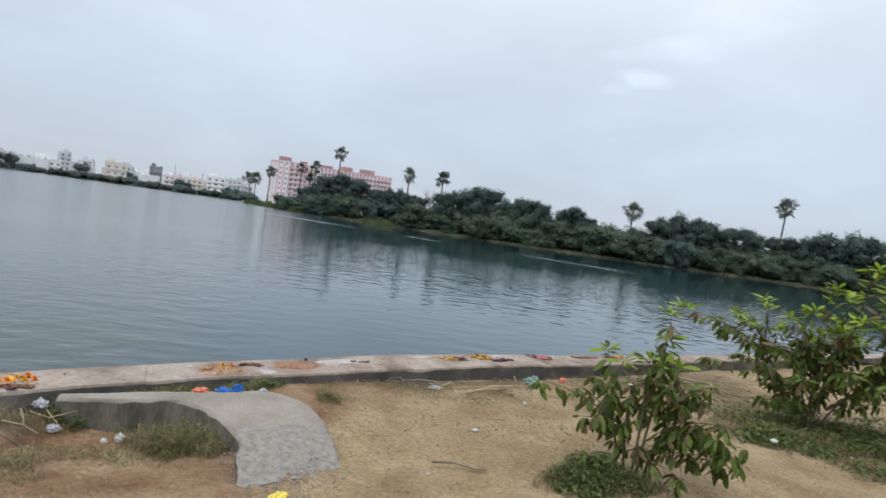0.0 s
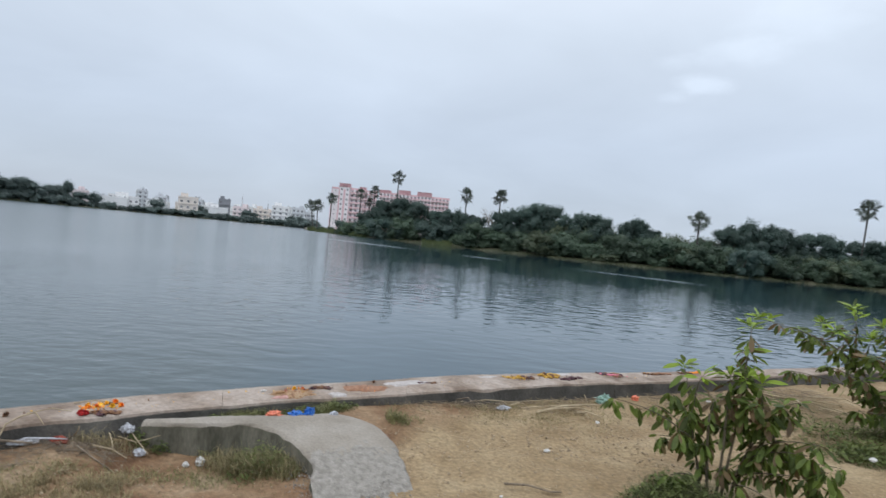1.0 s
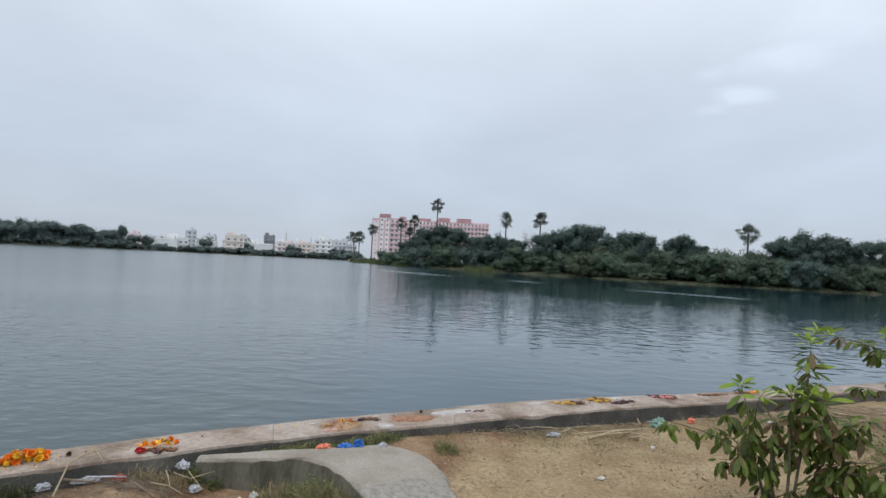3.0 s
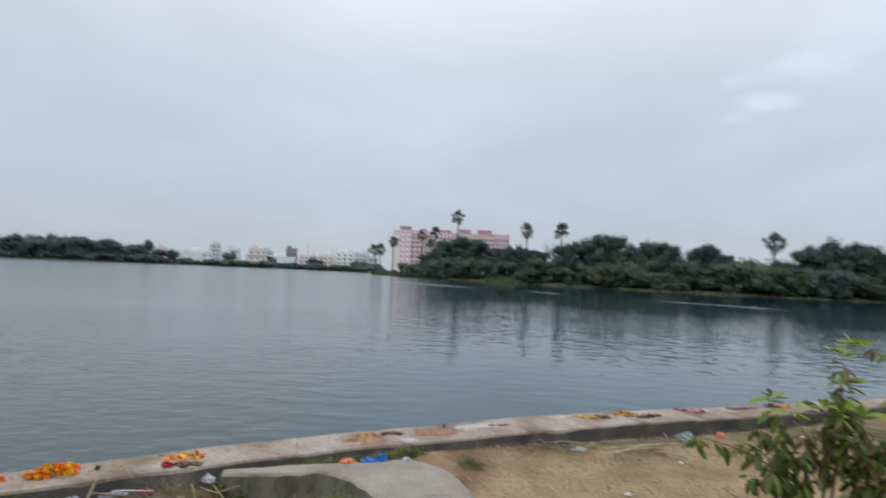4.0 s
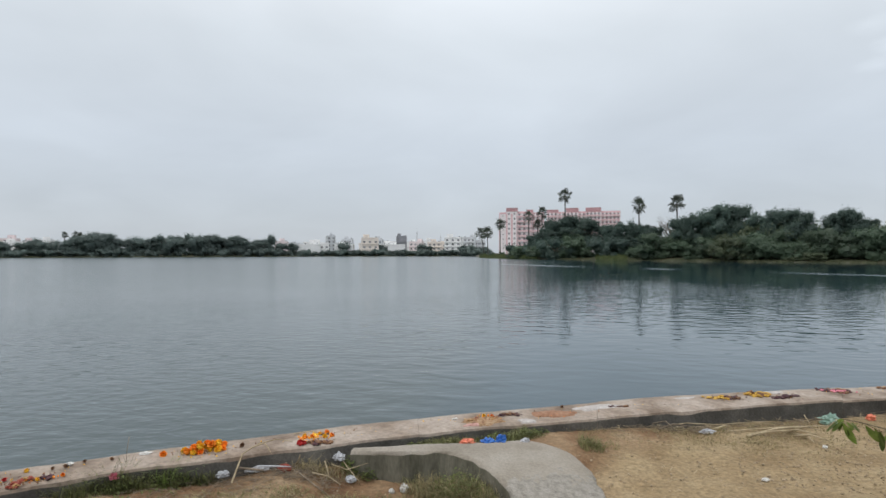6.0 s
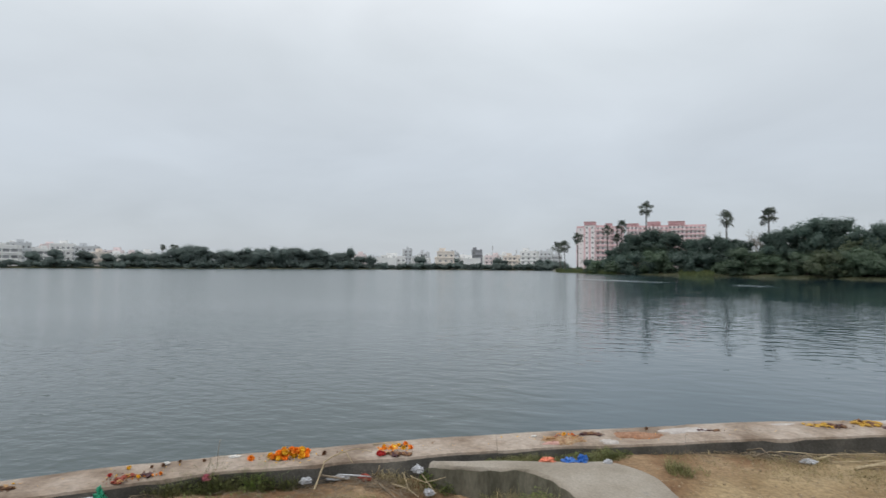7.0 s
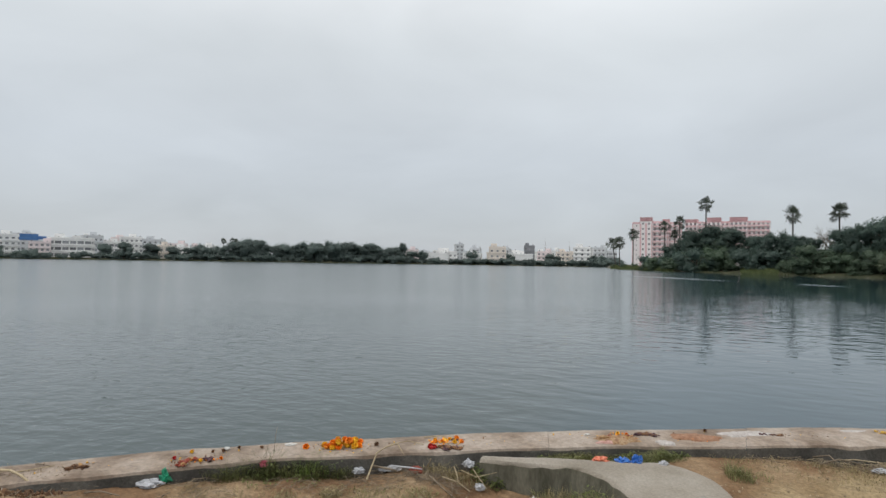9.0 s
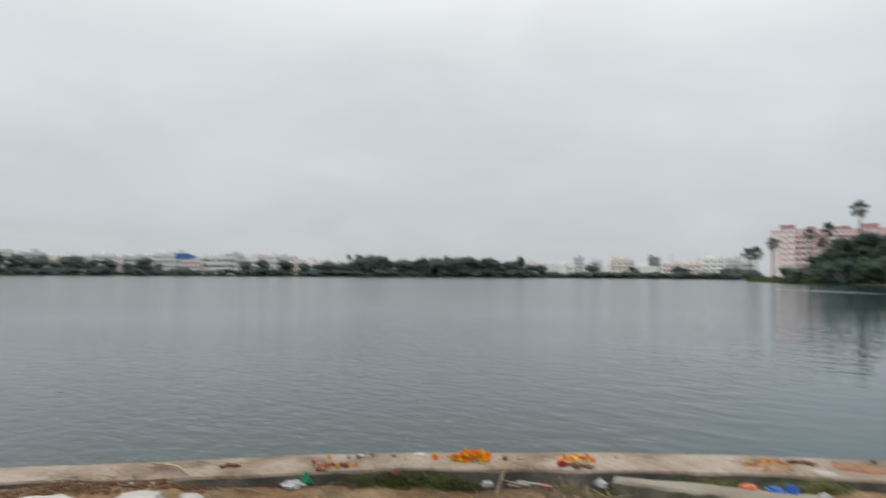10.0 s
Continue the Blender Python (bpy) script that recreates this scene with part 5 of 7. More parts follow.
def apartments():
    """Two long blocks with stair heads, behind the spit."""
    both = [M_APT_WHITE, M_APT_PINK]
    fh = 2.72
    c = at(-16.45, 342.0, 0)
    root = thing("apartment_building", "nine-storey white and pink apartment block beyond the wooded spit", "apartment block", "apartment blocks", pose(c.x, c.y, 0, 0, 0, 16.45 - 3))
    top = 9 * fh
    block(root, -12.6, -8.3, 3.0, 14, 0, top - 0.6, 1, 9, both, win=(0.5, 0.6), sill=1.2, name="end_wing")
    block(root, -8.3, -2.2, -1.0, 13, 0, top + 0.5, 2, 9, both, win=(0.9, 1.0), name="stair_tower")
    block(root, -2.2, 5.6, 0, 13, 0, top - 0.4, 3, 9, both, win=(1.1, 1.15), band=True)
    block(root, 5.6, 12.8, 0.8, 13, 0, top - 0.9, 3, 9, both, win=(1.1, 1.15), band=True)
    crowns(root, [(-8.4, -2.1, -1.1, top - 0.2, 1.3), (2.9, 6.6, 1.0, top - 0.9, 1.0)])
    balconies(root, [(-2.2, 5.6, 0.0, 3), (5.6, 12.8, 0.8, 3)], fh, 9)
    pilasters(root, [(-12.55, 3.0, 0.2), (-8.5, 3.0, 0.2), (-8.0, -1.0, 0.35), (-5.2, -1.0, 0.5), (-2.3, -1.0, 0.22), (5.6, 0, 0.25), (12.7, 0.8, 0.2)], top - 0.8)
    c = at(-10.72, 372.0, 0)
    root = thing("apartment_building", "pink and white apartment block half hidden by trees", "apartment block", "apartment blocks", pose(c.x, c.y, 0, 0, 0, 10.75 - 4))
    x, runs, edges, heads = -21.9, [], [], []
    top = 10 * fh - 1.0
    for k, (w, n, out) in enumerate([(6.6, 3, -0.6), (5.2, 2, 0.0), (7.0, 3, -0.8), (4.6, 2, 0.0), (8.8, 4, -0.8), (11.2, 5, 0.0)]):
        block(root, x, x + w, out, 13, 0, top - (0.5 if k % 2 else 0), n, 10, both, win=(1.1, 1.15), band=True, name="wing")
        if k % 2 == 0:
            heads.append((x - 0.1, x + w + 0.1, out - 0.1, top - 0.8, 1.1 if k == 0 else 1.9))
        runs.append((x, x + w, out, n))
        edges.append((x, out, 0.22))
        x += w
    crowns(root, heads)
    balconies(root, runs, top / 10, 10)
    pilasters(root, edges[1:], top - 0.6)


def crowns(root, places):
    """Pink stair heads and parapets."""
    for x0, x1, y, z, h in places:
        bm = bmesh.new()
        box(bm, x0 - 0.15, x1 + 0.15, y - 0.15, y + 8, z + 0.95, z + 1.25, 0, 0.05)
        box(bm, x0 + 0.1, x1 - 0.1, y + 0.1, y + 7, z + 1.25, z + 1.25 + h, 0, 0.05)
        box(bm, x0 - 0.05, x1 + 0.05, y, y + 7.2, z + 1.25 + h, z + 1.5 + h, 0, 0.04)
        part("stair_head", mesh_of("stair_head", bm, M_APT_HEAD), root, "pink stair-head room")


def balconies(root, runs, fh, floors):
    """A gallery with a solid pink parapet along each floor of a wing."""
    for x0, x1, y, n in runs:
        w = x1 - x0 - 0.9
        bm = bmesh.new()
        box(bm, -w / 2, w / 2, -1.0, -0.004, -0.14, 0.0, 0)
        box(bm, -w / 2, w / 2, -1.0, -0.88, 0.0, 0.9, 1)
        for s in (-1, 1):
            box(bm, min(s * w / 2, s * (w / 2 - 0.12)), max(s * w / 2, s * (w / 2 - 0.12)), -0.88, -0.004, 0.0, 0.9, 1)
        for k in range(1, n):
            x = -w / 2 + w * k / n
            box(bm, x - 0.12, x + 0.12, -0.86, -0.004, 0.0, fh - 0.16, 0)
        me = mesh_of("balcony", bm, [M_APT_WHITE, M_APT_PINK])
        for f in range(2, floors):
            part("balcony", me, root, "", Matrix.Translation(((x0 + x1) / 2, y, f * fh)))


def pilasters(root, places, top):
    for x, y, w in places:
        bm = bmesh.new()
        box(bm, x - w, x + w, y - 0.16, y - 0.004, 0, top)
        part("pilaster", mesh_of("pilaster", bm, M_APT_PINK), root)


apartments()


# ---------------------------------------------------------------- saplings by the quay
def leaf_mesh(name, mat, length=0.15, width=0.06, curl=0.25, seed=0):
    """One broad leaf along +y: folded at the midrib, tip bent down."""
    rng = random.Random(seed)
    verts, faces = [], []
    prof = [(0.0, 0.02), (0.12, 0.08), (0.3, 0.33), (0.52, 0.5), (0.74, 0.47), (0.9, 0.27), (1.0, 0.02)]
    for t, w in prof:
        y = t * length
        z = -curl * length * t * t + 0.02 * length * math.sin(t * 7)
        for s in (-1, 0, 1):
            verts.append((s * w * width * rng.uniform(0.9, 1.1), y, z + (0.16 * w * width if s else 0)))
    for k in range(len(prof) - 1):
        for j in range(2):
            a = 3 * k + j
            faces.append((a, a + 1, a + 4, a + 3))
    return mesh_from(name, verts, faces, mat, smooth=True)


LEAVES = [[leaf_mesh("leaf", m, 0.102, 0.032, c, k) for k, c in enumerate((0.12, 0.3, 0.5))] for m in (M_LEAF, M_LEAF_YOUNG, M_LEAF_DRY)]


def sapling(name, label, base, az, whorls, seed, size=1.0, spread=0.25, top=1.0, per=(10, 14), dense=(0.62, 0.72, 0.82, 0.91), fresh=0.0):
    """Stems from one root that end in whorls of leaves. whorls: offset to the side and height above the root."""
    rng = random.Random(seed)
    a = radians(az)
    right, deep = Vector((math.cos(a), -math.sin(a), 0)), Vector((math.sin(a), math.cos(a), 0))
    t = thing(name, label, "shrub", "young shrubs by the quay", Matrix.Translation(base))
    nodes = []
    # a few main stems rise from the root, thinner branches leave them
    wide = max(abs(r) for r, h in whorls)
    mains = []
    for k, (q, z) in enumerate(((-0.42, 0.36), (-0.16, 0.5), (0.06, 0.56), (0.26, 0.52), (0.56, 0.4))):
        foot = right * q * 0.16 + deep * rng.uniform(-0.05, 0.05) + Vector((0, 0, -0.04))
        head = right * q * wide * 0.62 + deep * rng.uniform(-0.5, 0.5) * spread + Vector((0, 0, z * top))
        bend = foot.lerp(head, 0.5) - right * q * wide * 0.14 + Vector((rng.uniform(-0.03, 0.03), rng.uniform(-0.03, 0.03), 0.04))
        mains.append((foot, bend, head))
        path = [foot * (1 - i / 7) ** 2 + bend * 2 * (i / 7) * (1 - i / 7) + head * (i / 7) ** 2 for i in range(8)]
        v, f = tube(path, [size * (0.0105 - 0.005 * i / 7) for i in range(8)], 6)
        part("stem", mesh_from("stem", v, f, M_STEM, smooth=True), t)
    for k, (r, h) in enumerate(whorls):
        end = right * r + deep * rng.uniform(-spread, spread) + Vector((0, 0, h))
        foot, bend, head = min(mains, key=lambda m: abs(m[2].dot(right) - r) + rng.uniform(0, 0.12))
        s = min(1.0, max(0.12, 0.62 * h / max(head.z, 0.1) + rng.uniform(-0.08, 0.08)))
        start = foot * (1 - s) ** 2 + bend * 2 * s * (1 - s) + head * s * s
        mid = start.lerp(end, 0.5) + Vector((-right.x * (r - start.dot(right)) * 0.2, -right.y * (r - start.dot(right)) * 0.2, 0.05 + 0.06 * h))
        path = []
        for i in range(8):
            s = i / 7
            path.append(start * (1 - s) ** 2 + mid * 2 * s * (1 - s) + end * s * s)
        rad = [size * (0.0052 - 0.0032 * i / 7) for i in range(8)]
        v, f = tube(path, rad, 6)
        part("stem", mesh_from("stem", v, f, M_STEM, smooth=True), t)
        d = (path[-1] - path[-3]).normalized()
        nodes.append((path[-1], d, rng.randint(*per), h))
        for s in dense:
            p = start * (1 - s) ** 2 + mid * 2 * s * (1 - s) + end * s * s
            if p.z > 0.2:
                nodes.append((p, d, rng.randint(2, 4) + (size > 1.1), min(h * s, 0.6 * top)))
    rng.shuffle(nodes)
    rest = {}
    made = 0
    for p, d, n, h in nodes:
        g0 = rng.uniform(0, 360)
        for i in range(n):
            g = g0 + i * 137.5 + rng.uniform(-20, 20)
            high = h > (fresh or 0.66 * top)
            droop = rng.uniform(-5, 65) if high else rng.uniform(-85, -10) if h < (0.6 * fresh or 0.55 * top) else rng.uniform(-60, 35)
            kind = 1 if (high and rng.random() < 0.7) else 2 if (h < 0.7 * top and rng.random() < 0.2) else 0
            s = size * rng.uniform(0.5, 1.2)
            m = Matrix.Translation(p + d * rng.uniform(-0.03, 0.01)) @ pose(0, 0, 0, 0, 0, g) @ pose(0, 0, 0, droop, rng.uniform(-35, 35), 0) @ Matrix.Translation((0, 0.012, 0)) @ Matrix.Diagonal((s, s, s, 1))
            which = rng.randrange(3)
            if made < 300:
                part("leaf", LEAVES[kind][which], t, "", m)
            else:
                rest.setdefault(kind, []).append((LEAVES[kind][which], m))
            made += 1
    for kind, items in rest.items():
        verts, faces = [], []
        for me, m in items:
            b = len(verts)
            verts += [m @ v.co for v in me.vertices]
            faces += [tuple(b + i for i in f.vertices) for f in me.polygons]
        tagged(part("foliage", mesh_from("foliage", verts, faces, [M_LEAF_MASS, M_LEAF_YOUNG, M_LEAF_DRY][kind], smooth=True), t), kind="stuff")


sapling("sapling", "young leafy sapling with several thin stems on bare earth", (1.33, 3.88, 0.05), 18.0,
        [(0.12, 1.08), (0.11, 0.92), (0.12, 0.79), (-0.24, 0.78), (-0.13, 0.75), (-0.63, 0.54), (-0.32, 0.57), (-0.4, 0.46), (0.03, 0.78), (0.2, 0.74), (0.32, 0.67), (-0.04, 0.6), (-0.18, 0.53), (0.12, 0.57), (0.25, 0.56), (0.02, 0.45), (-0.33, 0.34), (-0.09, 0.35), (-0.23, 0.42), (-0.24, 0.16), (-0.32, 0.04), (-0.17, 0.07), (0.36, 0.45), (0.5, 0.5), (0.56, 0.35), (0.65, 0.33), (0.47, 0.35), (0.27, 0.36), (0.38, 0.2), (0.54, 0.22), (0.63, 0.24), (0.29, 0.14), (0.18, 0.28), (0.13, 0.15), (0.05, 0.23), (0.4, 0.69), (0.18, 0.64), (0.07, 0.66), (-0.07, 0.47), (0.38, 0.59), (-0.1, 0.21), (0.47, 0.43)], 3, top=1.08, per=(12, 17), spread=0.22, dense=(0.25, 0.36, 0.47, 0.58, 0.68, 0.78, 0.88))
_rng = random.Random(64)
_bush = [(round(q, 2), round((0.75 + 0.75 * max(0.0, q) ** 0.8) * h, 2)) for q, h in ((_rng.uniform(-0.35, 1.7), _rng.uniform(0.35, 1.15)) for _ in range(46))]
sapling("sapling", "larger bushy sapling with many leaves and weeds at its foot", (3.5, 5.75, 0.07), 31.3,
        [(-1.24, 0.94), (-0.97, 0.83), (-0.76, 0.94), (-0.45, 1.15), (-0.05, 1.12), (0.1, 1.35), (0.47, 1.74), (0.66, 1.64), (0.66, 1.16), (0.35, 0.86), (-0.3, 0.77), (-0.61, 0.6), (-0.97, 0.42),
         (0.01, 0.69), (0.58, 0.63), (0.88, 1.59), (1.12, 1.21), (1.3, 1.5), (1.0, 0.69), (0.76, 2.0), (0.25, 0.45), (-0.32, 0.36), (1.5, 0.9), (0.3, 1.1), (0.9, 1.0), (-0.6, 0.9), (-0.25, 1.0), (0.0, 0.9), (0.2, 1.25), (0.5, 1.4), (0.75, 1.3), (0.45, 1.05), (0.15, 0.7), (-0.15, 0.6), (0.7, 0.85), (1.15, 1.0), (1.2, 1.35), (0.95, 1.25), (0.35, 1.55), (-0.85, 0.75), (0.5, 0.4), (0.85, 0.4)] + _bush, 8, size=1.15, spread=0.6, top=1.7, fresh=0.85, per=(15, 21), dense=(0.2, 0.32, 0.44, 0.55, 0.65, 0.75, 0.85, 0.93))


# ---------------------------------------------------------------- grass and weeds
def blades(name, label, category, spots, mat, seed):
    """Tufts of grass. spots: x, y, radius, blades, height."""
    rng = random.Random(seed)
    verts, faces = [], []
    for x, y, r, n, h in spots:
        for _ in range(int(n * 1.35)):
            a, q = rng.uniform(0, 6.283), r * math.sqrt(rng.random())
            px, py = x + math.cos(a) * q, y + math.sin(a) * q
            p = Vector((px, py, ground_z(px, py) - 0.01))
            hh = h * rng.uniform(0.45, 1.2)
            g = rng.uniform(0, 6.283)
            bend = Vector((math.cos(g), math.sin(g), 0)) * hh * rng.uniform(0.15, 1.2)
            w = Vector((-math.sin(g), math.cos(g), 0)) * rng.uniform(0.0008, 0.0022)
            b = len(verts)
            m = p + bend * 0.35 + Vector((0, 0, hh * 0.6))
            verts += [p - w, p + w, m + w * 0.8, m - w * 0.8, p + bend + Vector((0, 0, hh * rng.uniform(0.65, 1.0)))]
            faces += [(b, b + 1, b + 2, b + 3), (b + 3, b + 2, b + 4)]
    tagged(new(name, mesh_from(name, verts, faces, mat)), label, category, kind="stuff")


def line_spots(a, b, n, r, count, h, jitter, seed):
    rng = random.Random(seed)
    return [(a[0] + (b[0] - a[0]) * k / n + rng.uniform(-jitter, jitter), a[1] + (b[1] - a[1]) * k / n + rng.uniform(-jitter, jitter), r, count, h * rng.uniform(0.6, 1.3)) for k in range(n + 1)]


blades("grass", "green grass growing against the side of the ramp", "grass",
       line_spots((-1.74, 3.50), (-1.16, 3.40), 14, 0.06, 60, 0.08, 0.03, 1) + line_spots((-1.58, 3.51), (-1.22, 3.44), 9, 0.08, 60, 0.11, 0.03, 2) + line_spots((-1.48, 3.50), (-1.28, 3.46), 5, 0.07, 36, 0.17, 0.02, 13), M_GRASS, 1)
blades("grass", "green grass in the gap between ramp and quay wall", "grass",
       line_spots((-2.05, 3.74), (-1.2, 4.38), 22, 0.06, 90, 0.075, 0.03, 3) + line_spots((-1.6, 4.1), (-1.25, 4.4), 6, 0.05, 60, 0.10, 0.03, 4), M_GRASS, 2)
blades("weeds", "dark-green weeds along the foot of the quay wall", "weeds",
       line_spots((-3.46, 2.22), (-2.85, 2.93), 26, 0.06, 46, 0.10, 0.04, 5) + [(-3.33, 2.36, 0.09, 160, 0.13), (-3.22, 2.5, 0.08, 170, 0.17), (-3.12, 2.58, 0.08, 120, 0.13), (-3.0, 2.72, 0.08, 150, 0.15), (-2.88, 2.86, 0.06, 80, 0.12)], M_WEED, 3)
blades("grass", "fresh green grass tuft at the foot of the quay wall", "grass", line_spots((-3.02, 2.70), (-2.95, 2.86), 5, 0.06, 60, 0.16, 0.02, 7), M_FRESHGRASS, 4)
blades("grass", "short grass filling the gap behind the ramp", "grass", line_spots((-2.1, 3.62), (-1.3, 4.2), 24, 0.06, 100, 0.06, 0.03, 81), M_GRASS, 81)
blades("dry_grass", "dry grass filling the gap behind the ramp", "grass", line_spots((-2.1, 3.60), (-1.4, 4.1), 18, 0.06, 70, 0.05, 0.03, 82), M_DRYGRASS, 82)
blades("grass", "small grass tuft on bare earth", "grass", [(-0.75, 4.33, 0.09, 230, 0.11), (-0.62, 4.45, 0.06, 30, 0.06)], M_GRASS, 5)
blades("dry_grass", "yellowed dry grass on the bank", "grass",
       line_spots((-3.3, 1.9), (-2.2, 3.0), 26, 0.12, 26, 0.045, 0.10, 8) + line_spots((-2.6, 2.5), (-1.2, 3.0), 26, 0.13, 24, 0.04, 0.12, 9) + line_spots((-2.5, 3.3), (-2.2, 3.35), 8, 0.08, 60, 0.08, 0.05, 10)
       + line_spots((-0.9, 4.7), (1.2, 6.1), 30, 0.12, 32, 0.05, 0.10, 11) + line_spots((-0.6, 4.75), (1.0, 5.15), 34, 0.16, 70, 0.03, 0.16, 16) + line_spots((-0.3, 4.95), (1.1, 5.6), 26, 0.14, 60, 0.04, 0.12, 17) + line_spots((1.5, 6.0), (3.6, 7.2), 26, 0.2, 50, 0.07, 0.2, 12) + line_spots((-1.95, 3.7), (-1.7, 3.9), 6, 0.05, 60, 0.06, 0.03, 14)
       + line_spots((-3.7, 1.0), (-2.6, 1.9), 16, 0.15, 40, 0.05, 0.15, 15), M_DRYGRASS, 6)
_rng = random.Random(77)
blades("dry_grass", "tan fuzzy patches of dry grass on the reddish bank", "grass",
       [(-3.45 + 1.5 * q + _rng.uniform(-0.12, 0.12), 1.85 + 1.15 * q + _rng.uniform(-0.22, 0.12), _rng.uniform(0.06, 0.14), _rng.randint(90, 200), _rng.uniform(0.03, 0.07)) for q in (_rng.random() for _ in range(22))], M_DRYGRASS, 61)
blades("grass", "short green grass on trodden earth", "grass",
       line_spots((-3.1, 2.0), (-2.0, 2.9), 26, 0.16, 12, 0.028, 0.14, 21) + line_spots((-2.2, 3.05), (-1.4, 3.3), 16, 0.10, 34, 0.045, 0.06, 22) + line_spots((-2.6, 2.6), (-1.7, 3.0), 18, 0.16, 12, 0.026, 0.1, 24) + line_spots((-0.2, 5.2), (0.9, 5.95), 12, 0.1, 16, 0.05, 0.08, 23), M_GRASS, 7)
blades("grass", "thin olive grass on trodden earth by the ramp", "grass", line_spots((-2.75, 2.62), (-1.65, 3.36), 26, 0.11, 32, 0.04, 0.05, 71), M_GRASS, 71)
blades("weeds", "dark low weeds round the foot of the sapling", "weeds",
       [(0.78, 3.55, 0.12, 110, 0.07), (0.92, 3.68, 0.14, 200, 0.12), (1.08, 3.78, 0.15, 260, 0.17), (1.2, 3.72, 0.14, 240, 0.17), (1.1, 3.62, 0.14, 220, 0.14), (1.0, 3.55, 0.14, 180, 0.10), (1.3, 3.68, 0.12, 200, 0.12),
        (1.42, 3.72, 0.12, 120, 0.08), (1.02, 3.95, 0.10, 90, 0.09), (1.55, 3.85, 0.14, 60, 0.05)], M_WEED, 8)
blades("weeds", "dark tangled weeds spread under the larger sapling", "weeds",
       line_spots((2.65, 5.5), (3.35, 4.75), 16, 0.25, 60, 0.06, 0.2, 31) + line_spots((2.75, 5.35), (4.2, 5.2), 20, 0.28, 70, 0.08, 0.22, 32) + line_spots((3.1, 5.8), (4.6, 5.9), 16, 0.25, 80, 0.11, 0.2, 33), M_WEED, 9)


def leafy(name, label, spots, seed, size=0.015):
    """Low broad-leaved weeds. spots: x, y, radius, leaves, height."""
    rng = random.Random(seed)
    verts, faces = [], []
    for x, y, r, count, h in spots:
        for _ in range(count * 2):
            a, q = rng.uniform(0, 6.283), r * math.sqrt(rng.random())
            px, py = x + math.cos(a) * q, y + math.sin(a) * q
            c = Vector((px, py, ground_z(px, py) + 0.85 * h * rng.random() ** 0.8 * (1.15 - 0.7 * q / r)))
            s = size * rng.uniform(0.5, 1.3)
            g, tip = rng.uniform(0, 6.283), rng.uniform(-0.7, 0.6)
            u = Vector((math.cos(g), math.sin(g), tip)).normalized() * s
            w = Vector((-math.sin(g), math.cos(g), rng.uniform(-0.4, 0.4))) * s * 0.42
            b = len(verts)
            verts += [c - u, c + w - u * 0.1, c + u + Vector((0, 0, -0.25 * s)), c - w - u * 0.1]
            faces += [(b, b + 1, b + 2), (b, b + 2, b + 3)]
    tagged(new(name, mesh_from(name, verts, faces, M_BROADWEED)), label, "weeds", kind="stuff")


leafy("weeds", "low broad-leaved weeds at the foot of the quay wall",
      [(-3.40, 2.30, 0.09, 70, 0.08), (-3.30, 2.42, 0.10, 120, 0.12), (-3.20, 2.52, 0.10, 130, 0.13), (-3.10, 2.62, 0.09, 100, 0.10), (-3.00, 2.74, 0.09, 110, 0.12), (-2.90, 2.85, 0.07, 60, 0.09), (-3.16, 2.42, 0.12, 60, 0.05), (-2.98, 2.6, 0.12, 50, 0.05)], 1, 0.011)
leafy("weeds", "olive leafy weeds growing against the side of the ramp", [(-1.60, 3.47, 0.08, 60, 0.09), (-1.52, 3.48, 0.10, 140, 0.16), (-1.43, 3.48, 0.10, 170, 0.21), (-1.34, 3.46, 0.10, 150, 0.18), (-1.26, 3.44, 0.08, 80, 0.12), (-1.45, 3.40, 0.12, 90, 0.08)], 9, 0.012)
leafy("weeds", "dark creeping weeds in the gap between ramp and quay wall", line_spots((-2.0, 3.72), (-1.15, 4.5), 16, 0.07, 70, 0.07, 0.03, 83), 12, 0.011)
leafy("weeds", "broad-leaved weeds beside the ramp and quay", [(-2.18, 3.44, 0.07, 120, 0.14), (-2.06, 3.47, 0.06, 60, 0.10), (-1.25, 4.36, 0.06, 70, 0.09), (-1.42, 4.26, 0.08, 80, 0.08)], 2)
leafy("weeds", "broad-leaved weeds round the foot of the sapling", [(0.86, 3.62, 0.12, 120, 0.13), (1.00, 3.74, 0.13, 240, 0.22), (1.13, 3.74, 0.12, 220, 0.24), (1.02, 3.56, 0.17, 190, 0.14), (1.26, 3.64, 0.13, 140, 0.15), (1.12, 3.9, 0.10, 120, 0.16), (0.92, 3.50, 0.12, 80, 0.09)], 3, 0.018)
leafy("weeds", "broad-leaved weeds under the larger sapling", line_spots((2.65, 5.3), (3.3, 4.75), 8, 0.2, 90, 0.12, 0.24, 41) + line_spots((2.8, 5.45), (4.2, 5.3), 11, 0.22, 110, 0.18, 0.26, 42) + line_spots((3.0, 5.75), (4.4, 5.8), 9, 0.22, 110, 0.25, 0.25, 43), 4, 0.022)
blades("dry_grass", "dry straw-coloured grass mixed in beside the ramp", "grass", line_spots((-1.72, 3.48), (-1.16, 3.40), 14, 0.09, 70, 0.12, 0.04, 51), M_DRYGRASS, 11)


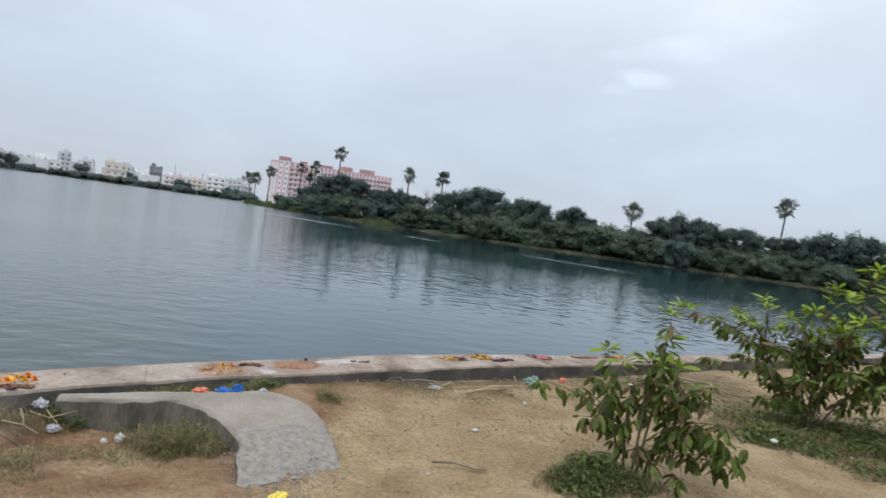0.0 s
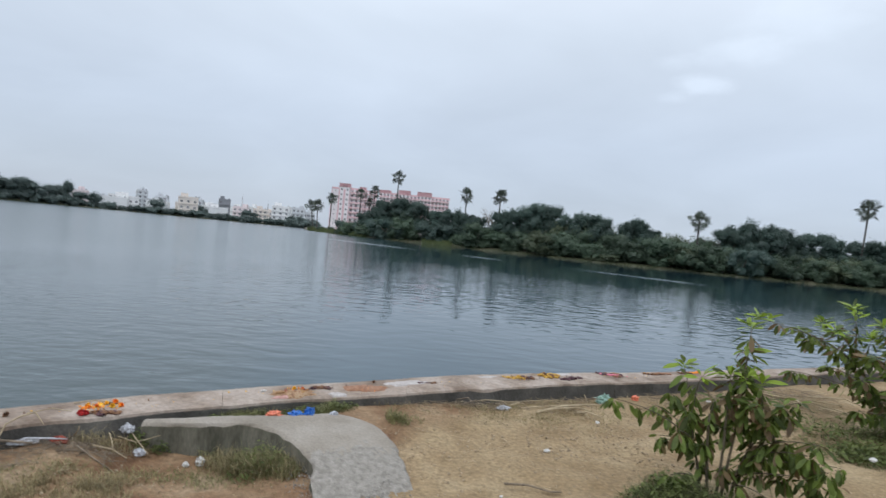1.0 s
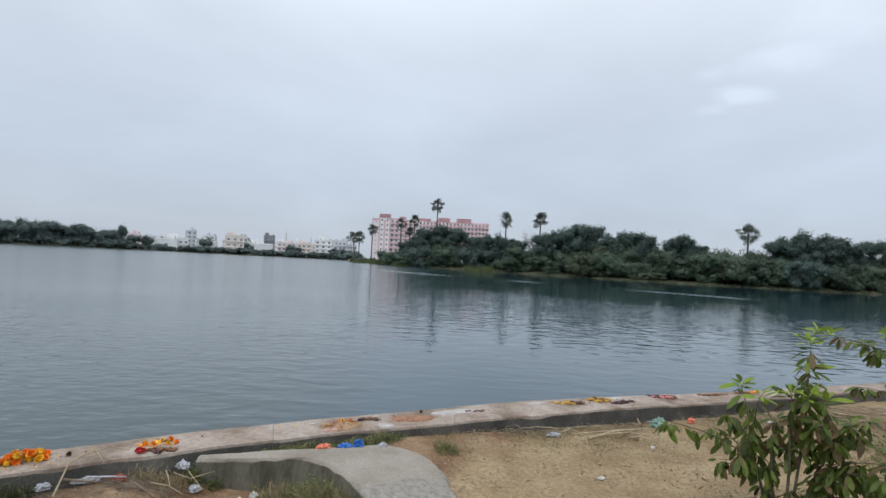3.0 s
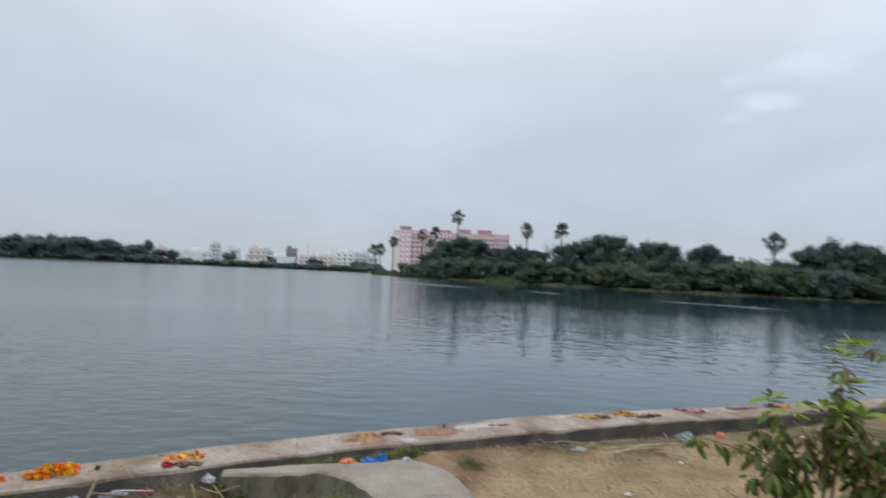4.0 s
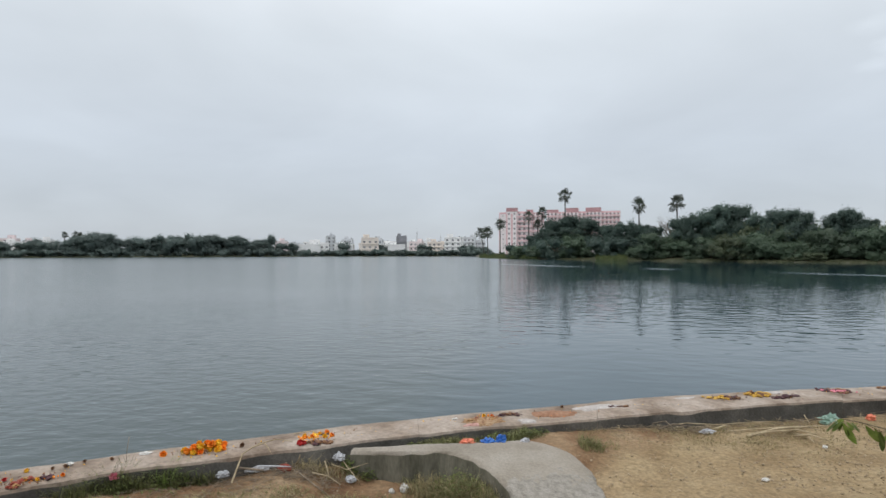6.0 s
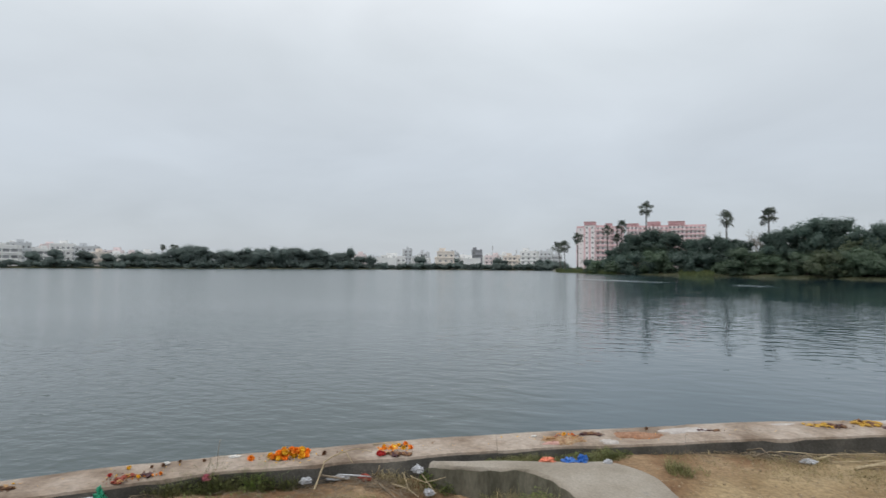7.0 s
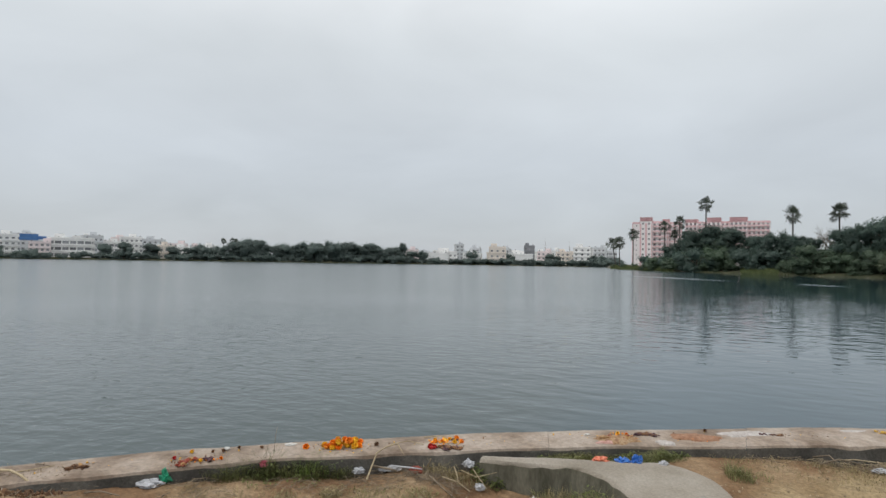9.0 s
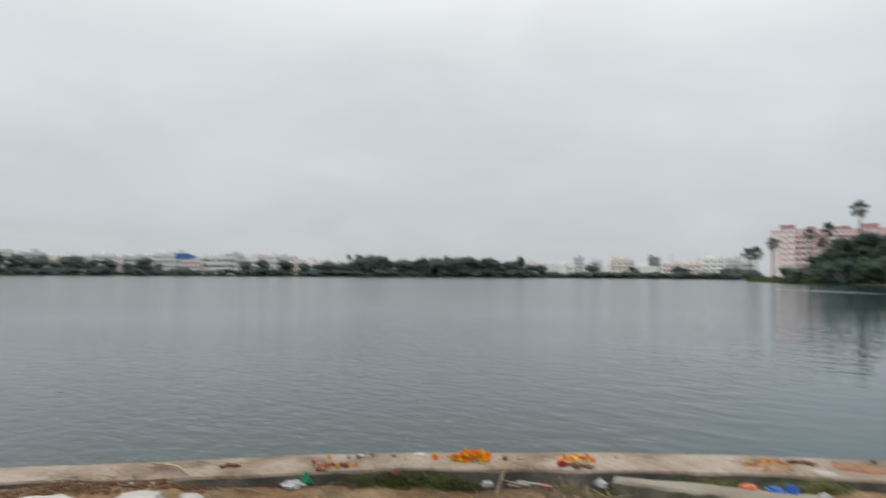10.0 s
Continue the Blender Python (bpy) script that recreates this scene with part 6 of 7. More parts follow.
# ---------------------------------------------------------------- offerings and litter
def lump(seed, radii, rough=0.25, freq=2.0, sub=3, flat=0.0):
    bm = bmesh.new()
    bmesh.ops.create_icosphere(bm, subdivisions=sub, radius=1)
    o = Vector((seed * 3.7, seed * 1.3, 0))
    for v in bm.verts:
        d = v.co.normalized()
        k = 1 + rough * noise.noise(d * freq + o) + rough * 0.6 * noise.noise(d * freq * 2.7 + o) + rough * 0.35 * noise.noise(d * freq * 6 + o)
        v.co = Vector((d.x * radii[0], d.y * radii[1], d.z * radii[2])) * k
        if v.co.z < -flat * radii[2]:
            v.co.z = -flat * radii[2]
    return bm


def flower_mesh(name, seed, r, mat):
    """A ruffled many-petalled flower head."""
    rng = random.Random(seed)
    verts, faces = [], []
    for ring, (el, n, q) in enumerate(((5, 12, 1.0), (30, 11, 0.95), (52, 9, 0.9), (72, 6, 0.86), (88, 3, 0.84))):
        for k in range(n):
            a, e = 2 * math.pi * (k + 0.5 * (ring % 2) + rng.uniform(-0.15, 0.15)) / n, radians(el + rng.uniform(-7, 7))
            d = Vector((math.cos(a) * math.cos(e), math.sin(a) * math.cos(e), math.sin(e)))
            s = Vector((-math.sin(a), math.cos(a), 0)) * r * 0.36
            up = d.cross(s).normalized() * r * 0.12
            tip = d * r * q * rng.uniform(0.9, 1.08)
            b = len(verts)
            verts += [d * r * 0.25, tip * 0.8 + s, tip + up, tip * 0.8 - s]
            faces += [(b, b + 1, b + 2), (b, b + 2, b + 3)]
    bm = bmesh.new()
    bmesh.ops.create_icosphere(bm, subdivisions=1, radius=r * 0.72)
    b = len(verts)
    verts += [Vector((v.co.x, v.co.y, v.co.z * 0.8)) for v in bm.verts]
    faces += [tuple(b + v.index for v in f.verts) for f in bm.faces]
    bm.free()
    for v in verts:
        v.z = max(v.z, -r * 0.55)
    return mesh_from(name, verts, faces, mat)


FLOWERS = {k: [flower_mesh(k, s, r, m) for s in (1, 2, 3)] for k, r, m in (("marigold", 0.031, M_ORANGE), ("yellow_marigold", 0.029, M_YELLOW), ("rose", 0.028, M_RED), ("pink_flower", 0.032, M_PINK), ("withered_flower", 0.024, M_BROWN))}
FLOWER_WORDS = {"marigold": "fresh orange marigold head on the quay wall", "yellow_marigold": "fresh yellow marigold head on the quay wall", "rose": "wilting red rose head on the quay wall",
                "pink_flower": "crumpled pink flower lying among weeds", "withered_flower": "withered brown flower head on the quay wall"}


def flower(kind, x, y, z=TOP_Z, s=1.0, group="flower offerings"):
    me = FLOWERS[kind][random.randrange(3)]
    thing(kind, FLOWER_WORDS[kind], "flower", group, pose(x, y, z + 0.016 * s, rnd(-40, 40), rnd(-40, 40), rnd(0, 360)) @ Matrix.Diagonal((s, s, s, 1)), data=me)


random.seed(33)
_along = Vector((0.66, 0.75, 0))
for _k in range(30):       # the marigold heap
    _s, _t = rnd(-0.135, 0.135), rnd(-0.06, 0.06)
    _c = Vector((-3.02, 2.985, 0)) + _along * _s + Vector((-0.75, 0.66, 0)) * _t
    _z = TOP_Z + (0.032 if abs(_s) < 0.09 and _k % 3 == 0 else 0)
    flower("yellow_marigold" if random.random() < 0.4 else "marigold", _c.x, _c.y, _z, rnd(0.75, 1.1), "marigold heap")
flower("marigold", -3.18, 2.80, TOP_Z, 0.85, "marigold heap")
for _x, _y, _kd, _s in ((-2.51, 3.33, "rose", 1.0), (-2.50, 3.35, "rose", 0.8), (-2.54, 3.50, "marigold", 0.62), (-2.57, 3.46, "marigold", 0.62), (-2.53, 3.58, "yellow_marigold", 0.62), (-2.50, 3.62, "marigold", 0.75), (-2.43, 3.58, "marigold", 0.7),
                        (-2.46, 3.54, "yellow_marigold", 0.7), (-2.60, 3.50, "yellow_marigold", 0.65), (-2.85, 3.15, "withered_flower", 0.8), (-3.69, 2.27, "yellow_marigold", 0.6), (-3.50, 2.21, "yellow_marigold", 0.5), (-3.44, 2.32, "marigold", 0.45),
                        (-3.59, 2.36, "withered_flower", 0.6), (-3.55, 2.41, "withered_flower", 0.7), (-3.53, 2.52, "withered_flower", 0.6), (-3.42, 2.62, "withered_flower", 0.55), (-1.11, 5.01, "withered_flower", 0.7), (-3.66, 2.13, "rose", 0.6),
                        (-1.62, 4.50, "yellow_marigold", 0.6), (-1.56, 4.52, "marigold", 0.55)):
    flower(_kd, _x, _y, TOP_Z, _s)
flower("pink_flower", -3.22, 2.48, 0.15, 1.1)


def garland(label, points, mats, bead=0.016, seed=0, z=TOP_Z):
    """A wilted flower string lying in loose loops: a soft crushed mass along the line, with loose petals about it."""
    rng = random.Random(seed)
    root = thing("garland", label, "garland", "flower offerings")
    pts = catmull(points, bead * 0.9)
    names = ["blossoms", "petals", "leaves"]
    made = {}
    for k, p in enumerate(pts):
        g = min(len(mats) - 1, max(0, int(len(mats) * (k + rng.gauss(0, 0.2 * len(pts))) / len(pts))))
        made.setdefault(g, []).append((Vector((p.x + rng.gauss(0, 0.5) * bead, p.y + rng.gauss(0, 0.5) * bead, z + bead * 0.35)), bead * rng.uniform(0.6, 1.05), True))
        for _ in range(2):
            made.setdefault(g if rng.random() < 0.7 else rng.randrange(len(mats)), []).append(
                (Vector((p.x + rng.gauss(0, 1.3) * bead, p.y + rng.gauss(0, 1.3) * bead, z + bead * rng.uniform(0.1, 0.9))), bead * rng.uniform(0.25, 0.5), False))
    for g, items in made.items():
        bm = bmesh.new()
        for q, r, mass in items:
            turn = Euler((rng.uniform(-0.5, 0.5), rng.uniform(-0.5, 0.5), rng.random() * 3)).to_matrix().to_4x4()
            got = bmesh.ops.create_icosphere(bm, subdivisions=2 if mass else 1, radius=r, matrix=Matrix.Translation(q) @ turn @ Matrix.Diagonal((1.35, 0.95, 0.55, 1) if mass else (1.3, 0.8, 0.3, 1)))
            for v in got["verts"]:
                o = v.co - q
                v.co = q + o * (1 + 0.6 * noise.noise(v.co * (1.6 / bead)) + 0.5 * noise.noise(v.co * (3.6 / bead)))
        tagged(part(names[g % 3], mesh_of(names[g % 3], bm, mats[g]), root), kind="stuff")


garland("dried maroon, tan and brown flower string on the quay wall", [(-3.55, 2.08), (-3.52, 2.11), (-3.56, 2.13), (-3.57, 2.18), (-3.53, 2.22), (-3.51, 2.26), (-3.48, 2.27)], [M_REDDRY, M_WILTTAN, M_MAROON], seed=1, bead=0.019)
garland("heap of withered brown flowers on the quay wall", [(-2.48, 3.4), (-2.42, 3.42), (-2.38, 3.46), (-2.43, 3.45), (-2.47, 3.43), (-2.42, 3.39)], [M_BROWN, M_MAROON], seed=2, bead=0.02)
garland("orange petals and leaves scattered on the quay wall", [(-2.6, 3.45), (-2.54, 3.52), (-2.57, 3.57), (-2.5, 3.6), (-2.46, 3.63)], [M_ORANGE, M_YELLOW, M_BROWN], seed=3, bead=0.013)
garland("dark wilted flower string on the quay wall", [(-1.52, 4.57), (-1.48, 4.62), (-1.43, 4.62), (-1.40, 4.66), (-1.46, 4.64), (-1.5, 4.6)], [M_MAROON, M_BROWN], seed=4, bead=0.017)
garland("dark wilted flowers on white powder on the quay wall", [(-0.74, 5.19), (-0.69, 5.23), (-0.64, 5.24), (-0.60, 5.29)], [M_MAROON, M_BROWN], seed=5, bead=0.018)
garland("wilted yellow and maroon garland on the quay wall", [(-0.01, 5.88), (0.05, 5.86), (0.1, 5.91), (0.16, 5.88), (0.22, 5.92), (0.26, 5.95), (0.2, 5.95), (0.12, 5.93)], [M_WILT, M_BROWN, M_MAROON], seed=6, bead=0.025)
garland("wilted yellow garland heap on the quay wall", [(0.32, 6.13), (0.37, 6.09), (0.42, 6.15), (0.47, 6.12), (0.50, 6.18), (0.44, 6.2), (0.38, 6.17), (0.45, 6.15)], [M_WILT, M_WILT, M_BROWN], seed=7, bead=0.032)
garland("black wilted garland on the quay wall", [(0.52, 6.06), (0.56, 6.1), (0.6, 6.12), (0.66, 6.17), (0.7, 6.22), (0.64, 6.21)], [M_MAROON, M_MAROON], seed=8, bead=0.026)
garland("faded red and brown garland on the quay wall", [(0.95, 6.62), (1.02, 6.58), (1.08, 6.63), (1.13, 6.58), (1.2, 6.64), (1.1, 6.67)], [M_MAROON, M_PINK, M_BROWN], seed=9, bead=0.026)
garland("faded orange garland stretched on the quay wall", [(1.5, 6.95), (1.6, 6.97), (1.7, 7.05), (1.82, 7.1)], [M_BROWN, M_ASH], seed=10, bead=0.016)
garland("faded brown garland stretched on the quay wall", [(1.95, 7.26), (2.05, 7.3), (2.2, 7.42)], [M_BROWN, M_ASH, M_ORANGE], seed=11, bead=0.016)
garland("small brown and tan heap of dried petals on the quay wall", [(-3.98, 1.63), (-3.99, 1.66), (-3.99, 1.69), (-3.96, 1.71)], [M_BROWN, M_WILTTAN, M_BROWN], seed=12, bead=0.02)

garland("scattered orange and tan petals on the straw heap", [(-1.68, 4.28), (-1.6, 4.34), (-1.64, 4.38), (-1.56, 4.36), (-1.5, 4.42), (-1.55, 4.44), (-1.5, 4.47)], [M_WILTTAN, M_REDDRY, M_WILTTAN], seed=13, bead=0.011, z=TOP_Z + 0.016)


def powder(name, label, x, y, rx, ry, turn, mat, h=0.022, seed=0):
    """A low irregular heap."""
    bm = bmesh.new()
    rings, n = 9, 40
    for i in range(rings + 1):
        for j in range(n):
            a = 2 * math.pi * j / n
            d = Vector((math.cos(a), math.sin(a), 0))
            edge = 1 + 0.34 * noise.noise(d * 1.6 + Vector((seed, 0, 0))) + 0.24 * noise.noise(d * 5 + Vector((seed, 3, 0))) + 0.14 * noise.noise(d * 13 + Vector((seed, 6, 0)))
            q = i / rings
            z = h * (1 - q**1.7) * (1 + 0.5 * noise.noise(Vector((d.x * q * 5, d.y * q * 5, seed)))) - (0.012 if i == rings else 0)
            bm.verts.new((d.x * q * rx * edge, d.y * q * ry * edge, z + 0.003))
    bm.verts.ensure_lookup_table()
    for i in range(rings):
        for j in range(n):
            k = (j + 1) % n
            bm.faces.new([bm.verts[i * n + j], bm.verts[(i + 1) * n + j], bm.verts[(i + 1) * n + k], bm.verts[i * n + k]])
    bmesh.ops.remove_doubles(bm, verts=bm.verts, dist=1e-5)
    bmesh.ops.recalc_face_normals(bm, faces=bm.faces)
    thing(name, label, "offering", "flower offerings", pose(x, y, TOP_Z + 0.003, 0, 0, turn), data=mesh_of(name, bm, mat, True))


powder("ash_mound", "low heap of ochre straw and petals on the quay wall", -1.585, 4.36, 0.17, 0.10, 44, M_STRAWHEAP, 0.02, 1)
powder("ash_mound", "pinkish powder spilt beside the straw heap", -1.6, 4.27, 0.09, 0.035, 44, M_PINKPOW, 0.008, 5)
powder("ash_mound", "low heap of reddish-brown ash on the quay wall", -1.13, 4.80, 0.18, 0.10, 30, M_ASH, 0.012, 4)
powder("white_powder", "spilt white powder on the quay wall", -0.84, 5.15, 0.21, 0.085, 42, M_WHITEPOW, 0.004, 7)
powder("white_powder", "spilt white powder on the quay wall", -1.27, 4.52, 0.07, 0.05, 20, M_WHITEPOW, 0.005, 9)
powder("white_powder", "spilt white powder on the quay wall", 0.55, 6.34, 0.12, 0.05, 38, M_WHITEPOW, 0.005, 11)
powder("white_powder", "spilt white powder on the quay wall", -0.18, 5.78, 0.12, 0.04, 40, M_WHITEPOW, 0.005, 12)


def bag(name, label, x, y, z, radii, mat, turn=0, seed=0, ears=True, cat="plastic bag"):
    root = thing(name, label, cat, "litter", pose(x, y, z, 0, 0, turn))
    bm = lump(seed, radii, 0.55, 2.4, 3, 0.5)
    rng = random.Random(seed)
    for v in bm.verts:
        v.co = Vector((v.co.x * rng.uniform(0.86, 1.12), v.co.y * rng.uniform(0.86, 1.12), v.co.z * rng.uniform(0.8, 1.2)))
    part("body", mesh_of("body", bm, mat), root)
    if ears:
        for s in (-1, 1):
            p = [Vector((s * radii[0] * 0.4, 0, radii[2] * 0.5)), Vector((s * radii[0] * 0.9, radii[1] * 0.2, radii[2] * 1.3)), Vector((s * radii[0] * 1.3, 0, radii[2] * 1.15))]
            v, f = tube(p, [radii[2] * 0.3, radii[2] * 0.28, radii[2] * 0.12], 6)
            part("handle", mesh_from("handle", v, f, mat), root)


def gz(x, y, up=0.0):
    return ground_z(x, y) + up


bag("plastic_bag", "crumpled blue plastic bag on the ramp's edge", -1.38, 3.92, 0.20, (0.05, 0.035, 0.026), M_BLUE, 40, 1, False)
bag("plastic_bag", "crumpled blue plastic bag on the ramp's edge", -1.305, 3.98, 0.20, (0.04, 0.032, 0.036), M_BLUE, 80, 2, False)
bag("plastic_packet", "crushed red and orange plastic packet beside the ramp", -1.50, 3.83, 0.205, (0.05, 0.026, 0.022), M_REDPL, 35, 3, False, "packet")
bag("plastic_packet", "crumpled clear-white packet beside the ramp", -1.16, 4.08, 0.185, (0.03, 0.02, 0.02), M_WHITEPL, 35, 4, False, "packet")
bag("plastic_bag", "white plastic bag lying at the foot of the quay wall", -2.255, 3.41, 0.13, (0.04, 0.03, 0.03), M_WHITEPL, 0, 5, False)
bag("plastic_bag", "white plastic bag in the grass by the ramp", -2.125, 3.35, gz(-2.125, 3.35, 0.02), (0.034, 0.028, 0.024), M_WHITEPL, 30, 6, False)
bag("plastic_cup", "crushed white cup in the grass by the ramp", -1.78, 3.44, gz(-1.78, 3.44, 0.02), (0.024, 0.022, 0.032), M_PAPER, 0, 7, False, "cup")
bag("plastic_cup", "crushed white cup in the grass by the ramp", -1.84, 3.385, gz(-1.84, 3.385, 0.012), (0.018, 0.016, 0.02), M_PAPER, 0, 8, False, "cup")
bag("plastic_bag", "pale lilac-white plastic bag by the quay wall", -2.78, 2.90, gz(-2.80, 2.93, 0.05), (0.036, 0.026, 0.026), M_WHITEPL, 60, 9, False)
bag("plastic_bag", "dark-green plastic bag at the foot of the quay wall", -3.56, 2.01, gz(-3.56, 2.01, 0.04), (0.036, 0.03, 0.05), M_GREENPL, 20, 10, False)
bag("plastic_bag", "torn white plastic bag at the foot of the quay wall", -3.585, 1.93, gz(-3.585, 1.93, 0.015), (0.07, 0.045, 0.026), M_WHITEPL, 50, 11, False)
bag("plastic_packet", "yellow plastic packet lying by the quay wall", -0.56, 5.10, gz(-0.56, 5.10, 0.035), (0.06, 0.045, 0.035), M_YELPL, 20, 12, False, "packet")
bag("plastic_packet", "crumpled yellow packet at the foot of the ramp", -0.68, 2.95, gz(-0.68, 2.95, 0.014), (0.055, 0.03, 0.018), M_YELPL, 60, 13, False, "packet")
bag("plastic_bag", "flattened white plastic bag among dry stalks", 0.0, 5.24, gz(0, 5.24, 0.015), (0.06, 0.036, 0.018), M_WHITEPL, 30, 14, False)
bag("paper_scrap", "crumpled white paper scrap on bare earth", 0.34, 4.32, gz(0.34, 4.32, 0.01), (0.022, 0.016, 0.011), M_PAPER, 15, 15, False, "paper")
bag("paper_scrap", "crumpled white paper scrap on bare earth", 0.80, 5.22, gz(0.80, 5.22, 0.01), (0.024, 0.016, 0.011), M_PAPER, 70, 16, False, "paper")
bag("plastic_packet", "small red packet on the ground by the quay wall", 1.29, 6.24, gz(1.29, 6.24, 0.02), (0.035, 0.03, 0.03), M_REDPL, 0, 17, False, "packet")
bag("plastic_bag", "pale green plastic bag at the foot of the quay wall", 0.96, 6.03, gz(0.96, 6.03, 0.03), (0.09, 0.06, 0.045), M_PALEGREEN, 35, 31, False)
bag("paper_scrap", "crumpled white paper among the weeds", 2.78, 4.9, gz(2.78, 4.9, 0.07), (0.024, 0.018, 0.016), M_PAPER, 0, 18, False, "paper")
bag("paper_scrap", "small white scrap on the quay wall", -3.32, 2.78, TOP_Z + 0.008, (0.035, 0.02, 0.01), M_PAPER, 50, 19, False, "paper")
bag("paper_scrap", "small white scrap on the quay wall", -3.58, 2.46, TOP_Z + 0.008, (0.018, 0.014, 0.01), M_PAPER, 50, 20, False, "paper")
bag("paper_scrap", "small white scrap on the quay wall", -1.80, 4.34, TOP_Z + 0.006, (0.022, 0.012, 0.007), M_PAPER, 50, 21, False, "paper")
bag("cloth_rag", "dark red rag on the ground by the quay wall", -2.50, 3.15, gz(-2.50, 3.15, 0.02), (0.045, 0.03, 0.026), M_REDDRY, 10, 22, False, "rag")
bag("plastic_bottle", "crushed clear plastic bottle by the quay wall", -2.66, 3.08, gz(-2.66, 3.08, 0.02), (0.07, 0.025, 0.022), M_WHITEPL, 40, 23, False, "bottle")
bag("paper_scrap", "small white scrap on bare earth", 0.05, 3.5, gz(0.05, 3.5, 0.006), (0.011, 0.008, 0.006), M_PAPER, 50, 24, False, "paper")
bag("paper_scrap", "small white scrap by the quay wall", 2.1, 6.6, gz(2.1, 6.6, 0.01), (0.03, 0.02, 0.012), M_PAPER, 50, 25, False, "paper")


def sack(label, x, y, radii, turn, seed):
    bm = lump(seed, radii, 0.3, 1.6, 4, 0.5)
    thing("woven_sack", label, "sack", "litter", pose(x, y, gz(x, y, radii[2] * 0.35), 0, 0, turn), data=mesh_of("woven_sack", bm, M_SACK, True))


sack("crumpled white woven plastic sack on the bank", -3.84, 1.08, (0.13, 0.10, 0.04), 60, 2)
sack("torn white woven plastic sack on the bank", -4.2, 0.6, (0.28, 0.12, 0.04), 70, 5)
sack("small white woven plastic sack on the bank", -3.78, 1.36, (0.07, 0.05, 0.03), 20, 8)


def stick(name, label, points, r, mat, cat="stick", group="litter", taper=0.6):
    pts = [Vector(p) for p in points]
    v, f = tube(pts, [r * (1 - (1 - taper) * k / (len(pts) - 1)) for k in range(len(pts))], 6)
    thing(name, label, cat, group, data=mesh_from(name, v, f, mat, smooth=True))


random.seed(44)
# dry reed stalks by the quay wall
for _k, (_a, _b, _r) in enumerate([((0.29, 5.25), (0.74, 5.63), 0.013), ((0.15, 5.30), (0.95, 5.85), 0.007), ((-0.15, 5.32), (0.5, 5.72), 0.005), ((0.3, 5.28), (0.66, 5.46), 0.010),
                                   ((0.62, 5.40), (0.84, 5.28), 0.009), ((-0.35, 5.18), (0.1, 5.42), 0.006), ((0.58, 5.52), (0.77, 5.37), 0.009), ((0.62, 5.52), (0.73, 5.26), 0.007)]):
    _h = rnd(0.01, 0.06)
    _m = ((_a[0] + _b[0]) / 2 + rnd(-0.04, 0.04), (_a[1] + _b[1]) / 2 + rnd(-0.04, 0.04))
    stick("dry_stalk", "pale dry reed stalk lying by the quay wall", [(*_a, gz(*_a, 0.012)), (*_m, gz(*_m, 0.02 + _h)), (*_b, gz(*_b, 0.015 + _h))], _r, M_STRAW, "stalk", "dry stalks")
for _k in range(6):
    _a = (rnd(0.0, 0.95), 0)
    _a = (_a[0], 5.2 + 0.75 * _a[0] + rnd(-0.08, 0.22))
    _g, _l = rnd(0.2, 2.6), rnd(0.12, 0.42)
    _b = (_a[0] + math.cos(_g) * _l, _a[1] + math.sin(_g) * _l * 0.8)
    _m = ((_a[0] + _b[0]) / 2 + rnd(-0.03, 0.03), (_a[1] + _b[1]) / 2 + rnd(-0.03, 0.03))
    stick("dry_stalk", "broken dry reed stalk lying by the quay wall", [(*_a, gz(*_a, 0.01)), (*_m, gz(*_m, rnd(0.02, 0.06))), (*_b, gz(*_b, rnd(0.01, 0.05)))], rnd(0.004, 0.010), M_STRAW if _k % 3 else M_TWIG, "stalk", "dry stalks")
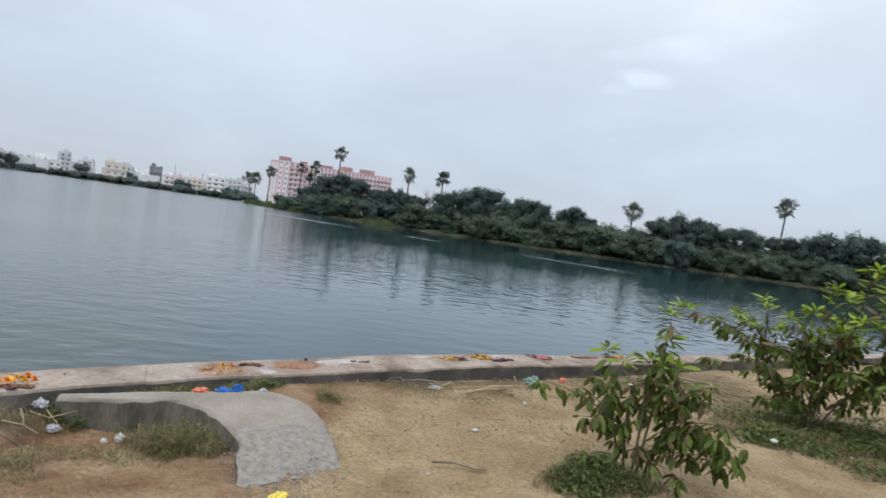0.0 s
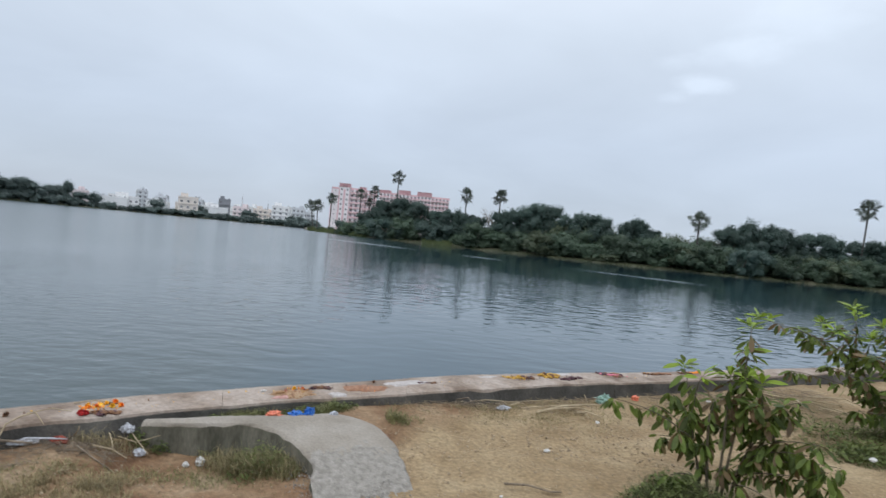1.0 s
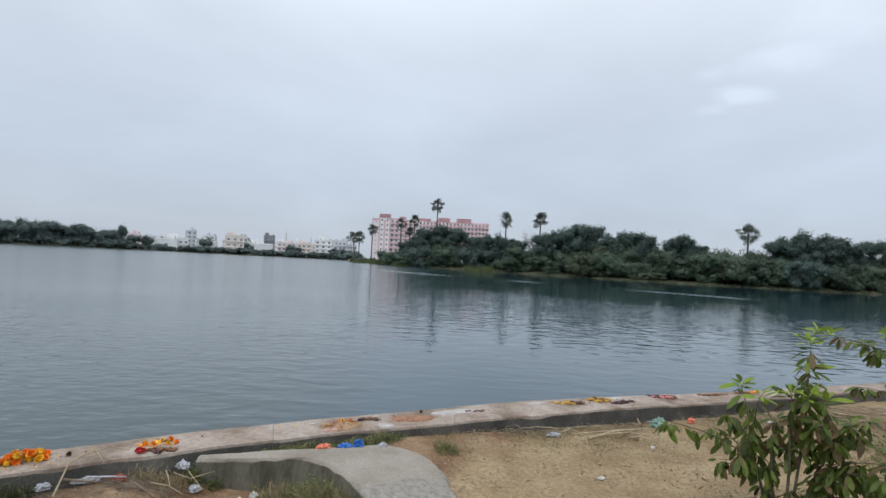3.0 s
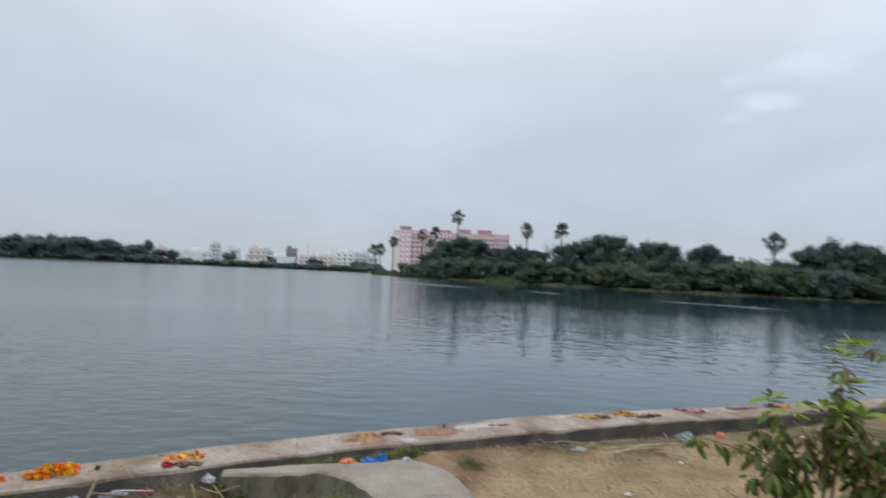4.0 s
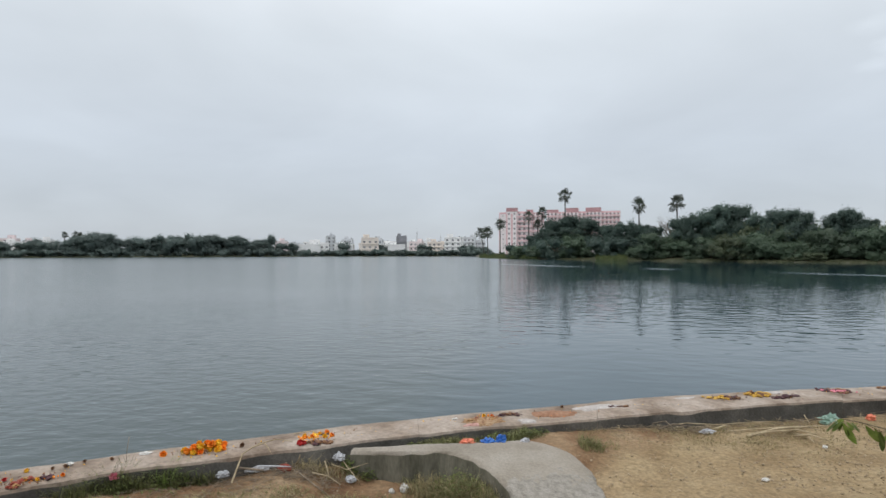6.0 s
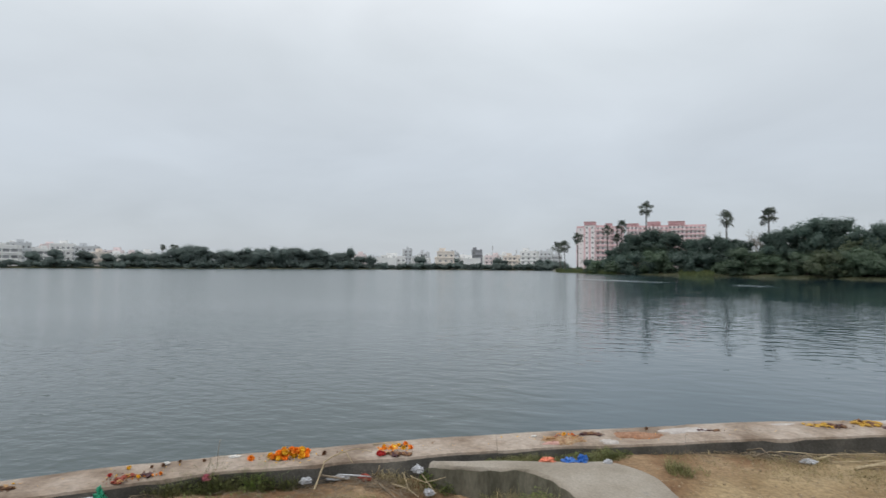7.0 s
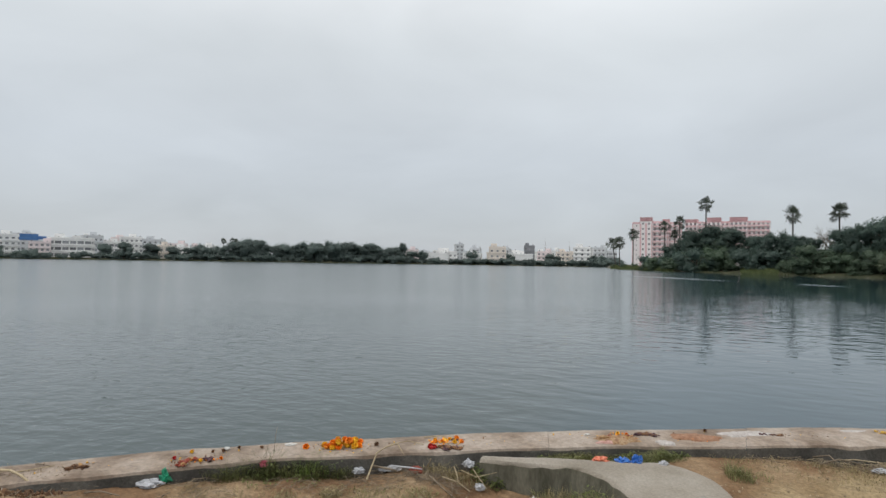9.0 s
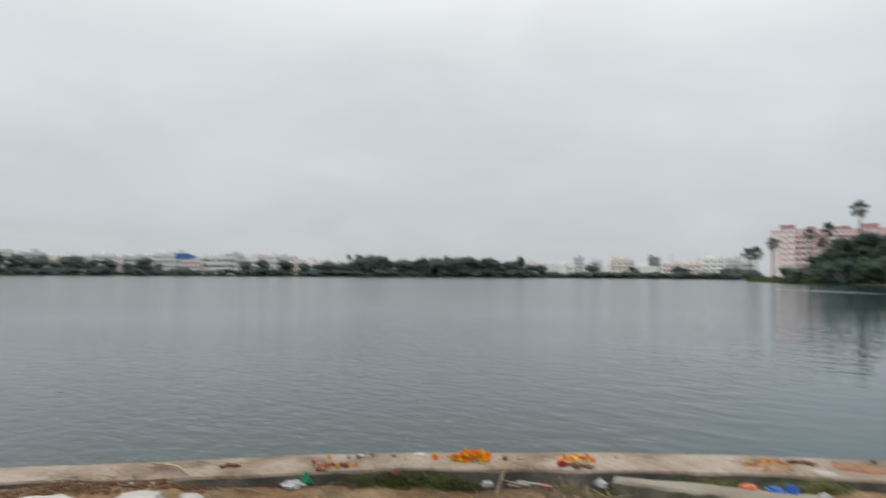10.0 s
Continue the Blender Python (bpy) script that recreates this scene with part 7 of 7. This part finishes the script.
# long fallen fronds
for _k in range(13):
    _a = (2.5 + 0.08 * _k + rnd(-0.25, 0.25), 7.0 + 0.04 * _k + rnd(-0.2, 0.15))
    _b = (3.3 + 0.05 * _k + rnd(-0.45, 0.35), 6.25 + 0.08 * _k + rnd(-0.25, 0.25))
    _m = ((_a[0] + _b[0]) / 2, (_a[1] + _b[1]) / 2)
    stick("dry_stalk", "long pale dry stalk lying on the bank", [(*_a, gz(*_a, 0.02)), (*_m, gz(*_m, rnd(0.02, 0.09))), (*_b, gz(*_b, 0.02))], rnd(0.005, 0.011), M_STRAW, "stalk", "dry stalks")
for _p, _r, _mt, _w in [(((-2.65, 2.84, 0.10), (-2.71, 2.96, 0.16), (-2.72, 3.01, 0.215), (-2.69, 3.07, 0.245), (-2.65, 3.13, 0.26)), 0.0065, M_STRAW, "bent dry reed leaning on the quay wall"),
                   (((-2.65, 3.135, 0.26), (-2.62, 3.13, 0.235), (-2.57, 3.11, 0.207)), 0.004, M_STRAW, "broken tip of a dry reed on the quay wall"),
                   (((-2.73, 2.99, 0.13), (-2.64, 3.02, 0.125), (-2.57, 3.04, 0.12)), 0.009, M_TWIG, "grey stick lying by the quay wall"),
                   (((-2.60, 3.02, 0.15), (-2.5, 3.08, 0.145), (-2.43, 3.13, 0.135)), 0.007, M_WHITEPL, "pale plastic pipe by the quay wall"),
                   (((-2.30, 3.31, 0.13), (-2.24, 3.25, 0.115), (-2.17, 3.17, 0.10)), 0.004, M_STRAW, "pale stick at the foot of the ramp"),
                   (((-2.29, 3.16, 0.11), (-2.18, 3.17, 0.10), (-2.07, 3.15, 0.07)), 0.004, M_STRAW, "pale stick on the mound"),
                   (((-2.28, 3.36, 0.10), (-2.16, 3.36, 0.08), (-2.04, 3.42, 0.12)), 0.0036, M_STRAW, "pale stick at the foot of the ramp"),
                   (((-2.26, 3.43, 0.13), (-2.16, 3.38, 0.08), (-2.06, 3.34, 0.03)), 0.004, M_STRAW, "pale stick at the foot of the ramp"),
                   (((-2.46, 3.22, 0.12), (-2.42, 3.20, 0.17), (-2.40, 3.18, 0.2)), 0.005, M_STRAW, "short pale stick on the mound"),
                   (((-2.36, 3.12, 0.11), (-2.22, 3.12, 0.04), (-2.10, 3.10, 0.0)), 0.005, M_TWIG, "thin twig on the mound"),
                   (((0.06, 3.62, 0.06), (0.2, 3.64, 0.065), (0.33, 3.6, 0.06), (0.40, 3.62, 0.06)), 0.008, M_TWIG, "crooked twig on bare earth"),
                   (((-0.72, 5.02, 0.12), (-0.62, 4.98, 0.12), (-0.56, 4.96, 0.12)), 0.006, M_TWIG, "thin twig by the quay wall"),
                   (((-0.35, 5.02, 0.11), (-0.24, 5.12, 0.14), (-0.12, 5.2, 0.11)), 0.008, M_TWIG, "short twig by the quay wall"),
                   (((-0.40, 5.10, 0.13), (-0.30, 5.06, 0.17), (-0.22, 5.02, 0.11)), 0.006, M_TWIG, "short twig by the quay wall"),
                   (((-4.30, 1.30, 0.225), (-4.12, 1.385, 0.235), (-4.0, 1.40, 0.225), (-3.94, 1.44, 0.17), (-3.90, 1.46, 0.11)), 0.009, M_STRAW, "dry reed bent over the edge of the quay wall"),
                   (((-4.16, 1.40, 0.208), (-4.12, 1.50, 0.21), (-4.10, 1.61, 0.208)), 0.004, M_STRAW, "dry stem lying on the quay wall"),
                   (((-3.72, 1.62, 0.13), (-3.62, 1.66, 0.15), (-3.52, 1.72, 0.13)), 0.006, M_TWIG, "thin twig at the foot of the quay wall"),
                   (((-4.22, 1.55, 0.208), (-4.17, 1.57, 0.212), (-4.12, 1.59, 0.208)), 0.004, M_TWIG, "thin twig on the quay wall"),
                   (((-2.78, 3.22, 0.21), (-2.7, 3.32, 0.225), (-2.6, 3.36, 0.21)), 0.004, M_STRAW, "thin dry grass stem on the quay wall"),
                   (((-2.7, 3.5, 0.21), (-2.6, 3.56, 0.225), (-2.48, 3.62, 0.21)), 0.004, M_STRAW, "thin dry grass stem on the quay wall"),
                   (((-3.3, 2.62, 0.12), (-3.305, 2.64, 0.3), (-3.3, 2.65, 0.36)), 0.002, M_TWIG, "thin upright grass stem by the quay wall")]:
    stick("twig" if _mt is M_TWIG else "stick", _w, _p, _r, _mt)


# ---------------------------------------------------------------- stones and crumbs on the earth
def crumbs(name, label, count, region, size, mat, seed, category="stones"):
    rng = random.Random(seed)
    verts, faces = [], []
    bm = bmesh.new()
    bmesh.ops.create_icosphere(bm, subdivisions=1, radius=1)
    shape = [v.co.copy() for v in bm.verts]
    tris = [tuple(v.index for v in f.verts) for f in bm.faces]
    bm.free()
    made = 0
    while made < count:
        x, y = rng.uniform(region[0], region[1]), rng.uniform(region[2], region[3])
        az = math.degrees(math.atan2(x, y))
        if math.hypot(x, y) > quay_r(az) - 0.45 or noise.noise(Vector((x * 1.2, y * 1.2, seed))) < rng.uniform(-0.6, 0.4):
            continue
        s = size * rng.uniform(0.3, 1.0) ** 1.8 + 0.002
        z = ground_z(x, y)
        e = Euler((rng.random() * 6, rng.random() * 6, rng.random() * 6)).to_matrix()
        b = len(verts)
        sc = Vector((rng.uniform(0.7, 1.3), rng.uniform(0.7, 1.3), rng.uniform(0.5, 0.9)))
        verts += [e @ Vector((v.x * sc.x, v.y * sc.y, v.z * sc.z)) * s * rng.uniform(0.85, 1.15) + Vector((x, y, z + s * 0.3)) for v in shape]
        faces += [tuple(b + i for i in t) for t in tris]
        made += 1
    tagged(new(name, mesh_from(name, verts, faces, mat)), label, category, kind="stuff")


crumbs("pebbles", "small stones and clods strewn over bare earth", 2600, (-1.0, 4.0, 2.4, 7.0), 0.009, M_STONE, 1)
crumbs("pebbles", "patch of stones trodden into bare earth", 220, (0.2, 1.1, 4.3, 4.95), 0.010, M_STONE, 6)
crumbs("pebbles", "small stones and clods strewn over the bank", 1000, (-4.4, -1.0, 0.8, 3.4), 0.010, M_STONE, 2)


def scatter(name, label, spots, size, mat, seed, category, height):
    """Small crumbs on a surface. spots: x, y, radius along, radius across, turn, count."""
    rng = random.Random(seed)
    verts, faces = [], []
    for x, y, ra, rb, turn, count in spots:
        for _ in range(count):
            a, q = rng.uniform(0, 6.283), rng.random() ** 0.7
            u, w = math.cos(a) * q * ra, math.sin(a) * q * rb
            g = radians(turn)
            px, py = x + u * math.cos(g) - w * math.sin(g), y + u * math.sin(g) + w * math.cos(g)
            s = size * rng.uniform(0.4, 1.2)
            c = Vector((px, py, height(px, py) + s * 0.35))
            b = len(verts)
            e = Euler((rng.random() * 6, rng.random() * 6, rng.random() * 6)).to_matrix()
            verts += [c + e @ (Vector(v) * s * rng.uniform(0.7, 1.2)) for v in ((1, 0, 0), (-1, 0, 0), (0, 0.8, 0), (0, -0.8, 0), (0, 0, 0.6), (0, 0, -0.6))]
            faces += [tuple(b + i for i in f) for f in ((0, 2, 4), (2, 1, 4), (1, 3, 4), (3, 0, 4), (2, 0, 5), (1, 2, 5), (3, 1, 5), (0, 3, 5))]
    tagged(new(name, mesh_from(name, verts, faces, mat)), label, category, kind="stuff")


def on_wall(x, y):
    return TOP_Z + 0.002


def on_ramp(x, y):
    """Height of the broken foot of the ramp."""
    s = (y - 3.1) / 0.75
    return max(ground_z(x, y), 0.015 + 0.10 * min(max(s, 0), 1))


_WALL_LINE = [(-4.3, 1.35), (-3.75, 2.05), (-3.35, 2.55), (-2.9, 3.1), (-2.35, 3.68), (-1.78, 4.25), (-1.1, 4.83), (-0.42, 5.4), (0.2, 5.9), (0.85, 6.35), (1.5, 6.85)]
scatter("petal_crumbs", "dried brown petals scattered on the quay wall", [(*p, 0.40, 0.16, 46, 4) for p in _WALL_LINE] + [(-3.52, 2.2, 0.16, 0.06, 50, 30), (0.1, 5.9, 0.2, 0.07, 20, 30), (0.45, 6.15, 0.16, 0.07, 30, 30)] + [(-1.60, 4.36, 0.15, 0.09, 48, 26), (-1.13, 4.79, 0.2, 0.10, 44, 12), (-3.02, 2.98, 0.25, 0.14, 48, 20)], 0.008, M_BROWN, 1, "petals", on_wall)
scatter("petal_crumbs", "yellow petals scattered on the quay wall", [(*p, 0.40, 0.15, 46, 7) for p in _WALL_LINE] + [(-1.60, 4.43, 0.17, 0.13, 48, 40), (-3.02, 2.98, 0.22, 0.12, 48, 30), (-2.54, 3.54, 0.14, 0.1, 48, 25)], 0.007, M_YELLOW, 2, "petals", on_wall)
scatter("petal_crumbs", "orange and red petals scattered on the quay wall", [(-3.52, 2.2, 0.14, 0.05, 50, 14), (-2.52, 3.5, 0.14, 0.09, 48, 40), (-1.60, 4.43, 0.15, 0.1, 48, 30), (-1.1, 4.8, 0.12, 0.09, 44, 12)], 0.010, M_ORANGE, 12, "petals", on_wall)
scatter("grit", "earth and grit lying on the quay wall", [(*p, 0.42, 0.2, 46, 60) for p in _WALL_LINE] + [(-4.5, 1.05, 0.5, 0.2, 56, 900), (-4.1, 1.5, 0.3, 0.18, 52, 250)], 0.004, M_STONE, 3, "grit", on_wall)
scatter("clods", "brown clods and rubbish heaped against the quay wall", [(-4.25, 0.9, 0.5, 0.13, 54, 420), (-3.93, 1.38, 0.2, 0.07, 54, 90)], 0.018, M_BROWN, 21, "clods", ground_z)
scatter("paper_scraps", "pale scraps of paper on the rubbish heap", [(-4.28, 0.92, 0.5, 0.07, 54, 40)], 0.014, M_PAPER, 22, "litter", ground_z)
scatter("gravel", "broken grey cement gravel at the foot of the ramp", [(-0.86, 3.30, 0.30, 0.30, 30, 900), (-0.72, 3.15, 0.32, 0.24, 30, 600)], 0.006, M_GRAVEL, 4, "gravel", on_ramp)


# ---------------------------------------------------------------- brush and debris
def brush(name, label, spots, mat, seed, category="brush"):
    """A tangle of thin dry stems. spots: x, y, radius, stems, length."""
    rng = random.Random(seed)
    verts, faces = [], []
    for x, y, r, n, length in spots:
        for _ in range(n):
            a, q = rng.uniform(0, 6.283), r * math.sqrt(rng.random())
            px, py = x + math.cos(a) * q, y + math.sin(a) * q
            g = rng.uniform(0, 6.283)
            hl = length * rng.uniform(0.35, 1.0) / 2
            d = Vector((math.cos(g), math.sin(g), rng.uniform(-0.12, 0.3)))
            p = Vector((px, py, ground_z(px, py) + rng.uniform(0.004, 0.03)))
            side = Vector((-d.y, d.x, 0)) * hl * rng.uniform(-0.3, 0.3)
            path = [p - d * hl, p + side, p + d * hl]
            for v in path:
                v.z = max(v.z, ground_z(v.x, v.y) + 0.002)
            v, f = tube(path, [rng.uniform(0.0007, 0.0019)] * 3, 4)
            b = len(verts)
            verts.extend(v)
            faces.extend(tuple(b + i for i in t) for t in f)
    tagged(new(name, mesh_from(name, verts, faces, mat)), label, category, kind="stuff")


brush("dry_brush", "tangle of dry roots and straw on the earth mound", [(-2.45, 3.2, 0.16, 160, 0.16), (-2.62, 2.95, 0.2, 120, 0.14), (-2.25, 3.2, 0.12, 60, 0.16), (-2.9, 2.6, 0.25, 90, 0.12), (-3.3, 2.0, 0.25, 90, 0.14), (-3.7, 1.45, 0.25, 80, 0.18)], M_TWIG, 1)
brush("straw_litter", "loose straw strewn along the foot of the quay wall", [(-0.6 + 0.17 * k, 4.95 + 0.125 * k, 0.10, 10, 0.16) for k in range(13)] + [(-2.5, 3.0, 0.3, 24, 0.08), (-1.9, 3.0, 0.25, 14, 0.06), (-3.2, 2.1, 0.3, 24, 0.08)], M_STRAW, 2)
brush("dry_brush", "dry twigs and straw littering the bank by the quay", [(1.6 + 0.28 * k, 6.35 + 0.18 * k, 0.25, 45, 0.35) for k in range(8)] + [(-0.7 + 0.2 * k, 4.9 + 0.13 * k, 0.12, 16, 0.2) for k in range(8)] + [(-0.1, 5.28, 0.12, 50, 0.14), (-0.3, 5.1, 0.08, 30, 0.1)], M_TWIG, 3)
brush("straw_litter", "brown straw and rubbish heaped against the quay wall", [(-4.42, 0.72, 0.16, 90, 0.06), (-4.28, 0.92, 0.14, 80, 0.06), (-4.12, 1.16, 0.14, 70, 0.06), (-4.6, 0.45, 0.16, 60, 0.06)], M_TWIG, 6)
brush("straw_litter", "thin scatter of straw over bare earth", [(0.0, 4.2, 0.7, 60, 0.07), (0.7, 5.0, 0.6, 90, 0.09), (-0.5, 3.9, 0.4, 40, 0.06), (1.9, 5.4, 0.8, 120, 0.1), (0.3, 3.3, 0.5, 30, 0.07)], M_STRAW, 4)
